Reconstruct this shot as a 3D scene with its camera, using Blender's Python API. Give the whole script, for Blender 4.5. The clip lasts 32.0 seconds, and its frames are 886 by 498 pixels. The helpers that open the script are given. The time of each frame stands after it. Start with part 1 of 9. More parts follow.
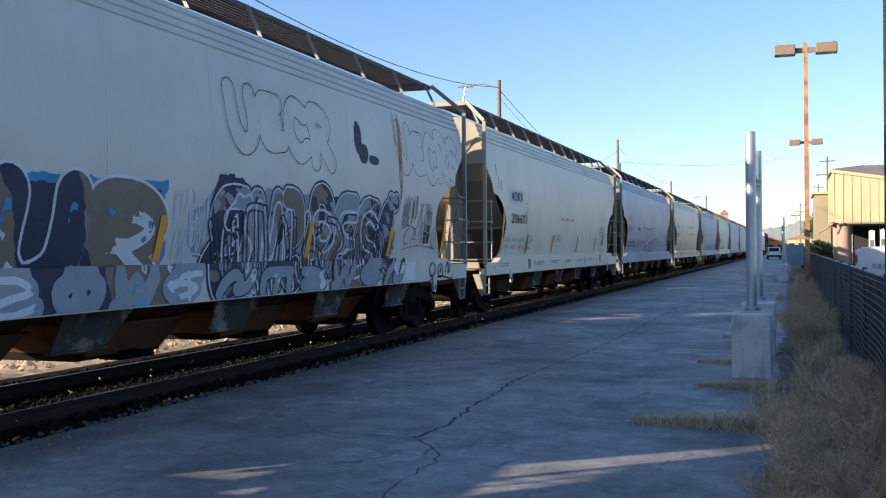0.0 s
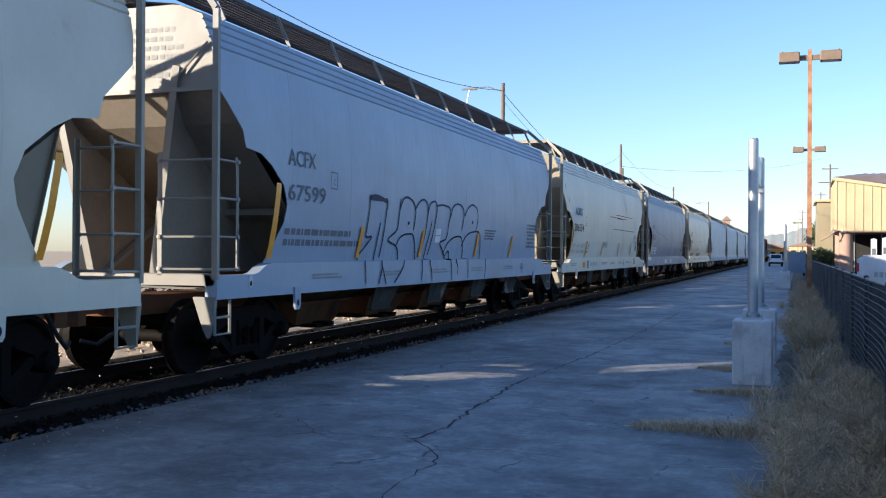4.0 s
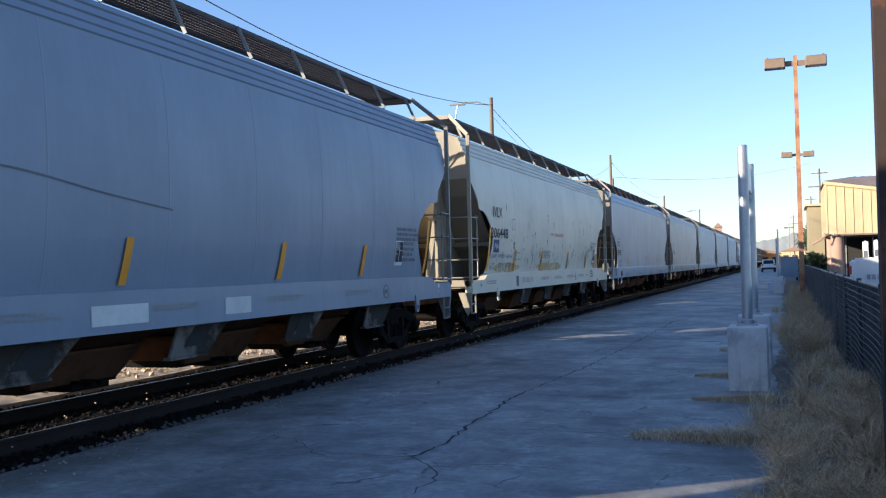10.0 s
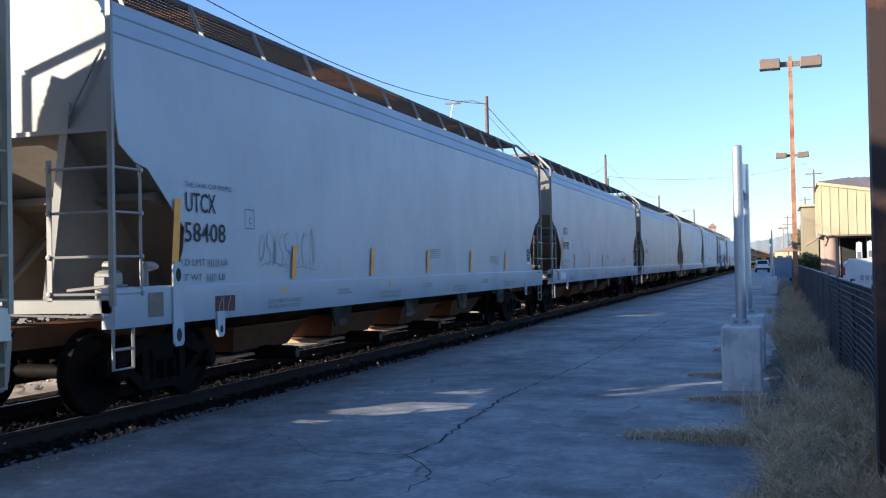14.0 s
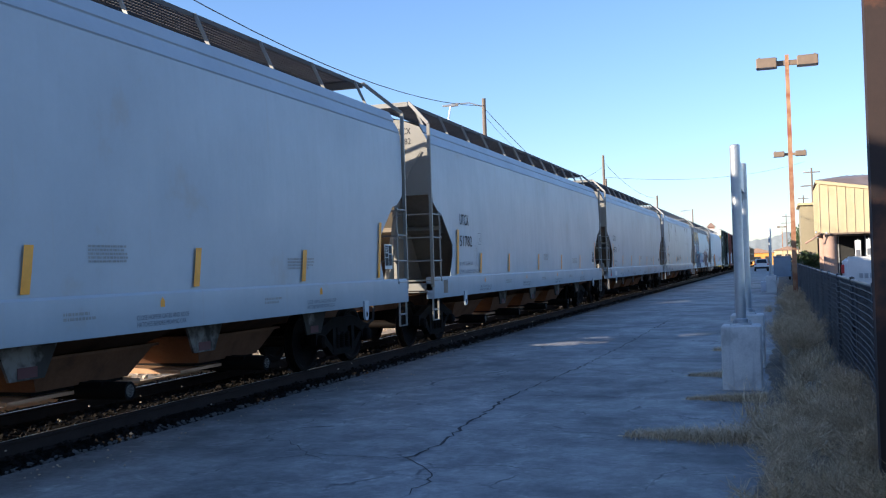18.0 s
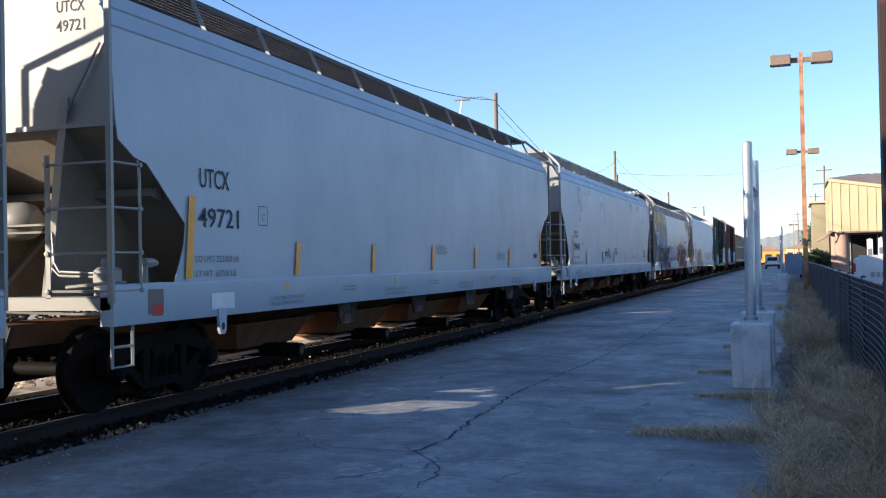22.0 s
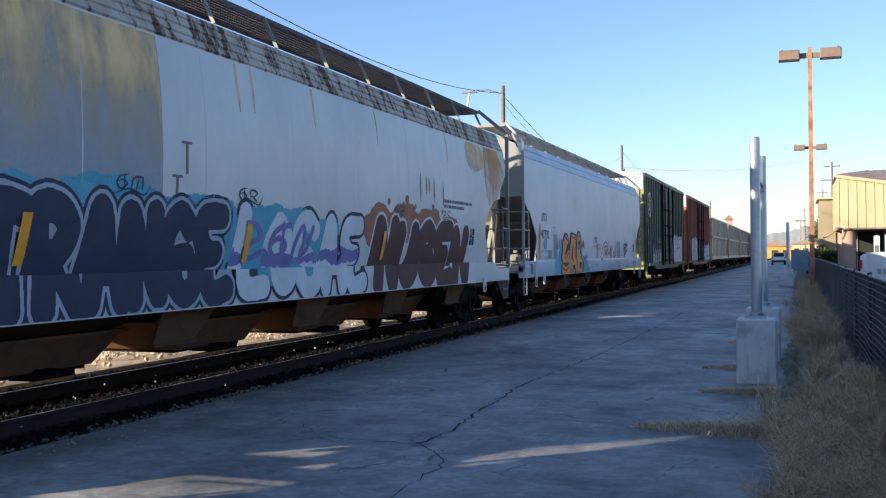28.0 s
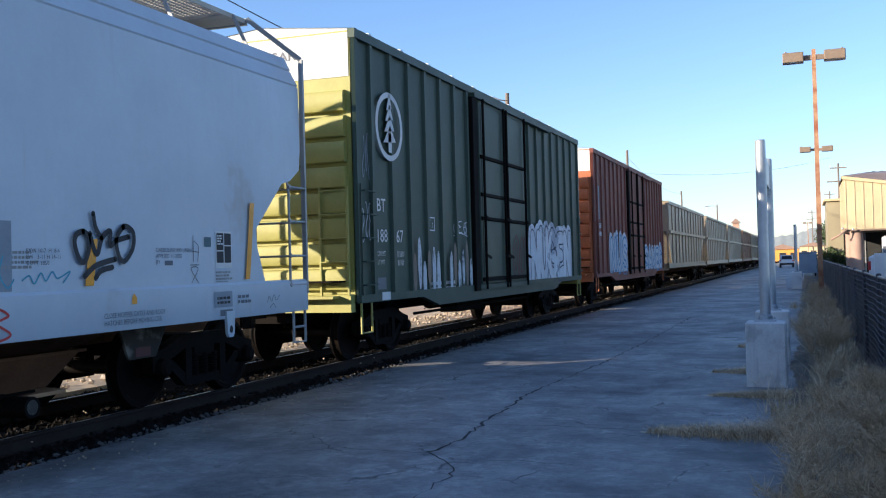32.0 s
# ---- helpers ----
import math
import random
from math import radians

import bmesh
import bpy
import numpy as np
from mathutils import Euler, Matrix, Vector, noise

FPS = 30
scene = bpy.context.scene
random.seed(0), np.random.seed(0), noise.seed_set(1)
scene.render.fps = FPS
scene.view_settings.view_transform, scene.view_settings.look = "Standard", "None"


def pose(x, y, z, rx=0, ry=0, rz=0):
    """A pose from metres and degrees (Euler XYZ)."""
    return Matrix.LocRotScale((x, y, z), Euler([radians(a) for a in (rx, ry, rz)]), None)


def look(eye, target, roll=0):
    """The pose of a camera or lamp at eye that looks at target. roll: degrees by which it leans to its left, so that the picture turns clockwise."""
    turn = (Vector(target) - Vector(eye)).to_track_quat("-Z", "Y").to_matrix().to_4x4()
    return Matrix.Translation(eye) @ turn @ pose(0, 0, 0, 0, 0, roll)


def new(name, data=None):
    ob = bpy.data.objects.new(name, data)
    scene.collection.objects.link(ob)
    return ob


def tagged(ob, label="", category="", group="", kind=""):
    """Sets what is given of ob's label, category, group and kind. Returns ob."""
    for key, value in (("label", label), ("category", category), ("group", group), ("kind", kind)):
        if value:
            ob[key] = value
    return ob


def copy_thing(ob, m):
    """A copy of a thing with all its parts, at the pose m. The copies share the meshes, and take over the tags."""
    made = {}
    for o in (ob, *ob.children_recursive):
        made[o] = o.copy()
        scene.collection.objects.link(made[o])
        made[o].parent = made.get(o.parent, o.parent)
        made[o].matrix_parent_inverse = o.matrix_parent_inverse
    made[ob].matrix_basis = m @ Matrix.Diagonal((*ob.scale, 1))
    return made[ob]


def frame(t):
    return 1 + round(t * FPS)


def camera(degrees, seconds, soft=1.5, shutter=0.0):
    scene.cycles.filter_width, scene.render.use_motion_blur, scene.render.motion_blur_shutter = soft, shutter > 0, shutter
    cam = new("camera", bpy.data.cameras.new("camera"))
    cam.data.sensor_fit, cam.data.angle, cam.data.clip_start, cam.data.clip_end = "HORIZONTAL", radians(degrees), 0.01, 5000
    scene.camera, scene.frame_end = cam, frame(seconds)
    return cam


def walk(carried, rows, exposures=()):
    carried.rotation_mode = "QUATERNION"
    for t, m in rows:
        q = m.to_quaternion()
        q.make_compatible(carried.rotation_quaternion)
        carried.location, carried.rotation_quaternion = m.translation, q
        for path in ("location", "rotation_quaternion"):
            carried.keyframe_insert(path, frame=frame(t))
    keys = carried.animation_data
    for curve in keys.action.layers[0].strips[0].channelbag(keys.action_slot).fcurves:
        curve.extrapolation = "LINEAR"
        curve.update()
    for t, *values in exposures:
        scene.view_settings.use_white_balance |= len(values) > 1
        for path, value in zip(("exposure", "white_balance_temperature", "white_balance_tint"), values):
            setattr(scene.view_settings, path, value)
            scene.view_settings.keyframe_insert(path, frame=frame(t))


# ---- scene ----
# the camera is held in the hand at one spot beside the track: seconds, yaw, pitch, roll in degrees
EYE = Vector((0.0, 0.0, 1.62))
TURNS = [
    (0, 19.35, 0.08, -0.51), (0.5, 19.38, 0.14, -0.69), (1, 19.20, 0.26, -0.48), (1.5, 19.18, 0.24, -0.48), (2, 19.17, 0.20, -0.63), (2.5, 19.39, 0.38,
    -0.53), (4.5, 19.37, 0.18, 0.46), (5, 19.03, 0.66, 0.24), (5.5, 19.53, 1.22, -0.39), (6, 19.53, 1.51, -0.47), (6.5, 19.45, 1.60, -0.61), (7, 19.35,
    0.94, -1.21), (7.5, 19.44, 1.02, -1.00), (8, 19.26, 1.08, -0.79), (8.5, 19.22, 1.23, -1.15), (9, 18.89, 1.47, -1.65), (9.5, 18.83, 1.63, -1.31), (10,
    19.03, 1.11, -1.47), (10.5, 18.86, 1.05, -1.48), (11, 18.57, 0.94, -1.74), (11.5, 18.67, 0.46, -1.90), (12, 19.01, 0.32, -1.58), (12.5, 19.01, 0.37,
    -1.39), (13, 18.89, 0.25, -1.13), (13.5, 18.98, 0.68, -0.78), (14, 18.72, 1.02, -1.16), (14.5, 18.49, 0.94, -1.30), (16.5, 18.49, 0.95, -1.31), (17,
    18.18, 1.20, -1.32), (17.5, 18.71, 1.06, -1.83), (18, 18.66, 1.16, -1.79), (18.5, 18.27, 1.19, -1.38), (19, 18.37, 1.34, -1.71), (19.5, 18.53, 1.05,
    -1.85), (20, 18.87, 0.73, -1.74), (20.5, 18.90, 0.75, -1.81), (21, 19.08, 0.72, -1.43), (21.5, 19.25, 0.67, -1.40), (22, 19.25, 0.83, -1.13), (22.5,
    19.20, 0.92, -1.41), (23, 19.21, 0.81, -1.49), (23.5, 18.91, 1.09, -1.51), (24, 19.26, 0.86, -1.35), (24.5, 19.08, 0.90, -1.24), (25, 19.17, 0.61,
    -1.30), (25.5, 19.14, 0.77, -0.98), (27.5, 19.54, 0.58, -0.63), (28, 19.59, 0.41, -0.57), (28.5, 19.52, 0.53, -0.25), (29, 19.57, 0.50, -0.29), (29.5,
    19.54, 0.43, -0.35), (30, 19.51, 0.42, -0.04), (30.5, 19.80, 0.43, 0.12), (31, 19.94, 0.19, -0.61), (31.5, 19.97, 0.57, -1.42), (32, 19.98, 0.90,
    -1.54),
]


def held(yaw, pitch, roll):
    y, p = radians(yaw), radians(pitch)
    way = Vector((-math.sin(y) * math.cos(p), math.cos(y) * math.cos(p), math.sin(p)))
    return look(EYE, EYE + way, roll)


cam = camera(48.0, 32.0, soft=1.15)
walk(cam, [(t, held(a, b, c)) for t, a, b, c in TURNS], [(t, 1.52, k, 18) for t, k in ((0, 5340), (2.5, 5290), (5, 4950), (6.5, 4920), (9, 5180), (12, 5060), (14, 4880), (17, 4920), (18, 5050), (20, 5080), (24, 5000), (25, 4920), (28, 5340), (29, 5340), (31, 5060), (32, 5120))])

# ---- light: low sun behind the train, clear sky ----
SUN_EL, SUN_AZ = 15.1, 230.0
world = bpy.data.worlds.new("sky")
scene.world = world
world.use_nodes = True
wn = world.node_tree.nodes
wl = world.node_tree.links
sky = wn.new("ShaderNodeTexSky")
sky.sky_type = "NISHITA"
sky.sun_disc = False
sky.sun_elevation = radians(SUN_EL)
sky.sun_rotation = radians(SUN_AZ)
sky.air_density, sky.dust_density, sky.ozone_density = 1.0, 0.40, 1.4
wn["Background"].inputs["Strength"].default_value = 0.07
wl.new(sky.outputs[0], wn["Background"].inputs["Color"])
sun_data = bpy.data.lights.new("sun", "SUN")
sun_data.energy, sun_data.angle, sun_data.color = 3.9, radians(0.53), (1.0, 0.77, 0.44)
sun = new("sun", sun_data)
sa, se = radians(SUN_AZ), radians(SUN_EL)
sun.matrix_basis = look((math.sin(sa) * 60, math.cos(sa) * 60, 60 * math.tan(se)), (0, 0, 0))


# ---- geometry helpers ----
class Geo:
    """Collects the vertices and faces of one mesh."""

    def __init__(self):
        self.v, self.f = [], []

    def add(self, verts, faces):
        n = len(self.v)
        self.v += [tuple(p) for p in verts]
        self.f += [tuple(n + i for i in f) for f in faces]
        return self

    def box(self, x0, x1, y0, y1, z0, z1):
        return self.add([(x, y, z) for z in (z0, z1) for y in (y0, y1) for x in (x0, x1)],
                        [(0, 2, 3, 1), (4, 5, 7, 6), (0, 1, 5, 4), (2, 6, 7, 3), (0, 4, 6, 2), (1, 3, 7, 5)])

    def cham(self, x0, x1, y0, y1, z0, z1, c=0.01):
        """A box with chamfered edges along z and at the top."""
        ring = [(x0 + c, y0), (x1 - c, y0), (x1, y0 + c), (x1, y1 - c), (x1 - c, y1), (x0 + c, y1), (x0, y1 - c), (x0, y0 + c)]
        mx, my = (x0 + x1) / 2, (y0 + y1) / 2
        def inset(p):
            return (p[0] + (c if p[0] < mx else -c), p[1] + (c if p[1] < my else -c))
        top = [inset(p) for p in ring]
        v = [(x, y, z0) for x, y in ring] + [(x, y, z1 - c) for x, y in ring] + [(x, y, z1) for x, y in top]
        f = [(i, (i + 1) % 8, 8 + (i + 1) % 8, 8 + i) for i in range(8)] + [(8 + i, 8 + (i + 1) % 8, 16 + (i + 1) % 8, 16 + i) for i in range(8)]
        return self.add(v, f + [tuple(range(7, -1, -1)), tuple(range(16, 24))])

    def tube(self, pts, r, n=6, r2=None, caps=True):
        pts = [Vector(p) for p in pts]
        m = len(pts)
        v, f = [], []
        side = None
        for i, p in enumerate(pts):
            d = (pts[min(i + 1, m - 1)] - pts[max(i - 1, 0)]).normalized()
            if side is None:
                side = d.orthogonal().normalized()
            side = (side - d * side.dot(d)).normalized()
            up = d.cross(side)
            rad = r if r2 is None else r + (r2 - r) * i / (m - 1)
            for k in range(n):
                a = 2 * math.pi * k / n
                v.append(p + (side * math.cos(a) + up * math.sin(a)) * rad)
        for i in range(m - 1):
            for k in range(n):
                f.append((i * n + k, i * n + (k + 1) % n, (i + 1) * n + (k + 1) % n, (i + 1) * n + k))
        if caps:
            f += [tuple(range(n - 1, -1, -1)), tuple(range((m - 1) * n, m * n))]
        return self.add(v, f)

    def beam(self, a, b, w, h, up=(0, 0, 1)):
        a, b = Vector(a), Vector(b)
        d = (b - a).normalized()
        s = d.cross(Vector(up))
        if s.length < 1e-4:
            s = d.cross(Vector((1, 0, 0)))
        s.normalize()
        u = s.cross(d)
        v = [p + s * i * w / 2 + u * j * h / 2 for p in (a, b) for j in (-1, 1) for i in (-1, 1)]
        return self.add(v, [(0, 1, 3, 2), (4, 6, 7, 5), (0, 4, 5, 1), (2, 3, 7, 6), (0, 2, 6, 4), (1, 5, 7, 3)])

    def grid(self, rows, wrap=False):
        n = len(rows[0])
        v = [p for r in rows for p in r]
        f = []
        for i in range(len(rows) - 1):
            for k in range(n if wrap else n - 1):
                k2 = (k + 1) % n
                f.append((i * n + k, i * n + k2, (i + 1) * n + k2, (i + 1) * n + k))
        return self.add(v, f)

    def prism(self, outline, axis, a, b):
        """A polygon in the two other axes, drawn out along axis (0 x, 1 y, 2 z) from a to b."""
        def put(p, d):
            q = list(p)
            q.insert(axis, d)
            return tuple(q)
        n = len(outline)
        v = [put(p, a) for p in outline] + [put(p, b) for p in outline]
        return self.add(v, [(i, (i + 1) % n, n + (i + 1) % n, n + i) for i in range(n)] + [tuple(range(n - 1, -1, -1)), tuple(range(n, 2 * n))])

    def lathe(self, prof, axis=2, n=16, at=(0, 0, 0)):
        """prof: (radius, along) pairs, turned round an axis through at."""
        rows = []
        for r, d in prof:
            row = []
            for k in range(n):
                a = 2 * math.pi * k / n
                q = [r * math.cos(a), r * math.sin(a)]
                q.insert(axis, d)
                row.append((q[0] + at[0], q[1] + at[1], q[2] + at[2]))
            rows.append(row)
        return self.grid(rows, wrap=True)

    def mesh(self, name, material, smooth=35):
        me = bpy.data.meshes.new(name)
        me.from_pydata(self.v, [], self.f)
        bm = bmesh.new()
        bm.from_mesh(me)
        bmesh.ops.recalc_face_normals(bm, faces=bm.faces)
        bm.to_mesh(me)
        bm.free()
        if smooth:
            me.shade_smooth()
            me.set_sharp_from_angle(angle=radians(smooth))
        for m in material if isinstance(material, (list, tuple)) else [material]:
            me.materials.append(m)
        return me


def part(name, geo, material, parent, label="", smooth=35, at=None):
    """One mesh object under a thing or a part. geo: a Geo, or a mesh that is shared."""
    me = geo.mesh(name, material, smooth) if isinstance(geo, Geo) else geo
    ob = new(name, me)
    ob.parent = parent
    if at is not None:
        ob.matrix_basis = at
    if label:
        ob["label"] = label
    return ob


def thing(name, label, category, group="", kind="", at=None, geo=None, material=None, smooth=35):
    ob = new(name, geo.mesh(name, material, smooth) if geo else None)
    if at is not None:
        ob.matrix_basis = at
    return tagged(ob, label, category, group, kind)


SHARED = {}


def shared(key, make, material, smooth=35):
    """A mesh that alike parts share."""
    k = (key, material.name)
    if k not in SHARED:
        SHARED[k] = make().mesh(key if isinstance(key, str) else key[0], material, smooth)
    return SHARED[k]


# ---- materials ----
def nodes_of(name):
    m = bpy.data.materials.new(name)
    m.use_nodes = True
    return m, m.node_tree.nodes, m.node_tree.links, m.node_tree.nodes["Principled BSDF"]


def noise_node(n, l, coord, scale, detail=6, rough=0.6, stretch=None):
    tex = n.new("ShaderNodeTexNoise")
    tex.inputs["Scale"].default_value, tex.inputs["Detail"].default_value, tex.inputs["Roughness"].default_value = scale, detail, rough
    if stretch:
        mp = n.new("ShaderNodeMapping")
        mp.inputs["Scale"].default_value = stretch
        l.new(coord, mp.inputs["Vector"])
        coord = mp.outputs[0]
    l.new(coord, tex.inputs["Vector"])
    return tex.outputs["Fac"]


def ramp(n, l, fac, a, b, c0=(0, 0, 0, 1), c1=(1, 1, 1, 1)):
    r = n.new("ShaderNodeValToRGB")
    r.color_ramp.elements[0].position, r.color_ramp.elements[1].position = a, b
    r.color_ramp.elements[0].color, r.color_ramp.elements[1].color = c0, c1
    l.new(fac, r.inputs[0])
    return r.outputs[0]


def mixed(n, l, fac, a, b, kind="MIX"):
    m = n.new("ShaderNodeMix")
    m.data_type, m.blend_type = "RGBA", kind
    for sock, val in ((m.inputs[0], fac), (m.inputs[6], a), (m.inputs[7], b)):
        if hasattr(val, "links"):
            l.new(val, sock)
        elif isinstance(val, (int, float)):
            sock.default_value = val
        else:
            sock.default_value = (*val[:3], 1)
    return m.outputs[2]


def bumped(n, l, b, height, strength, dist=0.01):
    bp = n.new("ShaderNodeBump")
    bp.inputs["Strength"].default_value, bp.inputs["Distance"].default_value = strength, dist
    l.new(height, bp.inputs["Height"])
    l.new(bp.outputs[0], b.inputs["Normal"])


def surface(name, col, rough=0.6, metal=0.0, spot=None, spot_at=(0.55, 0.75), scale=2.0, grain=30.0, vary=0.25, bump=0.15, streak=None, streak_at=(0.55, 0.8), dist=0.006, sheen=0.5, mottle=0.80, wave=0.0):
    """A worn surface: base colour with fine grain, larger stains in the colour spot, and upright streaks."""
    m, n, l, b = nodes_of(name)
    tc = n.new("ShaderNodeTexCoord").outputs["Object"]
    oi = n.new("ShaderNodeObjectInfo").outputs["Random"]
    va = n.new("ShaderNodeVectorMath")
    va.operation = "ADD"
    sc = n.new("ShaderNodeVectorMath")
    sc.operation = "SCALE"
    sc.inputs[0].default_value = (37.0, 19.0, 11.0)
    l.new(oi, sc.inputs["Scale"])
    l.new(tc, va.inputs[0])
    l.new(sc.outputs[0], va.inputs[1])
    co = va.outputs[0]
    fine = noise_node(n, l, co, grain, 5, 0.65)
    big = noise_node(n, l, co, scale, 7, 0.62)
    c = mixed(n, l, fine, [x * (1 - vary) for x in col], [min(1, x * (1 + vary * 0.6)) for x in col])
    c = mixed(n, l, ramp(n, l, big, 0.35, 0.7), c, mixed(n, l, 1.0, c, (mottle, mottle, mottle), "MULTIPLY"))
    if spot:
        c = mixed(n, l, ramp(n, l, big, *spot_at), c, spot)
    if streak:
        st = noise_node(n, l, co, 1.0, 6, 0.6, (9.0, 9.0, 0.55))
        c = mixed(n, l, ramp(n, l, st, *streak_at), c, streak)
    l.new(c, b.inputs["Base Color"])
    b.inputs["Metallic"].default_value = metal
    b.inputs["Specular IOR Level"].default_value = sheen
    rr = n.new("ShaderNodeMapRange")
    rr.inputs["To Min"].default_value, rr.inputs["To Max"].default_value = max(0, rough - 0.12), min(1, rough + 0.12)
    l.new(big, rr.inputs["Value"])
    l.new(rr.outputs[0], b.inputs["Roughness"])
    if bump:
        bumped(n, l, b, fine, bump, dist)
    if wave:
        bp = n.new("ShaderNodeBump")
        bp.inputs["Strength"].default_value, bp.inputs["Distance"].default_value = wave, 0.05
        l.new(noise_node(n, l, co, 1.0, 3, 0.5, (1.0, 1.5, 0.45)), bp.inputs["Height"])
        if bump:
            l.new(b.inputs["Normal"].links[0].from_socket, bp.inputs["Normal"])
        l.new(bp.outputs[0], b.inputs["Normal"])
    return m


DUST = (0.30, 0.24, 0.17)
M_STEEL = surface("galvanised steel", (0.52, 0.54, 0.56), 0.42, 0.55, scale=3, grain=18, vary=0.2, bump=0.05)
M_CONC = surface("cast concrete", (0.74, 0.73, 0.70), 0.85, spot=(0.34, 0.34, 0.33), scale=2.5, grain=45, bump=0.3, streak=(0.33, 0.33, 0.34), streak_at=(0.58, 0.8))


def asphalt():
    """Sun-bleached asphalt: broad pale and dark patches, stone grain, hairline cracks."""
    m, n, l, b = nodes_of("worn asphalt")
    tc = n.new("ShaderNodeTexCoord").outputs["Object"]
    broad = noise_node(n, l, tc, 0.45, 9, 0.66, (1.0, 0.75, 1.0))
    mid = noise_node(n, l, tc, 2.6, 8, 0.68)
    grain = noise_node(n, l, tc, 110, 3, 0.7)
    c = mixed(n, l, ramp(n, l, broad, 0.38, 0.62), (0.205, 0.206, 0.212), (0.50, 0.495, 0.485))
    c = mixed(n, l, ramp(n, l, mid, 0.42, 0.60), mixed(n, l, 1.0, c, (0.70, 0.70, 0.71), "MULTIPLY"), c)
    speck = noise_node(n, l, tc, 14, 6, 0.75)
    c = mixed(n, l, ramp(n, l, speck, 0.35, 0.65), mixed(n, l, 1.0, c, (0.68, 0.68, 0.69), "MULTIPLY"), c)
    pale = noise_node(n, l, tc, 5.0, 7, 0.75)
    c = mixed(n, l, ramp(n, l, pale, 0.60, 0.70), c, mixed(n, l, 1.0, c, (1.5, 1.48, 1.42), "MULTIPLY"))
    c = mixed(n, l, grain, mixed(n, l, 1.0, c, (0.62, 0.62, 0.62), "MULTIPLY"), mixed(n, l, 1.0, c, (1.25, 1.25, 1.22), "MULTIPLY"))
    oil = noise_node(n, l, tc, 0.8, 5, 0.5)
    c = mixed(n, l, ramp(n, l, oil, 0.54, 0.66), c, mixed(n, l, 1.0, c, (0.62, 0.62, 0.64), "MULTIPLY"))
    # darker towards the track side, with a noisy border
    sep = n.new("ShaderNodeSeparateXYZ")
    l.new(tc, sep.inputs[0])
    off = n.new("ShaderNodeMath")
    off.operation = "MULTIPLY_ADD"
    l.new(noise_node(n, l, tc, 1.1, 7, 0.65), off.inputs[0])
    off.inputs[1].default_value = -2.2
    l.new(sep.outputs["X"], off.inputs[2])
    edge_dark = n.new("ShaderNodeMapRange")
    edge_dark.inputs["From Min"].default_value, edge_dark.inputs["From Max"].default_value = -6.3, -7.3
    l.new(off.outputs[0], edge_dark.inputs["Value"])
    c = mixed(n, l, edge_dark.outputs[0], c, mixed(n, l, 1.0, c, (0.52, 0.51, 0.50), "MULTIPLY"))
    warp = n.new("ShaderNodeVectorMath")
    warp.operation = "MULTIPLY_ADD"
    nz = n.new("ShaderNodeTexNoise")
    nz.inputs["Scale"].default_value, nz.inputs["Detail"].default_value = 1.6, 6
    l.new(tc, nz.inputs["Vector"])
    l.new(nz.outputs["Color"], warp.inputs[0])
    warp.inputs[1].default_value = (0.9, 0.9, 0.0)
    l.new(tc, warp.inputs[2])
    vo = n.new("ShaderNodeTexVoronoi")
    vo.feature = "DISTANCE_TO_EDGE"
    vo.inputs["Scale"].default_value = 0.95
    l.new(warp.outputs[0], vo.inputs["Vector"])
    hair = ramp(n, l, vo.outputs["Distance"], 0.006, 0.016, (1, 1, 1, 1), (0, 0, 0, 1))
    gate = ramp(n, l, noise_node(n, l, tc, 0.9, 4), 0.50, 0.62)
    mask = mixed(n, l, 1.0, hair, gate, "MULTIPLY")
    c = mixed(n, l, mask, c, (0.07, 0.07, 0.072))
    # worn pale rims beside the cracks, scuffs and pale specks of stone
    rim = ramp(n, l, vo.outputs["Distance"], 0.018, 0.06, (1, 1, 1, 1), (0, 0, 0, 1))
    rim = mixed(n, l, 1.0, rim, ramp(n, l, noise_node(n, l, tc, 3.5, 7, 0.7), 0.50, 0.62), "MULTIPLY")
    c = mixed(n, l, rim, c, mixed(n, l, 1.0, c, (1.45, 1.44, 1.40), "MULTIPLY"))
    scuff = ramp(n, l, noise_node(n, l, tc, 1.0, 8, 0.72, (2.2, 7.5, 1.0)), 0.60, 0.68)
    c = mixed(n, l, scuff, c, mixed(n, l, 1.0, c, (1.35, 1.34, 1.30), "MULTIPLY"))
    pits = ramp(n, l, noise_node(n, l, tc, 30, 4, 0.7), 0.60, 0.70)
    c = mixed(n, l, pits, c, mixed(n, l, 1.0, c, (0.55, 0.55, 0.56), "MULTIPLY"))
    l.new(c, b.inputs["Base Color"])
    b.inputs["Roughness"].default_value = 0.60
    bumped(n, l, b, grain, 0.5, 0.006)
    return m


M_ASPH = asphalt()
M_CRACK = surface("crack filled with soil", (0.055, 0.053, 0.052), 0.95, grain=60)
M_DIRT = surface("dry dirt", (0.52, 0.40, 0.26), 0.95, spot=(0.40, 0.31, 0.21), scale=0.25, grain=14, vary=0.35, bump=0.5, dist=0.03)
M_STRAW = surface("soil with straw litter", (0.24, 0.195, 0.14), 0.95, spot=(0.12, 0.10, 0.075), spot_at=(0.45, 0.65), scale=1.6, grain=35, vary=0.45, bump=0.6, dist=0.02)
M_LOT = surface("parking lot asphalt", (0.16, 0.16, 0.17), 0.9, scale=0.5, grain=60, vary=0.35, bump=0.3)
# bed, stones and ties: deep shade below the train is put into these near-black colours
M_BALLAST = surface("dirty ballast bed with shade in its colour", (0.008, 0.007, 0.006), 0.95, spot=(0.016, 0.013, 0.011), scale=1.2, grain=22, vary=0.5, bump=0.8, dist=0.04, sheen=0.08)
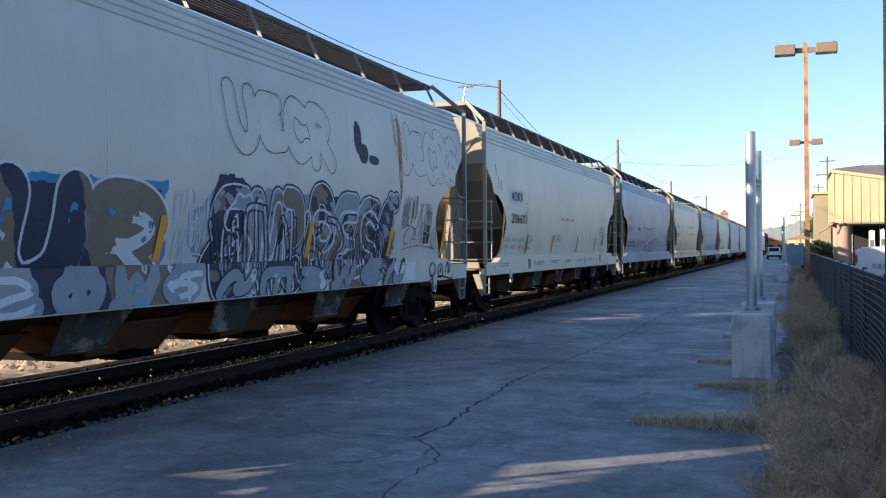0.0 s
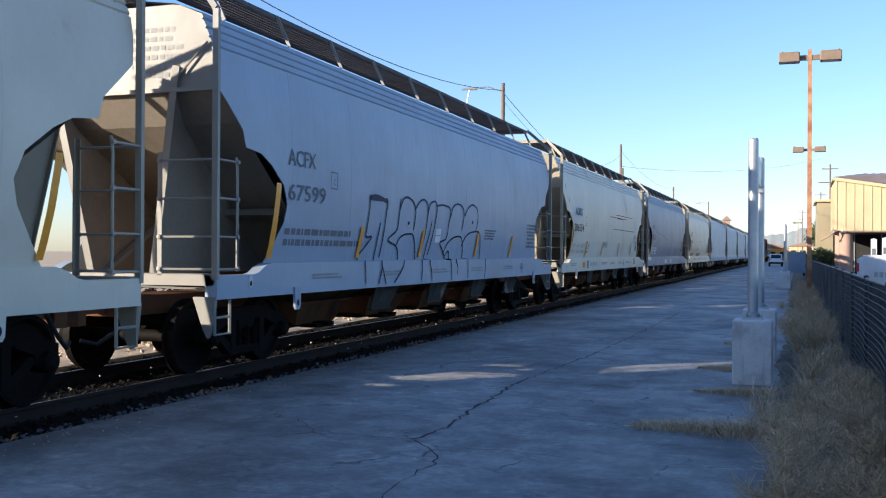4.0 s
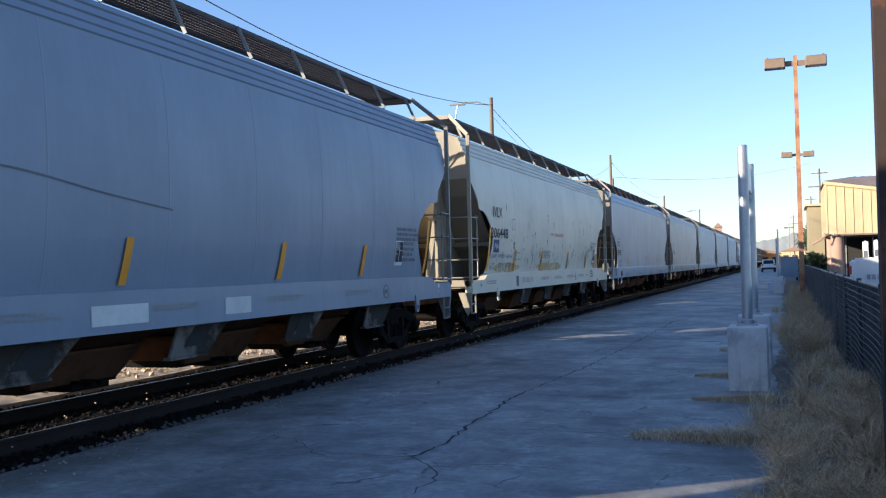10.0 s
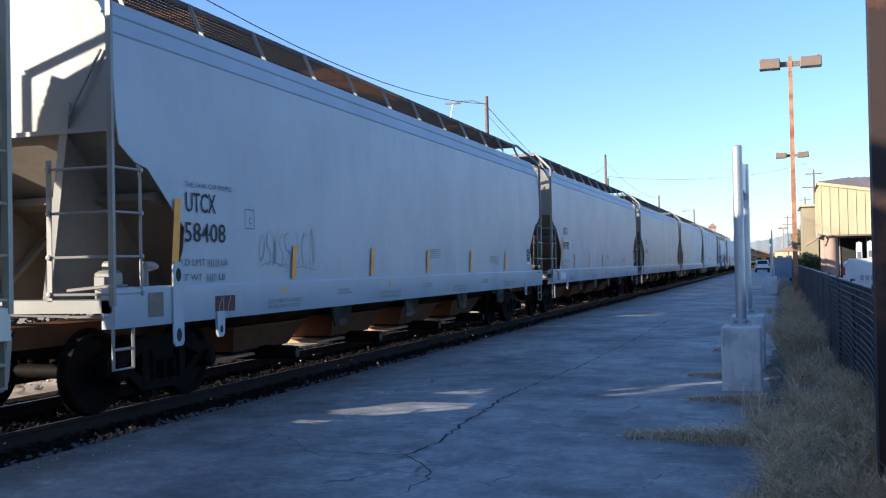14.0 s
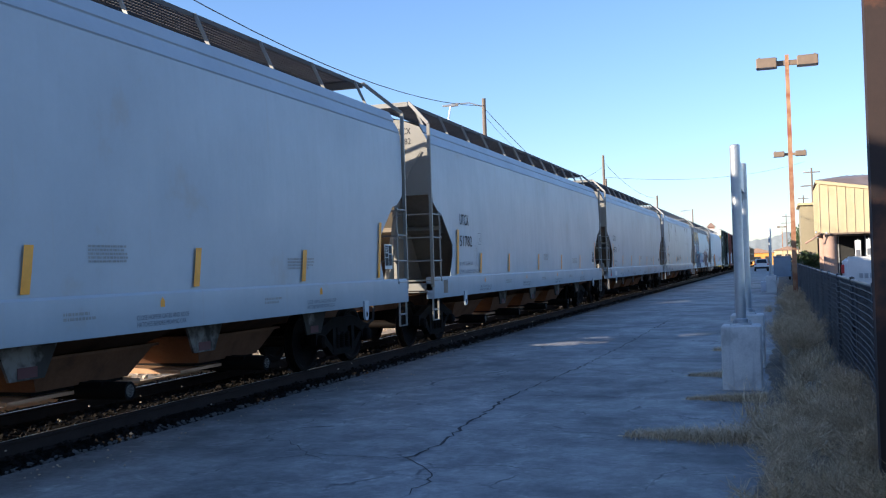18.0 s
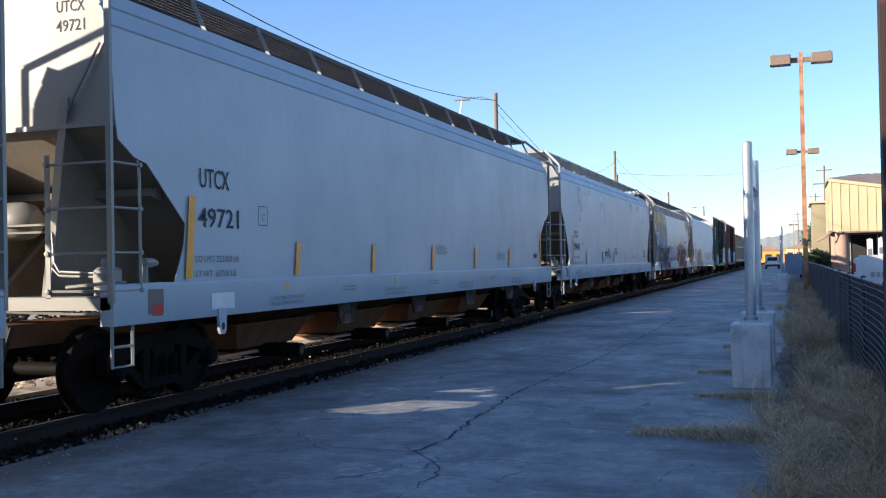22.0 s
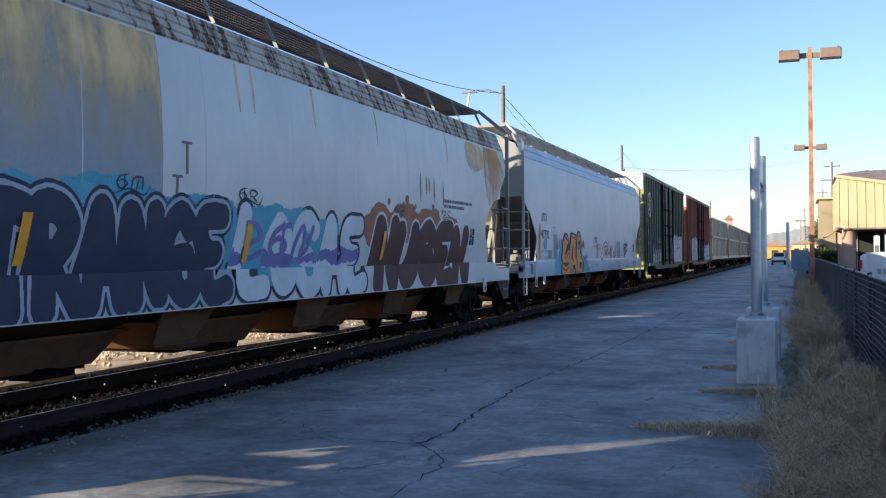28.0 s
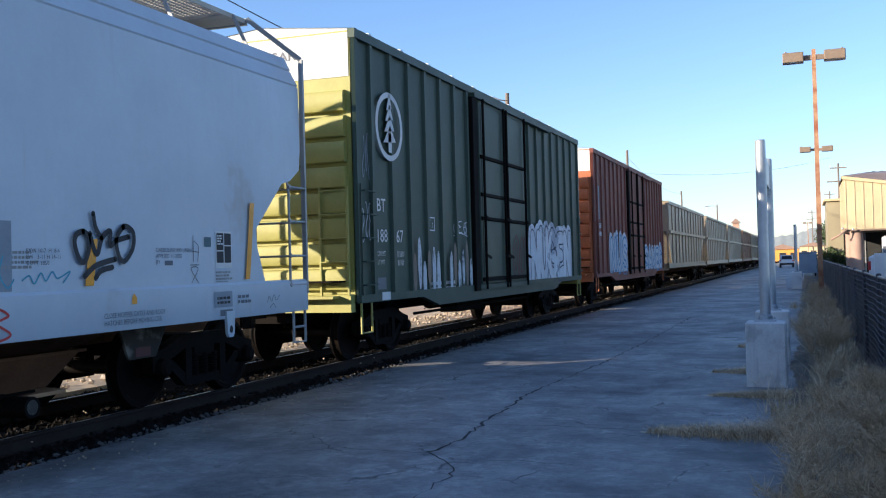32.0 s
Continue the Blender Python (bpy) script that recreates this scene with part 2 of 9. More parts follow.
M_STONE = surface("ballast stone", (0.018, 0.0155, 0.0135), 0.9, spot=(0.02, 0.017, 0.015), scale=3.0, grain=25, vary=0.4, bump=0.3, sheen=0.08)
M_GREYSTONE = surface("grey broken stone", (0.12, 0.115, 0.11), 0.9, spot=(0.06, 0.055, 0.05), scale=4.0, grain=25, vary=0.4)
M_PALESTONE = surface("pale crushed stone", (0.58, 0.47, 0.34), 0.9, scale=4.0, grain=25, vary=0.4)
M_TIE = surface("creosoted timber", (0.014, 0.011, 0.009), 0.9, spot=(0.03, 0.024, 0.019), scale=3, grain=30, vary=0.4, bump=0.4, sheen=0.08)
M_RAIL = surface("rusty rail side", (0.042, 0.031, 0.026), 0.8, 0.0, scale=3, grain=40, bump=0.2, sheen=0.08)
M_RAILTOP = surface("polished rail head", (0.34, 0.32, 0.30), 0.4, 0.9, scale=2, grain=30, vary=0.1, bump=0.0)
M_UNDER = surface("grimy underframe paint", (0.055, 0.048, 0.04), 0.8, spot=(0.20, 0.18, 0.155), spot_at=(0.50, 0.62), scale=2, grain=20, vary=0.2, sheen=0.08)
# running gear steel: the shade under the cars is included in its colour
M_TRUCK = surface("grimy cast steel in a shaded tone", (0.01, 0.008, 0.007), 0.8, 0.0, spot=(0.013, 0.010, 0.007), scale=3, grain=30, bump=0.2, sheen=0.08)
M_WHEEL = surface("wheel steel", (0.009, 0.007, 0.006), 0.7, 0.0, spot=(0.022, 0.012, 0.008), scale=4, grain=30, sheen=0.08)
# darker copy of the pole rust for the near pole, with shade in the colour
M_SHADEPOLE = surface("rusted pole in a shaded tone", (0.035, 0.019, 0.014), 0.75, spot=(0.16, 0.06, 0.025), spot_at=(0.52, 0.66), scale=1.6, grain=25, vary=0.3)
M_RUSTPOLE = surface("rusted painted pole", (0.40, 0.23, 0.12), 0.75, spot=(0.24, 0.075, 0.03), spot_at=(0.45, 0.62), scale=1.6, grain=25, vary=0.3)
M_LAMPHEAD = surface("brown lamp housing", (0.22, 0.16, 0.11), 0.6, scale=3, grain=30, vary=0.15)
M_FENCE = surface("black vinyl", (0.05, 0.056, 0.07), 0.4, vary=0.2, bump=0)
M_SCREEN = surface("black fence fabric", (0.012, 0.014, 0.020), 0.8, scale=3, grain=60, vary=0.4)
M_GLINT = surface("fence glint strip", (0.038, 0.043, 0.056), 0.6, vary=0.3, bump=0)


def grass_material(name, dark, pale):
    """Bleached straw, each blade a little different."""
    m, n, l, b = nodes_of(name)
    isl = n.new("ShaderNodeNewGeometry").outputs["Random Per Island"]
    tc = n.new("ShaderNodeTexCoord").outputs["Object"]
    c = ramp(n, l, isl, 0.0, 1.0, dark, pale)
    patch = ramp(n, l, noise_node(n, l, tc, 1.4, 5), 0.38, 0.62)
    c = mixed(n, l, patch, mixed(n, l, 1.0, c, (0.82, 0.78, 0.70), "MULTIPLY"), c)
    l.new(c, b.inputs["Base Color"])
    b.inputs["Roughness"].default_value = 0.8
    b.inputs["Specular IOR Level"].default_value = 0.2
    return m


M_DRYGRASS = grass_material("dry grass", (0.44, 0.33, 0.20, 1), (1.0, 0.84, 0.57, 1))
M_WEED = grass_material("dead weed twigs", (0.36, 0.27, 0.17, 1), (0.92, 0.76, 0.52, 1))
M_SIDING = surface("olive siding paint", (0.34, 0.29, 0.18), 0.6, scale=0.6, grain=12, vary=0.08, bump=0.03)
M_WALL = surface("tan metal siding", (0.62, 0.50, 0.285), 0.6, scale=0.6, grain=12, vary=0.06, bump=0.03)
M_ROOF = surface("brown standing seam roof", (0.30, 0.23, 0.19), 0.55, scale=0.8, grain=20, vary=0.12, bump=0.05)
M_DARK = surface("dark interior", (0.03, 0.03, 0.03), 0.9)
M_COLUMN = surface("stucco column", (0.42, 0.28, 0.21), 0.85, grain=40, vary=0.15)
M_WHITE = surface("white vehicle paint", (0.78, 0.78, 0.77), 0.3, vary=0.03, bump=0)
M_GLASS = surface("tinted vehicle glass", (0.02, 0.025, 0.03), 0.08, vary=0.05, bump=0)
M_RUBBER = surface("black rubber", (0.02, 0.02, 0.02), 0.8)
M_POLE = surface("weathered wood pole", (0.20, 0.16, 0.13), 0.9, scale=2, grain=20, vary=0.3)
M_WIRE = surface("black wire", (0.03, 0.03, 0.03), 0.6, bump=0)
M_LEAF = surface("hedge leaves", (0.07, 0.10, 0.03), 0.7, spot=(0.04, 0.06, 0.02), scale=3, grain=8, vary=0.4, bump=0)
# distance haze is mixed into the hill's base colour
M_HILL = surface("wooded far hill in a haze tone", (0.25, 0.28, 0.29), 1.0, scale=0.03, grain=0.2, vary=0.2, bump=0)
M_BLUEBOX = surface("blue painted steel", (0.20, 0.28, 0.38), 0.5, scale=1.5, grain=20, vary=0.1)
M_ORANGE = surface("orange equipment paint", (0.75, 0.33, 0.05), 0.5, vary=0.08)
M_RED = surface("brown roof tiles", (0.30, 0.20, 0.15), 0.8)
# rust brown, lowered so that the bays carry the shade under the car
M_RUSTY = surface("rusty hopper underside", (0.13, 0.066, 0.034), 0.85, spot=(0.05, 0.027, 0.016), scale=2, grain=25, vary=0.35, bump=0.2, sheen=0.08)
M_CAP = surface("dusty aluminium", (0.24, 0.22, 0.19), 0.6, 0.2, spot=(0.22, 0.19, 0.16), scale=6, grain=30, vary=0.2)
M_DRAFT = surface("rust-brown draft gear", (0.17, 0.085, 0.045), 0.85, spot=(0.09, 0.05, 0.03), scale=3, grain=25, vary=0.3, bump=0.2, sheen=0.08)
# pale orange puts the sunlight on the bay lips into the colour
M_PAN = surface("rusty outlet pan in a sunlit tone", (0.62, 0.36, 0.19), 0.8, spot=(0.45, 0.24, 0.12), scale=2, grain=25, vary=0.2)
M_GRATE = surface("weathered grating", (0.10, 0.09, 0.085), 0.8, 0.0, spot=(0.07, 0.06, 0.05), vary=0.2, bump=0)
M_GRATERUST = surface("rusted grating", (0.30, 0.15, 0.07), 0.8, 0.1, spot=(0.09, 0.075, 0.065), spot_at=(0.47, 0.52), scale=0.35, vary=0.3, bump=0)
M_BLACKPAINT = surface("black lettering paint", (0.028, 0.028, 0.032), 0.7, vary=0.4, bump=0)
M_GREYPAINT = surface("faded lettering paint", (0.16, 0.17, 0.19), 0.7, vary=0.4, bump=0)
M_WHITEPAINT = surface("white stencil paint", (0.72, 0.72, 0.70), 0.7, vary=0.15, bump=0)
M_FAINT = surface("worn stencil paint", (0.33, 0.33, 0.32), 0.7, vary=0.3, bump=0)
M_YELLOW = surface("yellow reflective tape", (0.85, 0.36, 0.01), 0.45, vary=0.15, bump=0, scale=4)
M_BLUEPAINT = surface("dark blue sign paint", (0.03, 0.06, 0.18), 0.6, bump=0)
M_REDPAINT = surface("red spray paint", (0.50, 0.05, 0.04), 0.7, vary=0.2, bump=0)
M_SPRAYBLUE = surface("blue spray paint", (0.08, 0.26, 0.50), 0.7, vary=0.3, bump=0)
S_DARKTEAL = surface("dark teal label", (0.03, 0.09, 0.13), 0.5, vary=0.1, bump=0)
M_SPRAYTEAL = surface("teal spray paint", (0.13, 0.40, 0.53), 0.7, vary=0.4, bump=0)
M_SPRAYNAVY = surface("navy spray paint", (0.022, 0.03, 0.068), 0.7, vary=0.3, bump=0)
M_SPRAYWHITE = surface("white spray paint", (0.66, 0.68, 0.72), 0.7, vary=0.15, bump=0)
M_SPRAYBROWN = surface("brown spray paint", (0.20, 0.16, 0.12), 0.7, spot=(0.30, 0.26, 0.21), vary=0.3, bump=0)
M_SPRAYMAROON = surface("maroon spray paint", (0.096, 0.027, 0.024), 0.7, vary=0.3, bump=0)
M_SPRAYORANGE = surface("orange spray paint", (0.80, 0.33, 0.07), 0.7, vary=0.2, bump=0)
M_SPRAYPALE = surface("dull pale spray paint", (0.40, 0.43, 0.50), 0.7, vary=0.2, bump=0)
M_SPRAYRUST = surface("brown-orange spray paint", (0.36, 0.15, 0.07), 0.7, vary=0.3, bump=0)
M_SPRAYGREY = surface("grey cover paint", (0.30, 0.33, 0.37), 0.75, vary=0.2, bump=0)
M_SPRAYVIOLET = surface("violet spray paint", (0.20, 0.18, 0.42), 0.7, vary=0.2, bump=0)

# ---- the ground ----
TRACK_X, RAIL_Z = -7.90, 0.09
rng = random.Random(7)


def sheet(name, x0, x1, y0, y1, z, material, label, category, nx=2, ny=2, rough=0.0, skirt=0.0):
    g = Geo()
    rows = []
    for j in range(ny + 1):
        y = y0 + (y1 - y0) * j / ny
        rows.append([(x0 + (x1 - x0) * i / nx, y, z + (rough * noise.noise((i * 1.3, j * 1.3, z * 9)) if rough else 0)) for i in range(nx + 1)])
    g.grid(rows)
    if skirt:
        for a, b in (((x0, y0), (x1, y0)), ((x1, y0), (x1, y1)), ((x1, y1), (x0, y1)), ((x0, y1), (x0, y0))):
            g.add([(*a, z), (*b, z), (*b, z - skirt), (*a, z - skirt)], [(0, 1, 2, 3)])
    return thing(name, label, category, kind="structure", geo=g, material=material)


sheet("ground", -1500, 1500, -600, 2600, -0.14, M_DIRT, "dry bare dirt ground reaching to the distance", "ground", 30, 30)
sheet("yard_ground", -60, -9.75, -30, 260, -0.02, M_DIRT, "dry tan dirt yard beyond the track", "ground", 60, 140, 0.05, 0.2)
sheet("track_bed", -9.9, -6.18, -40, 420, -0.075, M_BALLAST, "dirty ballast bed under the track, near black for shade", "track bed", 16, 700, 0.03)
platform = sheet("pavement", -6.25, -0.12, -30, 200, 0.0, M_ASPH, "old cracked grey asphalt beside the track", "pavement", 1, 1, 0.0, 0.16)
sheet("weed_strip", -0.12, 0.95, -30, 200, -0.012, M_STRAW, "strip of dry soil and straw along the fence", "ground", 8, 400, 0.03, 0.1)
sheet("parking_lot", 0.95, 60, -30, 200, 0.10, M_LOT, "dark asphalt of the parking lot behind the fence", "pavement", 1, 1, 0.0, 0.3)


rows = []
for j in range(420):
    y = -4 + 70 * j / 419
    edge = -0.20 + 0.11 * noise.noise((y * 0.55, 2.2, 0.0)) + 0.08 * noise.noise((y * 1.9, 5.2, 0.0)) + 0.05 * noise.noise((y * 6.0, 8.2, 0.0))
    rows.append([(edge, y, 0.0005), (edge + 0.04, y, 0.006), (edge + 0.16, y, 0.010 + 0.01 * noise.noise((y * 3, 1.0, 0.0))), (-0.06, y, 0.012), (0.02, y, -0.03)])
part("soil_edge", Geo().grid(rows), M_STRAW, platform, "dry soil and litter spread over the pavement edge")


# soil and dead roots where grass grows out of the joints
for x0, x1, yc, wide in ((-1.5, 0.0, 9.42, 0.17), (-1.16, -0.2, 12.03, 0.12), (-1.34, -0.5, 14.48, 0.15), (-1.24, -0.5, 18.58, 0.22)):
    rows = []
    for i in range(60):
        f = i / 59
        x = x0 + (x1 - x0) * f
        a = wide * (0.12 + 0.88 * f) * (1 + 0.7 * noise.noise((x * 7, yc, 0.0)))
        b = wide * (0.12 + 0.88 * f) * (1 + 0.7 * noise.noise((x * 7, yc + 9, 0.0)))
        rows.append([(x, yc - a, 0.001), (x, yc - a * 0.5, 0.012 * f + 0.004), (x, yc + b * 0.5, 0.012 * f + 0.004), (x, yc + b, 0.001)])
    part("joint_soil", Geo().grid(rows), M_WEED, platform, "brown roots and soil filling an asphalt joint")


# cracks in the asphalt: wandering slits that read as dark seams
def crack(pts, width, seed):
    r = random.Random(seed)
    line = []
    for (xa, ya), (xb, yb) in zip(pts, pts[1:]):
        k = max(2, int(math.hypot(xb - xa, yb - ya) / 0.12))
        for i in range(k):
            f = i / k
            line.append((xa + (xb - xa) * f + r.uniform(-1, 1) * 0.035, ya + (yb - ya) * f + r.uniform(-1, 1) * 0.04))
    line.append(pts[-1])
    g = Geo()
    rows = []
    for i, (x, y) in enumerate(line):
        a, b = line[max(i - 1, 0)], line[min(i + 1, len(line) - 1)]
        dx, dy = b[0] - a[0], b[1] - a[1]
        n = math.hypot(dx, dy) or 1
        w = width * max(0.12, 0.75 + 0.9 * noise.noise((i * 0.45, seed * 3.7, 0.0))) * r.uniform(0.7, 1.2)
        rows.append([(x - dy / n * w, y + dx / n * w, 0.004), (x + dy / n * w, y - dx / n * w, 0.004)])
    g.grid(rows)
    part("crack", g, M_CRACK, platform, smooth=0)


crack([(-2.5, 5.4), (-2.61, 6.77), (-2.61, 7.38), (-2.83, 7.72), (-3.1, 8.03)], 0.008, 12)
crack([(-3.1, 8.03), (-3.04, 8.7), (-3.15, 10.13), (-3.25, 11.71), (-3.21, 13.17), (-3.03, 15.88), (-2.98, 19.81), (-2.98, 28.14)], 0.016, 1)
crack([(-3.1, 8.03), (-3.61, 8.05), (-4.01, 8.09), (-4.27, 7.84)], 0.006, 2)
crack([(-5.12, 8.28), (-4.63, 8.72), (-4.06, 8.08), (-3.82, 7.86)], 0.005, 3)
crack([(-3.86, 9.48), (-3.44, 9.5), (-2.13, 9.61), (-1.39, 9.44)], 0.006, 4)
crack([(-4.94, 9.63), (-4.87, 10.89), (-4.82, 12.26), (-4.6, 15.2)], 0.005, 5)
crack([(-2.95, 15.45), (-2.51, 14.93), (-1.94, 14.41), (-1.2, 14.5)], 0.007, 6)
crack([(-2.6, 7.85), (-2.22, 7.87), (-1.72, 7.76)], 0.005, 7)
crack([(-5.9, 9.7), (-5.3, 9.9), (-4.94, 9.63)], 0.004, 8)
crack([(-2.7, 18), (-1.5, 17.4), (-0.8, 17.6)], 0.006, 9)
crack([(-5.5, 22), (-3.2, 23.5), (-1.0, 23.1)], 0.007, 10)
crack([(-3.2, 12.2), (-1.9, 12.1), (-1.0, 12.05)], 0.006, 11)

# ---- the track ----
track = thing("railway_track", "railway track with rusty rails on dark timber ties", "railway track", kind="structure")
RAILP = [(-0.07, -0.172), (0.07, -0.172), (0.07, -0.16), (0.012, -0.145), (0.010, -0.045), (0.036, -0.034), (0.036, -0.006), (0.028, -0.0005), (-0.028, -0.0005), (-0.036, -0.006), (-0.036, -0.034), (-0.010, -0.045), (-0.012, -0.145), (-0.07, -0.16)]
for sx in (-0.7525, 0.7525):
    x = TRACK_X + sx
    rail = part("rail", Geo().prism([(x + a, RAIL_Z + b) for a, b in RAILP], 1, -40, 420), M_RAIL, track)
    part("running_surface", Geo().box(x - 0.012, x + 0.012, -40, 420, RAIL_Z - 0.0015, RAIL_Z + 0.0015), M_RAILTOP, rail, "polished bright rail head")
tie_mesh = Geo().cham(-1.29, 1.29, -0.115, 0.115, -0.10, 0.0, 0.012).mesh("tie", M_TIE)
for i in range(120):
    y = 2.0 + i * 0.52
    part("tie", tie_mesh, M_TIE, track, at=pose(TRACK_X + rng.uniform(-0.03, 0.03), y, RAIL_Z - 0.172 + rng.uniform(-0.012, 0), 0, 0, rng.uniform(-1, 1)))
g = Geo()
for i in range(520):
    y = 64.4 + i * 0.52
    if y < 330:
        g.box(TRACK_X - 1.29, TRACK_X + 1.29, y - 0.115, y + 0.115, RAIL_Z - 0.27, RAIL_Z - 0.175)
tagged(part("tie_row", g, M_TIE, track), kind="stuff")


def stones(name, n, place, size, material, label, seed):
    r = random.Random(seed)
    base = [(1, 0, 0), (0, 1, 0), (0, 0, 1), (-1, 0, 0), (0, -1, 0), (0, 0, -1)]
    tris = [(0, 1, 2), (1, 3, 2), (3, 4, 2), (4, 0, 2), (1, 0, 5), (3, 1, 5), (4, 3, 5), (0, 4, 5)]
    v, f = [], []
    for _ in range(n):
        x, y, z = place(r)
        s = size * r.uniform(0.5, 1.3)
        q = Euler((r.uniform(0, 6), r.uniform(0, 6), r.uniform(0, 6))).to_matrix()
        k = len(v)
        for p in base:
            w = q @ (Vector(p) * s * r.uniform(0.6, 1.2))
            v.append((x + w.x, y + w.y, z + w.z * 0.8))
        f += [tuple(k + i for i in t) for t in tris]
    g = Geo()
    g.v, g.f = v, f
    me = bpy.data.meshes.new(name)
    me.from_pydata(v, [], f)
    me.materials.append(material)
    return tagged(new(name, me), label, "gravel", kind="stuff")


def ballast_at(r):
    y = 4 + 56 * r.random() ** 1.7
    return (r.uniform(-9.7, -6.2), y, -0.075 + 0.015)


def edge_at(r):
    y = 4 + 50 * r.random() ** 1.6
    return (-6.3 + r.gauss(0, 0.10), y, -0.01)


def loose_at(r):
    y = 4 + 40 * r.random() ** 1.5
    return (-6.1 + abs(r.gauss(0, 0.35)), y, 0.008)


def pile_at(r):
    y = 6 + 60 * r.random() ** 1.3
    h = r.gauss(0, 0.28)
    return (-10.45 + h, y, 0.02 + max(0, 0.16 - abs(h) * 0.35) * r.random())


stones("track_ballast", 9000, ballast_at, 0.04, M_STONE, "dusty crushed stone between the ties, shade in its colour", 1)
stones("ballast_edge", 1800, edge_at, 0.026, M_GREYSTONE, "broken grey stone along the asphalt edge", 2)
stones("track_litter", 150, lambda r: (r.uniform(-8.9, -6.75), 4 + 70 * r.random() ** 1.4, 0.0 + 0.05 * r.random()), 0.022, M_PALESTONE, "pale leaves and stones littered between the rails", 6)
stones("loose_gravel", 240, loose_at, 0.013, M_PALESTONE, "loose pale gravel on the asphalt", 3)
stones("gravel_windrow", 2200, pile_at, 0.055, M_PALESTONE, "low ridge of pale sunlit crushed stone", 4)
stones("gravel_bank", 5000, lambda r: (-19 + r.gauss(0, 2.0), 5 + 70 * r.random(), 0.0 + 0.45 * r.random()), 0.10, M_STONE, "bank of grey crushed stone across the yard", 5)

# ---- posts on concrete pedestals, in pairs with a sign panel between ----
def post_pair(x, y, gap=2.65):
    pair = thing("sign_frame", "two galvanised posts on concrete pedestals with a narrow panel between", "sign frame", "sign frames", at=pose(x, y, 0))
    for k in (0, 1):
        yy = k * gap
        ped = part("pedestal", Geo().cham(-0.24, 0.24, yy - 0.24, yy + 0.24, -0.02, 0.80, 0.018), M_CONC, pair, "cast concrete pedestal with stained faces")
        base = Geo().cham(-0.13, 0.13, yy - 0.13, yy + 0.13, 0.80, 0.825, 0.004)
        base.lathe([(0.085, 0.825), (0.085, 0.87), (0.07, 0.885)], 2, 20, (0, yy, 0))
        part("base_plate", base, M_STEEL, ped)
        for bx, by in ((-0.1, -0.1), (0.1, -0.1), (-0.1, 0.1), (0.1, 0.1)):
            part("bolt", shared("bolt", lambda: Geo().lathe([(0.0, 0.85), (0.014, 0.85), (0.014, 0.82)], 2, 6), M_STEEL), M_STEEL, ped, at=pose(bx, yy + by, 0))
        part("post", Geo().lathe([(0.0, 0.80), (0.0635, 0.80), (0.0635, 3.07), (0.05, 3.085), (0.0, 3.085)], 2, 24, (0, yy, 0)), M_STEEL, pair, "galvanised steel tube")
    part("panel", Geo().cham(-0.02, 0.02, 0.09, gap - 0.09, 2.62, 3.0, 0.005), M_STEEL, pair, "narrow white-grey metal panel seen edge on")
    part("bracket", Geo().box(-0.05, 0.05, gap - 0.12, gap - 0.05, 2.55, 2.62), M_STEEL, pair)
    part("bracket", Geo().box(-0.05, 0.05, 0.05, 0.12, 2.55, 2.62), M_STEEL, pair)
    return pair


first_pair = post_pair(-0.49, 13.15)
copy_thing(first_pair, pose(-0.42, 50.5, 0))

# ---- tall area lamps ----
def area_lamp(x, y, top, lean=0.0, pole_m=M_RUSTPOLE):
    lamp = thing("street_lamp", "tall rust-streaked square pole with two box heads", "lamp post", "parking lot lamps", at=pose(x, y, 0, 0, lean, 0))
    part("pole", Geo().add([(sx * w, sy * w, z) for z, w in ((-0.1, 0.095), (top, 0.075)) for sx, sy in ((-1, -1), (1, -1), (1, 1), (-1, 1))],
                           [(0, 1, 5, 4), (1, 2, 6, 5), (2, 3, 7, 6), (3, 0, 4, 7), (4, 5, 6, 7)]), pole_m, lamp, "rusted square steel pole")
    part("base_plate", Geo().cham(-0.17, 0.17, -0.17, 0.17, -0.02, 0.03, 0.006), pole_m, lamp)
    for s in (-1, 1):
        part("arm", Geo().box(min(s * 0.08, s * 0.42), max(s * 0.08, s * 0.42), -0.05, 0.05, top - 0.42, top - 0.22), M_LAMPHEAD, lamp)
        a, b = sorted((s * 0.38, s * 1.17))
        head = part("head", Geo().cham(a, b, -0.28, 0.28, top - 0.48, top - 0.10, 0.03), M_LAMPHEAD, lamp, "brown box lamp head")
        part("lens", Geo().box(a + 0.06, b - 0.06, -0.23, 0.23, top - 0.495, top - 0.478), M_STEEL, head, "flat grey lens")
        part("photocell", Geo().lathe([(0, 0.09), (0.035, 0.08), (0.04, 0)], 2, 10, (s * 1.05, 0, top - 0.10)), M_LAMPHEAD, head)
    return lamp


lamp_a = area_lamp(0.56, 42, 9.75)
copy_thing(lamp_a, pose(1.02, 79, 0))
copy_thing(lamp_a, pose(0.85, 260, 0))
near_lamp = area_lamp(0.628, 6.6, 9.75, 0.0, M_SHADEPOLE)

# ---- fence ----
FX, FY0, FY1, FH = 0.82, 4.0, 78.0, 1.33
fence = thing("chain_link_fence", "black chain-link fence with dark fabric behind it", "fence", kind="structure")
for i in range(26):
    y = FY0 + i * 3.0
    if y > FY1 + 0.1:
        break
    post = part("fence_post", Geo().lathe([(0, FH + 0.05), (0.03, FH + 0.04), (0.031, -0.05)], 2, 10, (FX, y, 0)), M_FENCE, fence)
part("top_rail", Geo().tube([(FX, FY0, FH), (FX, FY1, FH)], 0.021, 8), M_FENCE, fence)
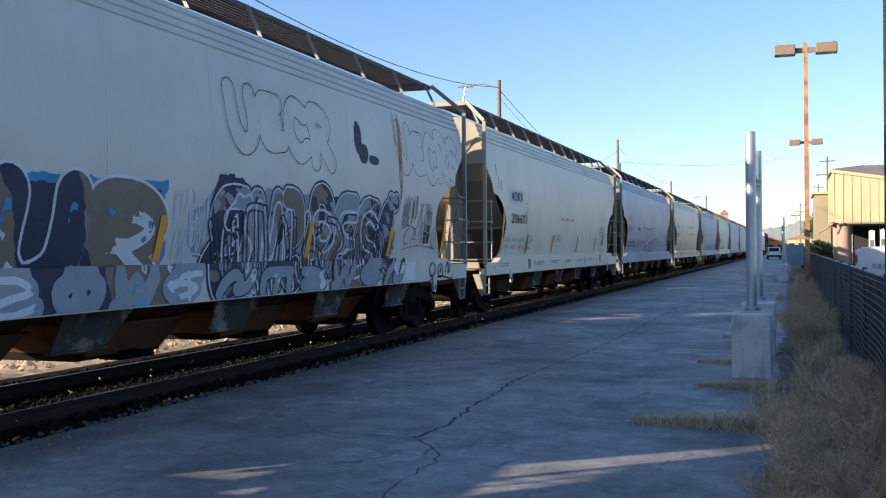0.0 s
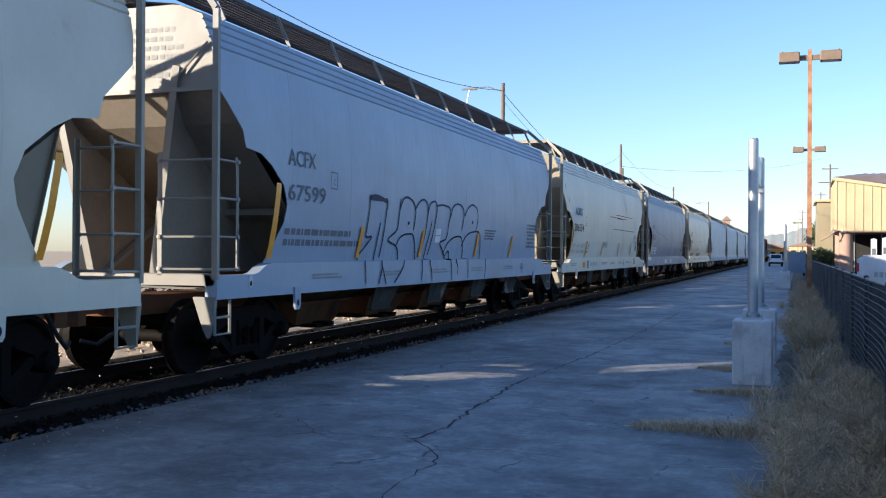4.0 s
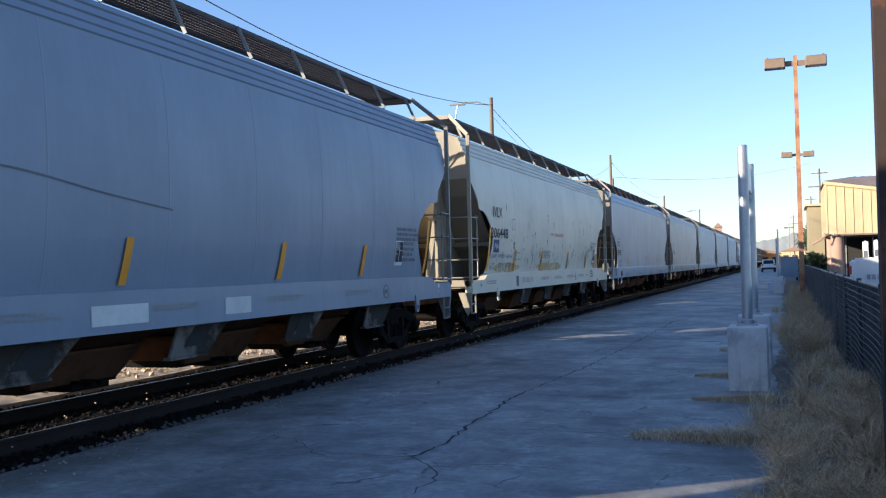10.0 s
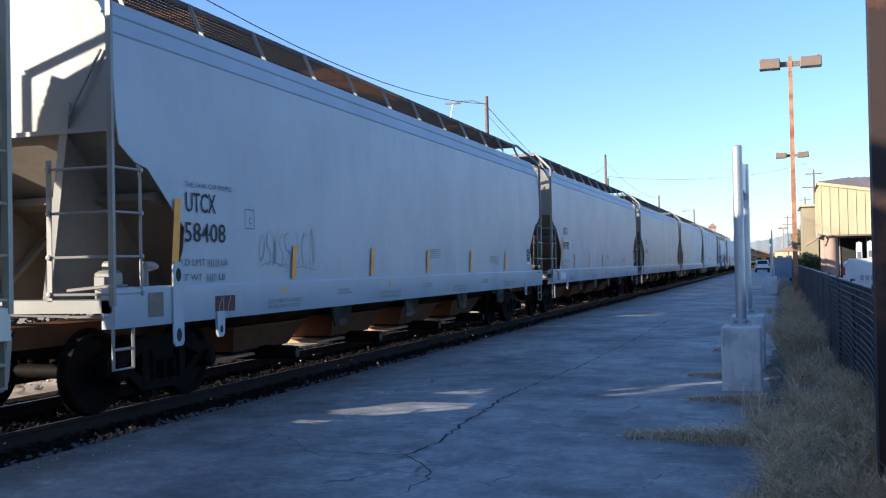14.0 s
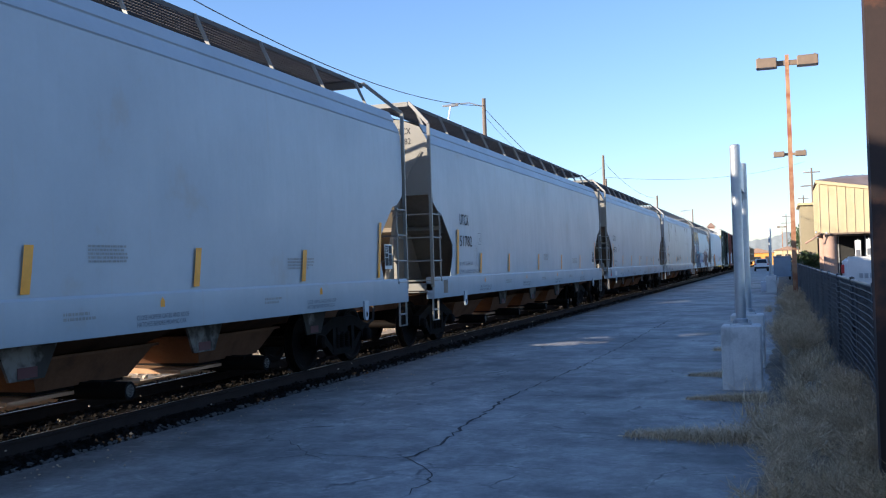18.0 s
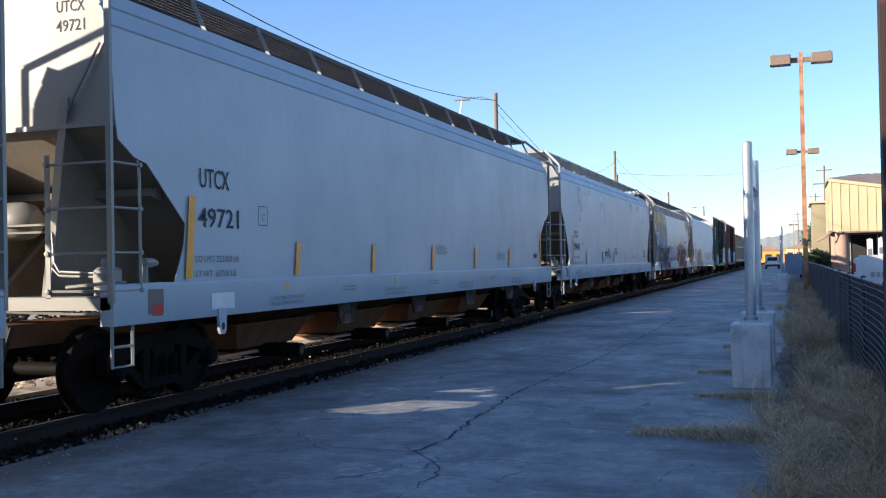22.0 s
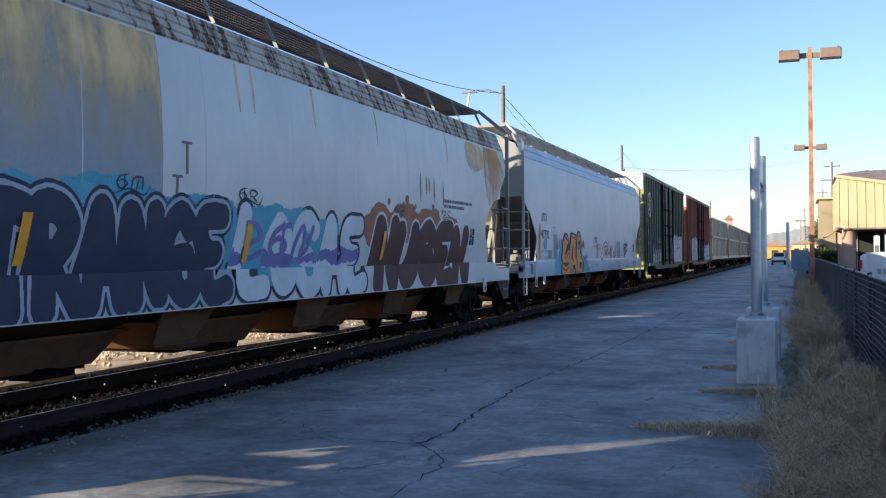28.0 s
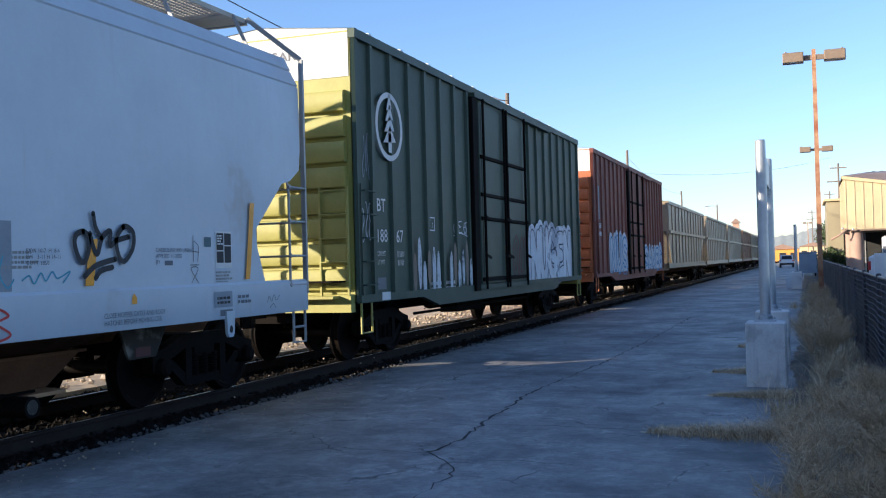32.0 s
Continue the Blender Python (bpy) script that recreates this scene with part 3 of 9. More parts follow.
part("bottom_wire", Geo().tube([(FX, FY0, 0.05), (FX, FY1, 0.05)], 0.006, 4), M_FENCE, fence)
g = Geo()
for s in (-1, 1):
    y = FY0 - FH
    while y < FY1 + FH:
        ya, yb = (y, y + FH) if s > 0 else (y + FH, y)
        x = FX - 0.034 + s * 0.004
        g.add([(x, ya - 0.010, 0.03), (x, ya + 0.010, 0.03), (x, yb + 0.010, FH), (x, yb - 0.010, FH)], [(0, 1, 2, 3)])
        y += 0.11
tagged(part("chain_link", g, M_FENCE, fence, "black vinyl-coated wire mesh", smooth=0), kind="stuff")
g = Geo()
rows = []
for j in range(900):
    y = FY0 + (FY1 - FY0) * (j / 899) ** 1.5
    rows.append([(FX + 0.05 + 0.075 * noise.noise((y * 1.1, z * 0.5, 0.3)) + 0.035 * noise.noise((y * 3.3, z * 0.7, 2.0)) + 0.010 * noise.noise((y * 9, z * 2.5, 7.0)), y, z + 0.03 * noise.noise((y * 0.8, 4.0, 1.0))) for z in np.linspace(0.04, FH - 0.02, 13)])
g.grid(rows)
part("windscreen", g, M_SCREEN, fence, "black windscreen fabric with soft folds")

# level strips laid over the mesh to draw its rows of sky glints
g = Geo()
for k in range(17):
    z = 0.08 + k * 0.074
    rows = []
    for j in range(400):
        y = FY0 + (FY1 - FY0) * (j / 399) ** 1.6
        x = FX - 0.040 + 0.016 * noise.noise((y * 1.3, z * 0.8, 6.0))
        dz = 0.022 * noise.noise((y * 1.4, z * 0.9, 1.0)) + 0.006 * noise.noise((y * 6.0, z * 3, 3.0))
        rows.append([(x, y, z + dz), (x - 0.006, y, z + 0.010 + dz), (x, y, z + 0.020 + dz)])
    g.grid(rows)
tagged(part("wire_rows", g, M_GLINT, fence, "thin strips added for the glints on the wire mesh"), kind="stuff")

# ---- dry weeds ----
def grass(name, n, place, label, seed, h0=0.15, h1=0.5, bend=0.5, w=0.003, material=None):
    r = random.Random(seed)
    v, f = [], []
    for _ in range(n):
        x, y, z, s = place(r)
        h = r.uniform(h0, h1) * s
        a = r.uniform(0, 6.283)
        b = r.uniform(0.1, 1.0) * bend * h
        dx, dy = math.cos(a), math.sin(a)
        ww = w * r.uniform(0.6, 1.5)
        px, py = -dy * ww, dx * ww
        k = len(v)
        for q, (u, e, t) in enumerate(((0, 0, 1), (0.5, 0.3, 0.8), (1.0, 1.0, 0.15))):
            cx, cy, cz = x + dx * b * e, y + dy * b * e, z + h * u * (1 - 0.15 * e)
            v += [(cx - px * t, cy - py * t, cz), (cx + px * t, cy + py * t, cz)]
        f += [(k, k + 1, k + 3, k + 2), (k + 2, k + 3, k + 5, k + 4)]
    me = bpy.data.meshes.new(name)
    me.from_pydata(v, [], f)
    me.materials.append(material or M_DRYGRASS)
    return tagged(new(name, me), label, "dry grass", kind="stuff")


def weed_bush(x, y, h, spread, seed):
    """A dead tumbleweed-like plant: wiry stems that fork into a haze of fine twigs."""
    r = random.Random(seed)
    v, f = [], []

    def twig(a, b, w):
        d = (b - a).normalized()
        side = d.cross(Vector((r.uniform(-1, 1), r.uniform(-1, 1), r.uniform(-1, 1)))).normalized() * w
        k = len(v)
        v.extend([tuple(a - side), tuple(a + side), tuple(b + side * 0.5), tuple(b - side * 0.5)])
        f.append((k, k + 1, k + 2, k + 3))

    for _ in range(int(34 + 40 * h)):
        a = r.uniform(0, 6.283)
        out = spread * r.uniform(0.15, 1.0)
        p = Vector((x + r.gauss(0, 0.03), y + r.gauss(0, 0.03), 0.0))
        tip = Vector((x + math.cos(a) * out, y + math.sin(a) * out, h * r.uniform(0.55, 1.0) * (1 - 0.35 * out / spread)))
        mid = p.lerp(tip, 0.5) + Vector((0, 0, 0.10 * h))
        twig(p, mid, 0.004)
        twig(mid, tip, 0.003)
        for _ in range(22):
            q = mid.lerp(tip, r.uniform(-0.5, 1.0))
            e = q + Vector((r.gauss(0, 0.06), r.gauss(0, 0.06), r.uniform(-0.01, 0.11))) * (0.6 + h)
            twig(q, e, 0.0018)
    me = bpy.data.meshes.new("weed_bush")
    me.from_pydata(v, [], f)
    me.materials.append(M_WEED)
    return tagged(new("weed_bush", me), "dead wiry grey-brown weed growing along the fence", "weed", "weeds along the fence")


def strip_at(r):
    y = 5.2 + 55 * r.random() ** 1.8
    x = 0.80 - abs(r.gauss(0, 0.52))
    edge = -0.26 + 0.28 * noise.noise((y * 0.7, 3.1, 0)) + 0.1 * noise.noise((y * 2.5, 1.1, 0))
    if x < edge:
        x = 0.8 - r.random() * 0.4
    if noise.noise((x * 2.6, y * 1.1, 5.0)) + 0.3 * noise.noise((x * 7, y * 5, 2.0)) < -0.05 and r.random() < 0.85:
        x, y = 0.74 - 0.3 * r.random() ** 2, y + 0.2
    s = (0.30 + 0.70 * max(0, min(1, (x - 0.0) / 0.6))) * (0.75 + 0.7 * noise.noise((y * 1.1, 8.0, x * 2)))
    return (x, y, 0.0, max(0.15, s))


CLUMPS = [(0.76 - abs(rng.gauss(0, 0.42)), 5.3 + 45 * rng.random() ** 1.5, rng.uniform(0.5, 1.25)) for _ in range(80)]


def clump_at(r):
    x, y, s = r.choice(CLUMPS)
    d = abs(r.gauss(0, 0.10 * s))
    a = r.uniform(0, 6.283)
    return (min(0.79, x + d * math.cos(a)), y + d * math.sin(a), 0.0, s)


def tongue(x0, x1, y, wy):
    def at(r):
        f = r.random() ** 0.7
        x = x0 + (x1 - x0) * f
        return (x, y + r.gauss(0, wy) * (0.35 + 0.65 * f), 0.0, 0.35 + 0.5 * f)
    return at


grass("dry_grass", 7500, strip_at, "dry tan grass along the fence", 11, 0.04, 0.20, 1.9, 0.003)
grass("dry_weeds", 12000, clump_at, "bleached tangled weed clumps at the fence", 12, 0.10, 0.40, 1.9, 0.002)
BUSHES = [(0.02, 5.75, 0.30, 0.30), (0.32, 5.5, 0.36, 0.30), (-0.06, 6.45, 0.32, 0.32), (0.55, 6.3, 0.42, 0.32), (-0.02, 8.05, 0.30, 0.30), (0.3, 8.75, 0.40, 0.34), (0.02, 9.6, 0.36, 0.34), (0.35, 6.6, 0.42, 0.34), (-0.02, 7.3, 0.36, 0.32), (0.55, 7.6, 0.55, 0.36), (0.12, 8.3, 0.40, 0.36), (0.62, 8.8, 0.62, 0.40), (-0.15, 9.1, 0.34, 0.34), (0.35, 9.7, 0.50, 0.36), (0.68, 10.4, 0.60, 0.36), (0.15, 10.9, 0.36, 0.30),
          (0.60, 11.8, 0.50, 0.32), (0.20, 13.1, 0.34, 0.28), (0.30, 16.6, 0.72, 0.46), (0.05, 17.6, 0.85, 0.50), (0.40, 18.6, 0.80, 0.48), (0.0, 19.6, 0.62, 0.42), (0.50, 20.6, 0.60, 0.42), (0.10, 22.3, 0.50, 0.40), (0.45, 24.3, 0.62, 0.42),
          (0.20, 26.6, 0.45, 0.40), (0.5, 29.2, 0.62, 0.42), (0.15, 32.0, 0.50, 0.40), (0.5, 35.2, 0.70, 0.45), (0.3, 38.6, 0.55, 0.42), (0.55, 43.5, 0.60, 0.45), (0.3, 47.5, 0.55, 0.42)]
for k, (x, y, h, w) in enumerate(BUSHES):
    weed_bush(x, y, h, w, 500 + k)
grass("grass_tuft", 5200, tongue(-1.45, 0.1, 9.45, 0.24), "dry brown grass growing out of an asphalt joint", 13, 0.03, 0.19, 2.3, 0.0028, M_WEED)
grass("grass_tuft", 2200, tongue(-1.12, -0.2, 12.05, 0.14), "dry brown grass growing out of an asphalt joint", 14, 0.04, 0.14, 2.2, 0.0026, M_WEED)
grass("grass_tuft", 1400, tongue(-1.3, -0.5, 14.5, 0.16), "dry brown grass growing out of an asphalt joint", 15, 0.04, 0.16, 2.2, 0.0026, M_WEED)
grass("grass_tuft", 1400, tongue(-1.2, -0.5, 18.6, 0.25), "dry brown grass growing out of an asphalt joint", 16, 0.05, 0.24, 2.2, 0.0026, M_WEED)

# ---- the tan metal building behind the parking lot ----
def tan_building():
    b = thing("building", "tan ribbed metal building raised on columns, brown seamed roof", "building", at=pose(2.2, 60, 0.1))
    W, D, ZB, ZL, ZR = 11.0, 9.0, 2.85, 5.8, 4.0
    wall = part("wall", Geo().prism([(0, ZB), (W, ZB), (W, ZR), (0, ZL)], 1, 0.0, 0.25), M_WALL, b, "tan ribbed metal siding")
    side = part("wall", Geo().box(-0.0, 0.25, 0.25, D, ZB, ZL - 0.01), M_SIDING, b, "olive ribbed metal siding")
    n = 24
    for i in range(n + 1):
        x = 0.03 + i * (W - 0.06) / n
        part("rib", Geo().box(x - 0.02, x + 0.02, -0.03, 0.0, ZB, ZL + (ZR - ZL) * x / W - 0.02), M_WALL, wall)
    for i in range(5):
        y = 0.5 + i * 1.7
        part("rib", Geo().box(-0.03, 0.0, y - 0.02, y + 0.02, ZB, ZL - 0.02), M_WALL, side)
    part("fascia", Geo().prism([(-0.15, ZL - 0.10), (W, ZR - 0.16), (W, ZR + 0.02), (-0.15, ZL + 0.08)], 1, -0.12, 0.0), M_WALL, b)
    part("bottom_trim", Geo().box(-0.05, W, -0.06, 0.02, ZB - 0.07, ZB + 0.02), M_LAMPHEAD, b)
    # roof: from the front eave up to the ridge, hipped at the corner
    roof = part("roof", Geo().add([(-0.15, -0.12, ZL + 0.09), (W, -0.12, ZR + 0.03), (W, 6.2, 6.55), (1.55, 6.2, 6.5), (-0.02, D, ZL + 0.09), (W, D, ZR)],
                                  [(0, 1, 2, 3), (0, 3, 4), (3, 2, 5, 4)]), M_ROOF, b, "brown standing seam metal roof", smooth=0)
    for i in range(1, 22):
        f = i / 22
        p0 = Vector((-0.15, -0.12, ZL + 0.09)).lerp(Vector((W, -0.12, ZR + 0.03)), f)
        p1 = Vector((1.55, 6.2, 6.5)).lerp(Vector((W, 6.2, 6.55)), f)
        part("seam", Geo().beam(p0 + Vector((0, 0, 0.02)), p1 + Vector((0, 0, 0.02)), 0.03, 0.05), M_ROOF, roof)
    for x, y in ((0.55, 0.5), (0.55, 7.0), (0.55, 13), (9.8, 0.6), (9.8, 7)):
        part("column", Geo().lathe([(0.36, -0.1), (0.36, ZB)], 2, 20, (x, y, 0)), M_COLUMN, b, "round tan stucco column")
    part("soffit", Geo().box(0.0, W, 0.25, D, ZB - 0.02, ZB + 0.1), M_LAMPHEAD, b)
    part("back_wall", Geo().box(1.2, W, 9.0, 9.2, 0, ZB), M_DARK, b, "dark glazed wall under the building")
    for i in range(6):
        part("mullion", Geo().box(1.4 + i * 1.6, 1.46 + i * 1.6, 8.93, 9.0, 0, ZB), M_STEEL, b)
    part("vent", Geo().box(3.0, 3.25, -0.08, 0.0, 3.95, 4.2), M_WALL, b)
    part("duct", Geo().tube([(0.05, -0.15, ZB + 0.05), (-0.4, -0.3, ZB - 0.3), (-0.75, 0.6, ZB - 0.5)], 0.055, 10), M_COLUMN, b, "rust-coloured drain pipe")
    part("floodlight", Geo().lathe([(0, 0), (0.06, 0.02), (0.07, 0.08), (0, 0.1)], 1, 12, (0.35, -0.35, ZB + 0.02)), M_STEEL, b)
    part("floodlight", Geo().lathe([(0, 0), (0.06, 0.02), (0.07, 0.08), (0, 0.1)], 1, 12, (-0.2, -0.35, ZB + 0.08)), M_STEEL, b)
    wing = part("wing", Geo().box(-0.78, 0.2, 10, 16, 0.0, 5.0), M_SIDING, b, "lower tan wing with a flat cornice")
    part("cornice", Geo().box(-0.95, 0.2, 9.8, 16.2, 5.0, 5.15), M_WALL, wing)


tan_building()


# ---- white pickup behind the fence ----
def pickup(at):
    t = thing("pickup_truck", "white pickup truck parked behind the fence, tailgate towards the track", "truck", at=at)
    part("bed", Geo().cham(-0.98, 0.98, 0.0, 2.3, 0.55, 1.42, 0.05), M_WHITE, t)
    gate = part("tailgate", Geo().cham(-0.80, 0.80, -0.05, 0.0, 0.78, 1.46, 0.02), M_WHITE, t, "white tailgate with raised letters")
    part("gate_handle", Geo().cham(-0.16, 0.16, -0.075, -0.05, 1.24, 1.34, 0.01), M_GLASS, gate)
    for i in range(9):
        part("letter_bar", Geo().box(-0.52 + i * 0.118, -0.44 + i * 0.118, -0.062, -0.05, 1.02, 1.12), M_STEEL, gate)
    part("plate", Geo().box(-0.16, 0.16, -0.16, -0.14, 0.60, 0.75), M_SPRAYWHITE, t)
    part("bumper", Geo().cham(-0.98, 0.98, -0.15, 0.02, 0.50, 0.74, 0.03), M_STEEL, t, "chrome step bumper")
    for s in (-1, 1):
        part("tail_light", Geo().cham(s * 0.93 - 0.035, s * 0.93 + 0.035, -0.012, 0.03, 1.12, 1.30, 0.01), M_REDPAINT, t, "red tail light")
        for y in (0.95, 4.5):
            wheel = part("wheel", Geo().lathe([(0.2, -0.13), (0.38, -0.13), (0.4, -0.09), (0.4, 0.09), (0.38, 0.13), (0.2, 0.13)], 0, 20, (s * 0.86, y, 0.4)), M_RUBBER, t)
            part("rim", Geo().lathe([(0.0, -0.1), (0.21, -0.12), (0.21, 0.12), (0.0, 0.1)], 0, 14, (s * 0.86, y, 0.4)), M_STEEL, wheel)
    part("cab", Geo().prism([(2.3, 0.55), (5.7, 0.55), (5.7, 1.15), (4.6, 1.25), (4.1, 1.85), (2.7, 1.9), (2.35, 1.4)], 0, -0.95, 0.95), M_WHITE, t)
    part("rear_window", Geo().add([(-0.7, 2.33, 1.44), (0.7, 2.33, 1.44), (0.62, 2.66, 1.84), (-0.62, 2.66, 1.84)], [(0, 1, 2, 3)]), M_GLASS, t)


def lot_sign(at):
    s = thing("parking_sign", "white panel sign on a thin steel post in the lot", "sign", "signs in the lot", at=at)
    part("post", Geo().lathe([(0, 2.4), (0.03, 2.4), (0.03, -0.05)], 2, 8), M_STEEL, s)
    part("panel", Geo().cham(-0.13, 0.13, -0.05, -0.03, 1.5, 2.36, 0.01), M_WHITEPAINT, s, "white sign panel")
    part("panel_face", Geo().box(-0.09, 0.09, -0.054, -0.05, 1.62, 1.92), M_GREYPAINT, s)


lot_sign(pose(3.47, 50, 0))
lot_sign(pose(3.95, 50, 0.05))
pickup(pose(1.95, 21.3, 0.16, 0, 0, -38))


# ---- white car far down the pavement ----
def suv(at):
    c = thing("car", "white sport utility car far along the pavement, seen from behind", "car", at=at)
    part("body", Geo().prism([(0, 0.4), (4.6, 0.4), (4.6, 0.95), (3.4, 1.05), (0.1, 1.1), (0, 0.9)], 0, -0.93, 0.93), M_WHITE, c)
    part("cabin", Geo().prism([(0.05, 1.05), (3.4, 1.05), (2.6, 1.62), (0.5, 1.68)], 0, -0.78, 0.78), M_WHITE, c)
    part("rear_window", Geo().add([(-0.68, 0.05, 1.1), (0.68, 0.05, 1.1), (0.6, 0.42, 1.58), (-0.6, 0.42, 1.58)], [(0, 1, 2, 3)]), M_GLASS, c)
    for s in (-1, 1):
        part("tail_light", Geo().box(s * 0.8 - 0.1, s * 0.8 + 0.1, -0.03, 0.05, 0.85, 1.05), M_REDPAINT, c)
        for y in (0.85, 3.7):
            part("wheel", Geo().lathe([(0.0, -0.11), (0.33, -0.11), (0.35, 0), (0.33, 0.11), (0.0, 0.11)], 0, 16, (s * 0.8, y, 0.34)), M_RUBBER, c)
    part("bumper", Geo().cham(-0.93, 0.93, -0.08, 0.1, 0.35, 0.62, 0.03), M_DARK, c)


suv(pose(-2.3, 140, 0.0, 0, 0, 2))

# ---- blue bin by the lamp ----
bin_ = thing("dumpster", "blue-grey steel container standing on the pavement", "dumpster", at=pose(0.2, 80, 0))
body = part("body", Geo().cham(-0.65, 0.65, 0, 1.6, 0.25, 1.75, 0.03), M_BLUEBOX, bin_)
part("lid", Geo().cham(-0.68, 0.68, -0.03, 1.63, 1.75, 1.82, 0.02), M_BLUEBOX, bin_)
for s in (-0.5, 0.5):
    for y in (0.2, 1.4):
        part("foot", Geo().box(s - 0.06, s + 0.06, y - 0.06, y + 0.06, 0, 0.25), M_TRUCK, bin_)
small = thing("utility_box", "small white utility box beside the pedestal", "utility box", at=pose(-0.78, 52.5, 0))
part("body", Geo().cham(-0.16, 0.16, -0.12, 0.12, 0, 0.5, 0.02), M_SPRAYWHITE, small)
part("door", Geo().box(-0.13, 0.13, -0.135, -0.12, 0.06, 0.44), M_SPRAYWHITE, small)

# ---- utility poles and wires across the yard ----
def utility_pole(x, y, h, arm=True, light=False, lean=0.0, arms=1):
    p = thing("utility_pole", "weathered wooden utility pole", "utility pole", "utility poles", at=pose(x, y, 0, 0, lean, 0))
    part("pole", Geo().lathe([(0.0, h), (0.13, h), (0.19, -0.2)], 2, 12), M_POLE, p)
    for k in range(arms if arm else 0):
        part("crossarm", Geo().box(-1.2 - 0.5 * k, 1.2 + 0.5 * k, -0.08, 0.08, h - 0.78 - 2.1 * k, h - 0.60 - 2.1 * k), M_POLE, p)
    if arm:
        for dx in (-1.1, -0.5, 0.5, 1.1):
            part("insulator", Geo().lathe([(0, 0.14), (0.05, 0.12), (0.05, 0)], 2, 8, (dx, 0, h - 0.60)), M_STEEL, p)
    if light:
        part("light_arm", Geo().tube([(0, 0, h - 0.55), (-0.9, -0.3, h - 0.25), (-1.9, -0.6, h - 0.3)], 0.04, 6), M_STEEL, p)
        part("light_head", Geo().tube([(-1.6, -0.5, h - 0.32), (-2.1, -0.65, h - 0.38), (-2.6, -0.8, h - 0.4)], 0.13, 8, 0.06), M_STEEL, p, "grey cobra-head street light")
        part("drop_cable", Geo().tube([(-2.1, -0.65, h - 0.45), (-2.2, -0.7, h - 1.0), (-2.3, -0.7, h - 1.7)], 0.05, 5), M_STEEL, p)
    return p


PX = -18.0
utility_pole(PX, 62.6, 12.72, arm=False, light=True)
utility_pole(PX, 109.4, 13.6, arm=False)
utility_pole(PX + 0.2, 109.4, 11.0, arm=False, light=False)
utility_pole(PX, 160.0, 12.2, arm=False)
utility_pole(PX, 228.0, 13.3, arm=False, light=True)
utility_pole(PX, 14.0, 12.7, arm=True)
utility_pole(5.2, 165, 15.6, arms=2)
utility_pole(5.6, 240, 15.8)
utility_pole(2.4, 330, 15.5, arms=2)


def wire(a, b, sag, r=0.02):
    a, b = Vector(a), Vector(b)
    pts = []
    for i in range(17):
        f = i / 16
        p = a.lerp(b, f)
        p.z -= sag * 4 * f * (1 - f)
        pts.append(p)
    tagged(new("overhead_wire", Geo().tube(pts, r, 5).mesh("overhead_wire", M_WIRE)), "thin black overhead wire between the poles", "wire", "overhead wires")


wire((PX, 14, 12.2), (PX, 62.6, 12.25), 1.75)
wire((PX, 62.6, 12.1), (PX + 3, 92, 5.5), 0.5)
wire((PX, 62.6, 11.6), (PX, 109.4, 12.4), 2.6, 0.012)
wire((PX, 109.4, 12.9), (PX, 160, 11.8), 1.0, 0.015)
wire((PX, 109.4, 11.2), (4.2, 165, 16.6), 1.2, 0.015)

# ---- far things at the end of the line ----
def far_shed(at, w, d, h, wall_m, roof_m, label):
    s = thing("shed", label, "shed", at=at)
    part("wall", Geo().box(-w / 2, w / 2, 0, d, 0, h), wall_m, s)
    part("roof", Geo().prism([(-w / 2 - 0.4, h), (w / 2 + 0.4, h), (0, h + w * 0.16)], 1, -0.4, d + 0.4), roof_m, s)
    for i in range(3):
        x = -w / 2 + w * (i + 0.5) / 3
        part("opening", Geo().box(x - w * 0.1, x + w * 0.1, -0.05, 0.0, 0.1, h * 0.7), M_DARK, s)


far_shed(pose(-6.0, 300, 0), 9, 8, 3.4, M_ORANGE, M_RED, "low orange-walled shed with a brown roof")
far_shed(pose(2.5, 330, 0), 8, 8, 4.2, M_WALL, M_RED, "low tan shed with a brown roof in the distance")
far_shed(pose(-20, 330, 0), 16, 10, 4.6, M_COLUMN, M_RED, "brown-roofed depot beyond the yard")
tower = thing("tower", "small tan tower with a pyramid roof rising behind the train", "tower", at=pose(-15.5, 250, 0))
part("wall", Geo().box(-0.75, 0.75, 0, 1.5, 0, 9.8), M_COLUMN, tower)
part("roof", Geo().add([(-1.15, -0.4, 9.8), (1.15, -0.4, 9.8), (1.15, 1.9, 9.8), (-1.15, 1.9, 9.8), (0, 0.75, 11.0)], [(0, 1, 4), (1, 2, 4), (2, 3, 4), (3, 0, 4), (3, 2, 1, 0)]), M_RED, tower, smooth=0)


def loco(at):
    c = thing("locomotive", "orange locomotive standing far down the line", "locomotive", at=at)
    part("body", Geo().cham(-1.4, 1.4, 0, 12, 1.4, 3.9, 0.1), M_ORANGE, c)
    part("cab", Geo().cham(-1.5, 1.5, 1.0, 3.6, 1.4, 4.5, 0.15), M_ORANGE, c)
    for s in (-0.75, 0.75):
        part("windshield", Geo().box(s - 0.5, s + 0.5, 0.97, 1.0, 3.4, 4.0), M_GLASS, c)
    part("frame", Geo().box(-1.45, 1.45, -0.4, 12.4, 1.05, 1.4), M_TRUCK, c)
    for y in (2.2, 9.8):
        part("truck", Geo().cham(-1.2, 1.2, y - 1.6, y + 1.6, 0.0, 1.05, 0.05), M_TRUCK, c)


loco(pose(-5.2, 330, -0.15))


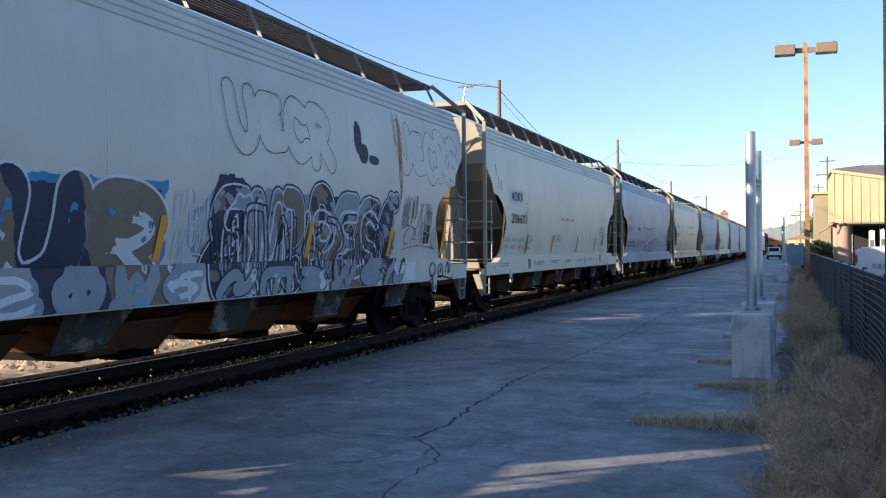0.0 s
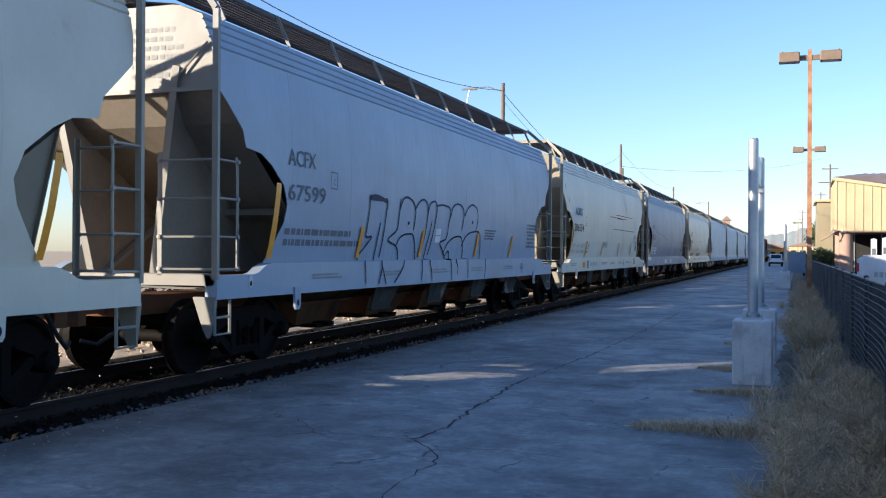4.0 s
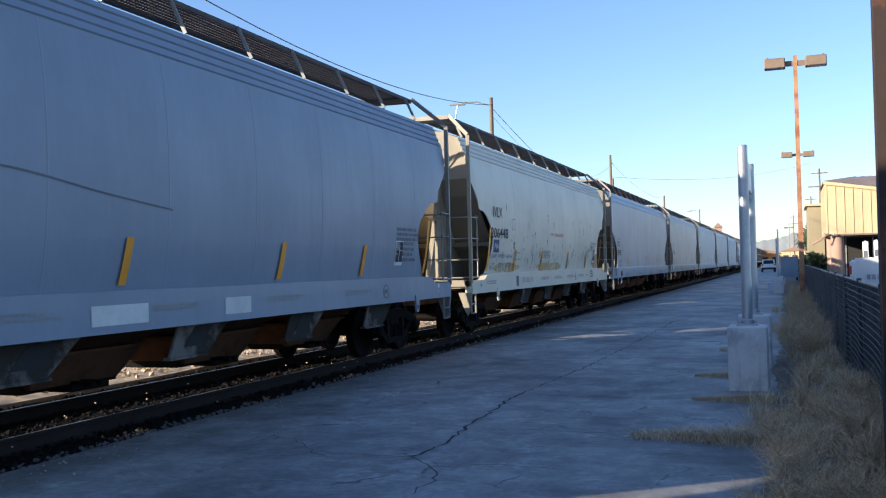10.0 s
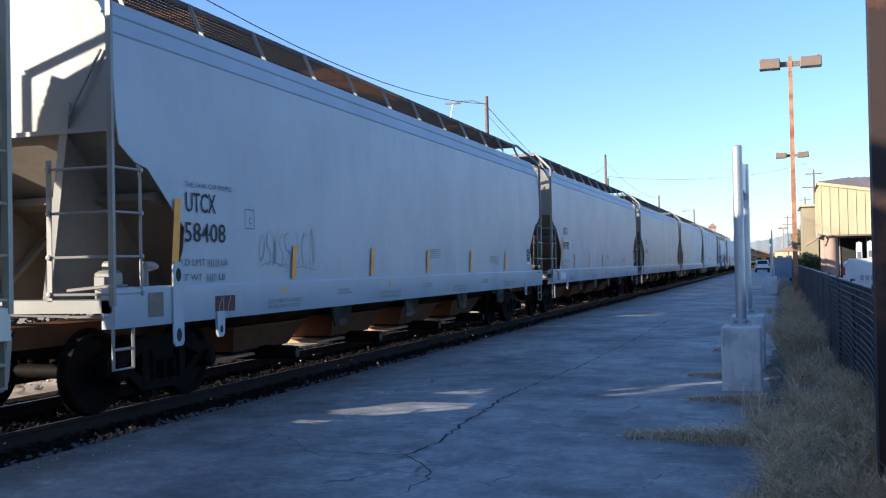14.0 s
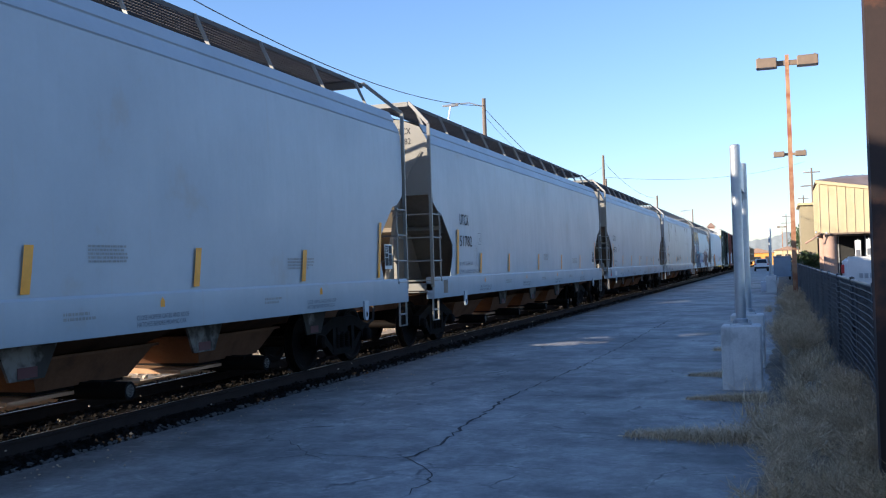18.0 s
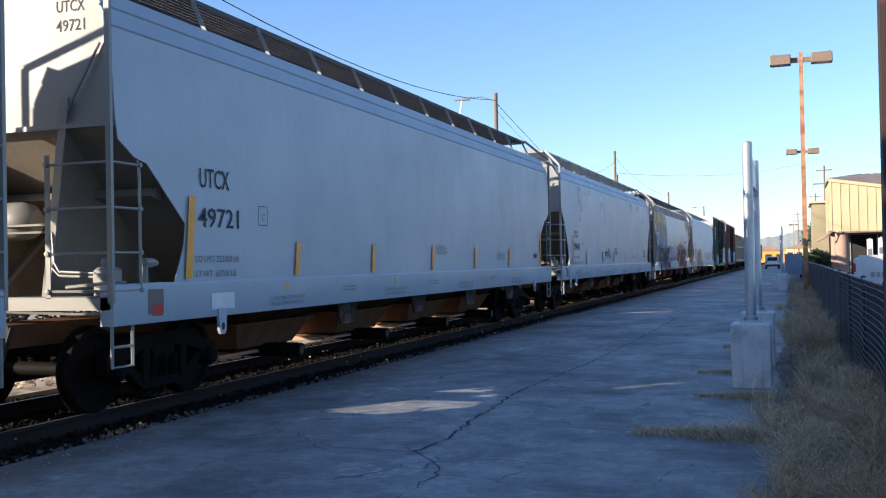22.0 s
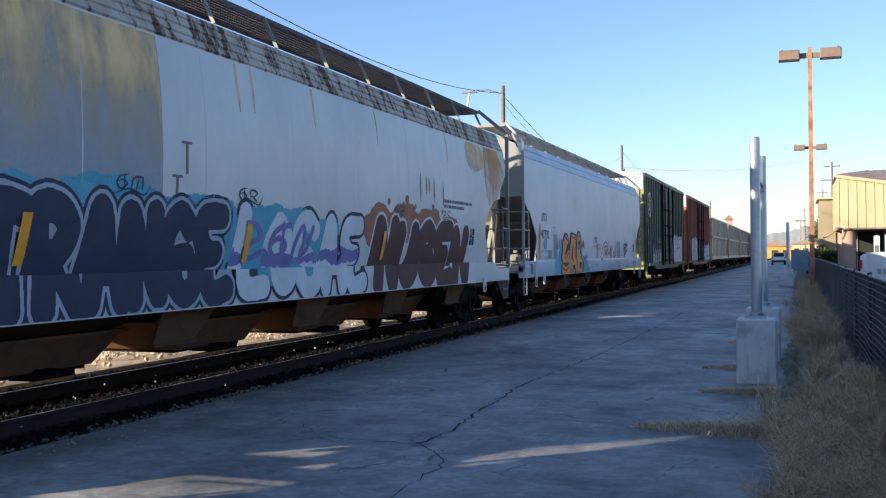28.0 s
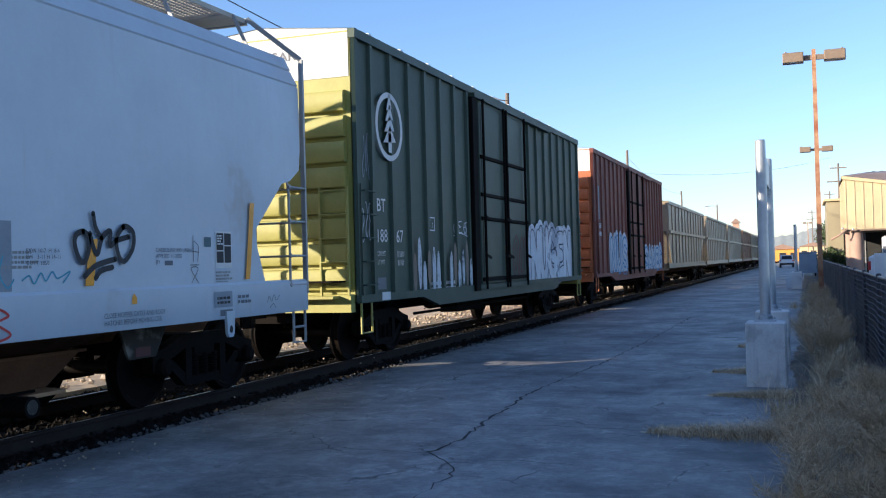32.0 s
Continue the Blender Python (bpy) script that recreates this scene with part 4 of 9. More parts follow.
def ridge(name, y, x0, x1, h, seed, material, label):
    n = 90
    rows = [[], [], []]
    for i in range(n + 1):
        f = i / n
        x = x0 + (x1 - x0) * f
        z = h * (0.15 + 0.85 * math.sin(math.pi * min(1, f * 1.1)) ** 1.3) * (1 + 0.25 * noise.noise((f * 5, seed, 0)) + 0.07 * noise.noise((f * 30, seed, 4)))
        rows[0].append((x, y - 60, -5))
        rows[1].append((x, y, max(0, z)))
        rows[2].append((x, y + 200, -5))
    thing(name, label, "hill", kind="structure", geo=Geo().grid(rows), material=material)


ridge("backdrop_hill", 1900, -120, 210, 52, 3.3, M_HILL, "hazy blue wooded hill in the distance")
ridge("backdrop_hill_far", 2400, -700, 700, 26, 9.1, M_HILL, "low hazy ridge on the horizon")


# ---- hedge and trees beside the building ----
def tree(name, at, h, w, label, category, trunk=True, n=900, leaf=0.10, seed=1):
    t = thing(name, label, category, at=at)
    r = random.Random(seed)
    if trunk:
        g = Geo().tube([(0, 0, -0.1), (0.05, 0, h * 0.3), (0.0, 0.1, h * 0.7)], 0.14, 8, 0.05)
        for _ in range(7):
            a = r.uniform(0, 6.28)
            z = h * r.uniform(0.35, 0.65)
            g.tube([(0, 0, z), (math.cos(a) * w * 0.3, math.sin(a) * w * 0.3, z + h * 0.15), (math.cos(a) * w * 0.45, math.sin(a) * w * 0.45, z + h * 0.25)], 0.05, 5, 0.015)
        part("trunk", g, M_POLE, t)
    v, f = [], []
    lumps = [(r.uniform(-0.4, 0.4) * w, r.uniform(-0.4, 0.4) * w, h * (r.uniform(0.45, 0.92) if trunk else r.uniform(0.2, 0.75)), r.uniform(0.14, 0.26) * w) for _ in range(14)]
    for _ in range(n):
        cx, cy, cz, cr = r.choice(lumps)
        d = Vector((r.gauss(0, 1), r.gauss(0, 1), r.gauss(0, 1))).normalized() * cr * r.uniform(0.5, 1.1)
        p = Vector((cx, cy, cz)) + d
        q = Euler((r.uniform(0, 6), r.uniform(0, 6), r.uniform(0, 6))).to_matrix()
        k = len(v)
        for a, b in ((-1, 0), (0, -0.5), (1, 0), (0, 0.5)):
            v.append(tuple(p + q @ Vector((a * leaf, b * leaf, 0))))
        f.append((k, k + 1, k + 2, k + 3))
    g = Geo()
    g.v, g.f = v, f
    part("crown", g, M_LEAF, t, smooth=0)


tree("hedge", pose(1.95, 70, 0.1), 2.2, 1.9, "dark green clipped shrub beside the building", "shrub", trunk=False, n=2500, seed=3)
tree("hedge", pose(1.7, 76, 0.1), 2.0, 1.7, "dark green clipped shrub beside the building", "shrub", trunk=False, n=2000, seed=4)
tree("tree", pose(3.9, 150, 0.0), 7.8, 3.4, "thin tree with sparse grey-green leaves in the distance", "tree", n=1800, leaf=0.16, seed=5)
tree("tree", pose(3.0, 175, 0.0), 7.0, 3.4, "thin tree with sparse grey-green leaves in the distance", "tree", n=1800, leaf=0.16, seed=6)

# ---- the train ----
# every freight car: origin on the rail tops at its middle, y along the track, +x the side seen from the pavement
def lerp_table(tab, z):
    """Value at height z in a table of (value, z), z falling or rising."""
    t = sorted(tab, key=lambda p: p[1])
    if z <= t[0][1]:
        return t[0][0]
    for (a, za), (b, zb) in zip(t, t[1:]):
        if z <= zb:
            return a + (b - a) * (z - za) / (zb - za)
    return t[-1][0]


ROUND_SIDE = [(1.47, 1.36), (1.52, 1.6), (1.565, 1.9), (1.59, 2.25), (1.60, 2.6), (1.595, 2.95), (1.58, 3.3), (1.55, 3.6), (1.50, 3.92)]
FLAT_SIDE = [(1.585, 1.36), (1.59, 1.6), (1.59, 2.0), (1.59, 2.4), (1.59, 2.8), (1.585, 3.2), (1.575, 3.6), (1.56, 3.95)]
ROUND_CUT = [(0.05, 3.95), (0.05, 3.72), (0.10, 3.42), (0.58, 3.02), (0.66, 2.80), (1.02, 2.76), (1.28, 2.64), (1.62, 2.40), (1.74, 2.15), (1.68, 1.92), (1.45, 1.60), (1.26, 1.36)]
FLAT_CUT = [(0.05, 4.0), (0.09, 3.1), (0.13, 2.84), (0.38, 2.68), (0.60, 2.63), (1.28, 2.02), (1.25, 1.8), (1.06, 1.36)]
SMOOTH_CUT = [(0.05, 4.0), (0.12, 3.2), (0.21, 3.0), (0.57, 2.64), (0.80, 2.25), (0.99, 1.9), (1.09, 1.6), (0.95, 1.36)]
def grooved(x0, z0, x1, z1, n=3):
    """Top chord with n shallow level ledges, from the side sheet up to the roof."""
    out = [(x0, z0), (x0 - 0.016, z0 + 0.006), (x0 - 0.016, z0 + 0.016), (x0 - 0.002, z0 + 0.034)]
    for k in range(1, n + 1):
        f = k / (n + 0.9)
        x, z = x0 + (x1 - x0) * f, z0 + (z1 - z0) * f
        out += [(x, z), (x - 0.020, z + 0.006), (x - 0.020, z + 0.016), (x - 0.006, z + 0.034)]
    return out + [(x1, z1)]


ROUND_TOP = grooved(1.50, 3.92, 1.33, 4.34)
FLAT_TOP = grooved(1.56, 3.95, 1.37, 4.37, 1)
WAG, CUTS = {}, {}


def wheelset_mesh():
    g = Geo()
    for s in (-1, 1):
        x = s * 0.7525
        w = 0.07
        g.lathe([(0.0, x - s * w), (0.09, x - s * w), (0.10, x - s * 0.03), (0.36, x - s * 0.02), (0.40, x - s * w), (0.485, x - s * w), (0.485, x - s * 0.045), (0.457, x - s * 0.035),
                 (0.45, x + s * 0.06), (0.40, x + s * 0.065), (0.36, x + s * 0.02), (0.12, x + s * 0.035), (0.10, x + s * 0.08), (0.0, x + s * 0.08)], 0, 28)
    g.lathe([(0.08, -1.05), (0.08, 1.05)], 0, 12)
    return g


def side_frame_geo(s):
    g = Geo()
    x = s * 1.0
    top = [(-1.05, 0.42), (-1.05, 0.62), (-0.80, 0.68), (-0.45, 0.80), (0.45, 0.80), (0.80, 0.68), (1.05, 0.62), (1.05, 0.42), (0.75, 0.42), (0.72, 0.53), (0.42, 0.64), (-0.42, 0.64), (-0.72, 0.53), (-0.75, 0.42)]
    g.prism(top, 0, x - 0.07, x + 0.07)
    low = [(-0.80, 0.50), (-0.42, 0.20), (0.42, 0.20), (0.80, 0.50), (0.66, 0.52), (0.36, 0.30), (-0.36, 0.30), (-0.66, 0.52)]
    g.prism(low, 0, x - 0.06, x + 0.06)
    for y in (-0.36, 0.36):
        g.box(x - 0.07, x + 0.07, y - 0.06, y + 0.06, 0.25, 0.7)
    return g


def spring_geo(s):
    g = Geo()
    for y in (-0.2, 0.0, 0.2):
        prof = []
        for k in range(9):
            prof += [(0.085, 0.30 + k * 0.03), (0.065, 0.315 + k * 0.03)]
        g.lathe(prof, 2, 8, (s * 1.0, y, 0))
    return g


def truck(parent, y, wheels):
    b = part("truck", shared("truck", lambda: Geo().cham(-1.05, 1.05, -0.22, 0.22, 0.52, 0.78, 0.02).box(-0.25, 0.25, -0.25, 0.25, 0.78, 0.98), M_TRUCK), M_TRUCK, parent, "grimy cast steel bogie, shade in its colour", at=pose(0, y, 0))
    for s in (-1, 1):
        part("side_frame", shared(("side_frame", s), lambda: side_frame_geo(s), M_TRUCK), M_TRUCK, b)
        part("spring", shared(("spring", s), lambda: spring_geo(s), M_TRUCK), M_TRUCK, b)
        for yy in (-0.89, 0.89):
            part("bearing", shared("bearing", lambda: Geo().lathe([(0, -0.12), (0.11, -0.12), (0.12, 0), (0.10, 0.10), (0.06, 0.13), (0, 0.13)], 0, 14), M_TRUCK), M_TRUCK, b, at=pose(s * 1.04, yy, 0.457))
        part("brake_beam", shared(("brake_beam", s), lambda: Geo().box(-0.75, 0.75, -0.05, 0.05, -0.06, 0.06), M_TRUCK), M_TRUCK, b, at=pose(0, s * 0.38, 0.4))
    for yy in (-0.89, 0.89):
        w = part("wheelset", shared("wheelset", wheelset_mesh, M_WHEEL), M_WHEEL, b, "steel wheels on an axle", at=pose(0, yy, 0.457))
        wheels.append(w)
    return b


def coupler_geo(d):
    g = Geo()
    g.box(-0.07, 0.07, min(0, d * 0.55), max(0, d * 0.55), 0.78, 0.92)
    g.prism([(-0.14, d * 0.45), (0.14, d * 0.45), (0.17, d * 0.62), (0.08, d * 0.72), (0.02, d * 0.64), (-0.12, d * 0.70)], 2, 0.66, 0.93)
    return g


RUNGS = (1.32, 1.70, 2.15, 2.60)


def ladder_geo(kind, d):
    """Ladder round a car's corner; d: -1 near end, 1 far end; y from the end of the car inwards."""
    g = Geo()
    inn = -d
    x = 1.60
    if kind == "side":
        g.tube([(x, inn * 0.45, 1.30), (x, inn * 0.45, 2.50), (x - 0.02, inn * 0.45, 2.66)], 0.017, 6)
        for z in RUNGS:
            g.tube([(x, 0, z), (x, inn * 0.47, z)], 0.015, 6)
            g.lathe([(0, -0.02), (0.028, -0.015), (0.028, 0.015), (0, 0.02)], 0, 8, (x + 0.01, inn * 0.45, z))
    else:
        g.prism([(0.79, 0.0), (0.85, 0.0), (0.85, inn * 0.012), (0.802, inn * 0.012), (0.802, inn * 0.05), (0.79, inn * 0.05)], 2, 1.25, 2.70)
        for z in RUNGS:
            g.tube([(0.78, inn * 0.01, z), (1.60, inn * 0.01, z)], 0.015, 6)
            g.lathe([(0, -0.02), (0.028, -0.015), (0.028, 0.015), (0, 0.02)], 1, 8, (0.82, inn * -0.01, z))
    return g


def corner_post_geo(d, flat):
    g = Geo()
    inn = -d
    w = 0.075 if flat else 0.06
    pts = [(1.585, 0, 1.2), (1.585, 0, 4.34), (1.03, inn * 0.44, 4.86)]
    for a, b in zip(pts, pts[1:]):
        g.beam(a, b, w, w * 0.7, up=(0, 1, 0))
    return g


def roofwalk_geo(L):
    """One long grating board with edge bars, x from 0.55 to 1.0."""
    g = Geo()
    y0, y1 = -L / 2 + 0.45, L / 2 - 0.45
    for x in (0.30, 1.0):
        g.box(x - 0.008, x + 0.008, y0, y1, 4.80, 4.86)
    for x in (0.38, 0.46, 0.54, 0.62, 0.70, 0.78, 0.86, 0.93):
        g.box(x - 0.005, x + 0.005, y0, y1, 4.825, 4.846)
    n = int((y1 - y0) / 0.06)
    for i in range(n + 1):
        y = y0 + (y1 - y0) * i / n
        g.box(0.30, 1.0, y - 0.007, y + 0.007, 4.825, 4.848)
    return g


def frustum(g, x0, y0, z0, x1, y1, z1):
    low = [(-x0, -y0, z0), (x0, -y0, z0), (x0, y0, z0), (-x0, y0, z0)]
    top = [(-x1, -y1, z1), (x1, -y1, z1), (x1, y1, z1), (-x1, y1, z1)]
    return g.add(low + top, [(0, 1, 5, 4), (1, 2, 6, 5), (2, 3, 7, 6), (3, 0, 4, 7), (3, 2, 1, 0), (4, 5, 6, 7)])


def bay_geo(length, wide=1.40, z1=1.38, z0=0.76):
    """Funnel of sloped sheets under one compartment."""
    h = length / 2
    g = frustum(Geo(), wide * 0.97, h * 0.93, z1 - 0.30, wide, h, z1)
    return frustum(g, 0.80, h * 0.60, z0, wide * 0.97, h * 0.93, z1 - 0.30)


def outlet_box_geo(length):
    """Flared outlet box under a bay."""
    h = length / 2
    g = frustum(Geo(), 0.66, h * 0.50, 0.40, 0.84, h * 0.68, 0.74)
    return g.box(-0.88, 0.88, -h * 0.72, h * 0.72, 0.735, 0.765)


def gate_geo(pneumatic):
    g = Geo().box(-0.6, 0.6, -0.75, 0.75, 0.36, 0.44)
    g.box(-0.95, 0.95, -0.10, -0.04, 0.38, 0.43).box(-0.95, 0.95, 0.04, 0.10, 0.38, 0.43)
    if pneumatic:
        g.tube([(-1.25, 0, 0.33), (1.25, 0, 0.33)], 0.10, 12)
    else:
        g.box(0.55, 0.85, -0.30, 0.30, 0.34, 0.40)
    return g


def sheet_x(side, z):
    return lerp_table(side, z)


def hopper(name, L, style, paint, walk_m, label, bays=4, slope_m=None, end_m=None, pneumatic=False, brake_box=False, seams=0, tank=False, lift=True, under=None, top_m=None, cut=None):
    car = thing(name, label, "freight car", "cars of the freight train")
    car["half"] = L / 2
    side, top, cut = (ROUND_SIDE, ROUND_TOP, ROUND_CUT) if style == "round" else (FLAT_SIDE, FLAT_TOP, cut or FLAT_CUT)
    back, run, zc = (0.22, 3.05, 3.47) if style == "round" else (0.22, 2.50, 3.02)
    mid, zm = (0.52, 3.08) if style == "round" else (0.40, 2.88)
    wheels = []
    h = L / 2
    under = under or M_RUSTY

    def skin(s):
        g = Geo()
        rows = []
        for z in sorted(set([z for _, z in side] + [z for _, z in cut if side[0][1] < z < side[-1][1]])):
            x = lerp_table(side, z)
            c = lerp_table(cut, z)
            row = []
            for k in range(0, 25):
                f = k / 24
                row.append((s * x, -h + c + (L - 2 * c) * f, z))
            rows.append(row)
        g.grid(rows)
        inner = [[(s * (abs(p[0]) - 0.012), p[1], p[2]) for p in r] for r in rows]
        g.grid(inner)
        for e in (0, -1):
            g.grid([[r[e] for r in rows], [r[e] for r in inner]])
        return g

    for s in (1, -1):
        sh = part("side_sheet", skin(s), paint, car)
        if seams and s == 1:
            for k in range(1, seams):
                y = -h + L * k / seams
                part("panel_seam", Geo().grid([[(x + 0.001, y - 0.014, z), (x + 0.005, y, z), (x + 0.001, y + 0.014, z)] for x, z in side]), paint, sh)
        # stepped top chord
        part("top_chord", Geo().grid([[(s * x, -h + 0.06, z), (s * x, h - 0.06, z)] for x, z in top]), top_m or paint, car)
        if style == "round":
            step = [(h, 1.25), (h - 0.82, 1.25), (h - 0.95, 1.27), (h - 1.10, 1.345), (h - 1.25, 1.385)]
            part("side_sill", Geo().prism([(-h, 0.97), (h, 0.97)] + step + [(-y, z) for y, z in reversed(step)], 0, *sorted((s * 1.45, s * 1.61))), paint, car)
        else:
            part("side_sill", Geo().prism([(s * 1.45, 0.97), (s * 1.60, 0.97), (s * 1.61, 0.99), (s * 1.61, 1.36), (s * 1.59, 1.385), (s * 1.45, 1.385)], 1, -h, h), paint, car)
    roof_pts = [(-top[-1][0], top[-1][1]), (-0.9, 4.50), (-0.45, 4.56), (0.45, 4.56), (0.9, 4.50), (top[-1][0], top[-1][1])]
    part("roof", Geo().grid([[(x, -h + back - 0.04, z), (x, h - back + 0.04, z)] for x, z in roof_pts]), paint, car)
    for k in range(9):
        y = -h + 1.6 + (L - 3.2) * k / 8
        part("hatch_cover", shared("hatch_cover", lambda: Geo().cham(-0.42, 0.42, -0.62, 0.62, 4.56, 4.70, 0.03), paint), paint, car, at=pose(0, y, 0))
    end_m, slope_m = end_m or paint, slope_m or paint
    for d in (-1, 1):
        e = d * h
        inn = -d
        wall = [(-sheet_x(side, 3.9) + 0.01, 3.92), (-1.32, 4.33), (-0.9, 4.5), (0.9, 4.5), (1.32, 4.33), (sheet_x(side, 3.9) - 0.01, 3.92), (sheet_x(side, zc) - 0.012, zc), (-sheet_x(side, zc) + 0.012, zc)]
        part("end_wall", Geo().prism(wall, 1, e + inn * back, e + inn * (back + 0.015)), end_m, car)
        part("end_ridge", Geo().box(-1.5, 1.5, *sorted((e + inn * (back - 0.04), e + inn * back)), zc - 0.03, zc + 0.02), end_m, car)
        part("slope_sheet", Geo().grid([[(-1.56, e + inn * back, zc), (1.56, e + inn * back, zc)], [(-1.56, e + inn * mid, zm), (1.56, e + inn * mid, zm)], [(-1.45, e + inn * run, 1.30), (1.45, e + inn * run, 1.30)]]), slope_m, car, "dirty sloped end sheet", smooth=0)
        # upright stiffener plates, leaning outwards from the draft sill to the end wall
        f0, f1, xl, xt = 0.38, back - 0.05, 0.46, 0.92
        for gs in (-1, 1):
            def lean(y, z, off=0.0):
                return (gs * (xl + (xt - xl) * (z - 1.25) / (zc - 0.97)) + off, e + inn * y, z)
            outline = [(f0, 1.25), (run, 1.25), (run, 1.30), (mid, zm), (back - 0.004, zc), (back - 0.004, zc + 0.30), (f1, zc + 0.26)]
            n = len(outline)
            pl = part("gusset_plate", Geo().add([lean(*q, -0.006) for q in outline] + [lean(*q, 0.006) for q in outline], [tuple(range(n - 1, -1, -1)), tuple(range(n, 2 * n))] + [(k, (k + 1) % n, n + (k + 1) % n, n + k) for k in range(n)]), slope_m, car, "leaning stiffener plate, darkened in its colour", smooth=0)
            part("plate_flange", Geo().beam(lean(f0, 1.25), lean(f1, zc + 0.28), 0.10, 0.014, up=(0, 1, 0)), end_m, pl)
            # slanting leg under the sloped sheet
            zb = 2.05
            yb = mid + (zm - zb) / (zm - 1.30) * (run - mid)
            part("slope_leg", Geo().beam((gs * 0.40, e + inn * 0.55, 1.26), (gs * 0.40, e + inn * yb, zb), 0.09, 0.05), end_m, pl)
        # stiffener across the sloped sheet
        zr = 2.12 if style == "round" else 2.42
        yr = mid + (zm - zr) / (zm - 1.30) * (run - mid)
        part("slope_stiffener", Geo().prism([(e + inn * (yr - 0.10), zr - 0.02), (e + inn * (yr - 0.16), zr - 0.10), (e + inn * (yr + 0.08), zr - 0.16), (e + inn * (yr + 0.02), zr)], 0, -1.44, 1.44), slope_m, car)
        part("brace_rod", Geo().tube([(0.94, e + inn * f1, zc + 0.15), (1.34, e + inn * (back - 0.03), zc + (0.55 if style == "round" else 0.82))], 0.014, 5), end_m, car)
        part("end_sill", Geo().cham(-1.58, 1.58, min(e, e + inn * 0.14), max(e, e + inn * 0.14), 1.13, 1.27, 0.01), end_m, car)
        part("end_platform", Geo().box(-0.42, 0.42, min(e + inn * 0.14, e + inn * 0.5), max(e + inn * 0.14, e + inn * 0.5), 1.22, 1.26), M_TRUCK, car)
        part("draft_sill", Geo().box(-0.32, 0.32, min(e - inn * 0.02, e + inn * 3.2), max(e - inn * 0.02, e + inn * 3.2), 0.74, 0.98), M_DRAFT, car)
        part("coupler", shared(("coupler", d), lambda: coupler_geo(d), M_DRAFT), M_DRAFT, car, "rust-brown coupler", at=pose(0, e, 0))
        part("air_hose", shared(("air_hose", d), lambda: Geo().tube([(0.35, 0, 0.95), (0.4, d * 0.2, 0.6), (0.3, d * 0.45, 0.45), (0.2, d * 0.62, 0.5)], 0.025, 6), M_RUBBER), M_RUBBER, car, at=pose(0, e, 0))
        part("uncoupling_lever", shared(("lever", d), lambda: Geo().tube([(1.5, d * 0.05, 1.10), (1.2, d * 0.10, 1.10), (0.5, d * 0.12, 1.12), (0.15, d * 0.25, 1.15)], 0.014, 5), end_m), end_m, car, at=pose(0, e, 0))
        part("corner_post", shared(("corner_post", d, style), lambda: corner_post_geo(d, style == "round"), end_m), end_m, car, at=pose(0, e, 0))
        part("corner_post", shared(("corner_post", d, style), lambda: corner_post_geo(d, style == "round"), end_m), end_m, car, at=pose(0, e, 0) @ Matrix.Diagonal((-1, 1, 1, 1)))
        part("side_ladder", shared(("side_ladder", d), lambda: ladder_geo("side", d), end_m), end_m, car, at=pose(0, e, 0))
        part("end_ladder", shared(("end_ladder", d), lambda: ladder_geo("end", d), end_m), end_m, car, at=pose(0, e, 0))
        part("stirrup_step", shared(("stirrup", d), lambda: Geo().tube([(1.57, -d * 0.02, 0.98), (1.57, -d * 0.02, 0.56), (1.57, -d * 0.34, 0.56), (1.57, -d * 0.34, 0.98)], 0.02, 5).tube([(1.57, -d * 0.02, 0.76), (1.57, -d * 0.34, 0.76)], 0.016, 5), end_m), end_m, car, at=pose(0, e, 0))
        pad = part("jacking_pad", shared(("jacking_pad", d), lambda: Geo().prism([(-0.07, 0.80), (-0.04, 0.76), (0.04, 0.76), (0.07, 0.80), (0.09, 1.06), (-0.09, 1.06)], 0, 1.60, 1.635), paint), paint, car, at=pose(0, e - d * 1.95, 0))
        part("pad_hole", shared("pad_hole", lambda: Geo().prism([(0.035 * math.cos(k * 0.5236), 0.85 + 0.045 * math.sin(k * 0.5236)) for k in range(12)], 0, 1.635, 1.637), M_DARK), M_DARK, pad, "dark round hole")
        if style == "round":
            part("corner_bracket", shared(("corner_bracket", d), lambda: Geo().prism([(1.30, 1.0), (1.60, 1.0), (1.56, 0.62), (1.50, 0.52), (1.44, 0.62)], 1, -0.03, 0.03), end_m), end_m, car, at=pose(0, e, 0))
        # crosswalk at the roof's end
        part("crosswalk", Geo().box(-1.0, 1.0, min(e + inn * 0.42, e + inn * 0.95), max(e + inn * 0.42, e + inn * 0.95), 4.80, 4.845), walk_m, car)
        part("crosswalk_edge", Geo().box(-1.02, 1.02, e + inn * 0.42 - 0.02, e + inn * 0.42 + 0.02, 4.78, 4.87), end_m, car)
        truck(car, e - d * 1.62, wheels)
    if tank:
        part("air_reservoir", Geo().lathe([(0, -0.62), (0.12, -0.60), (0.19, -0.52), (0.215, -0.40), (0.215, 0.40), (0.19, 0.52), (0.12, 0.60), (0, 0.62)], 0, 20, (-0.45, -h + 0.62, 2.08)), P_END, car, "white brake air tank")
        for k in (0, 1):
            part("brake_pipe", Geo().tube([(-0.1, -h + 0.40 - 0.05 * k, 2.02 - 0.08 * k), (0.55, -h + 0.34, 2.02 - 0.08 * k), (0.62 - 0.05 * k, -h + 0.30, 1.92 - 0.08 * k), (0.66 - 0.05 * k, -h + 0.28, 1.62 - 0.04 * k), (0.74, -h + 0.26, 1.52 - 0.04 * k), (1.2, -h + 0.24, 1.50 - 0.04 * k)], 0.014, 6), P_END, car)
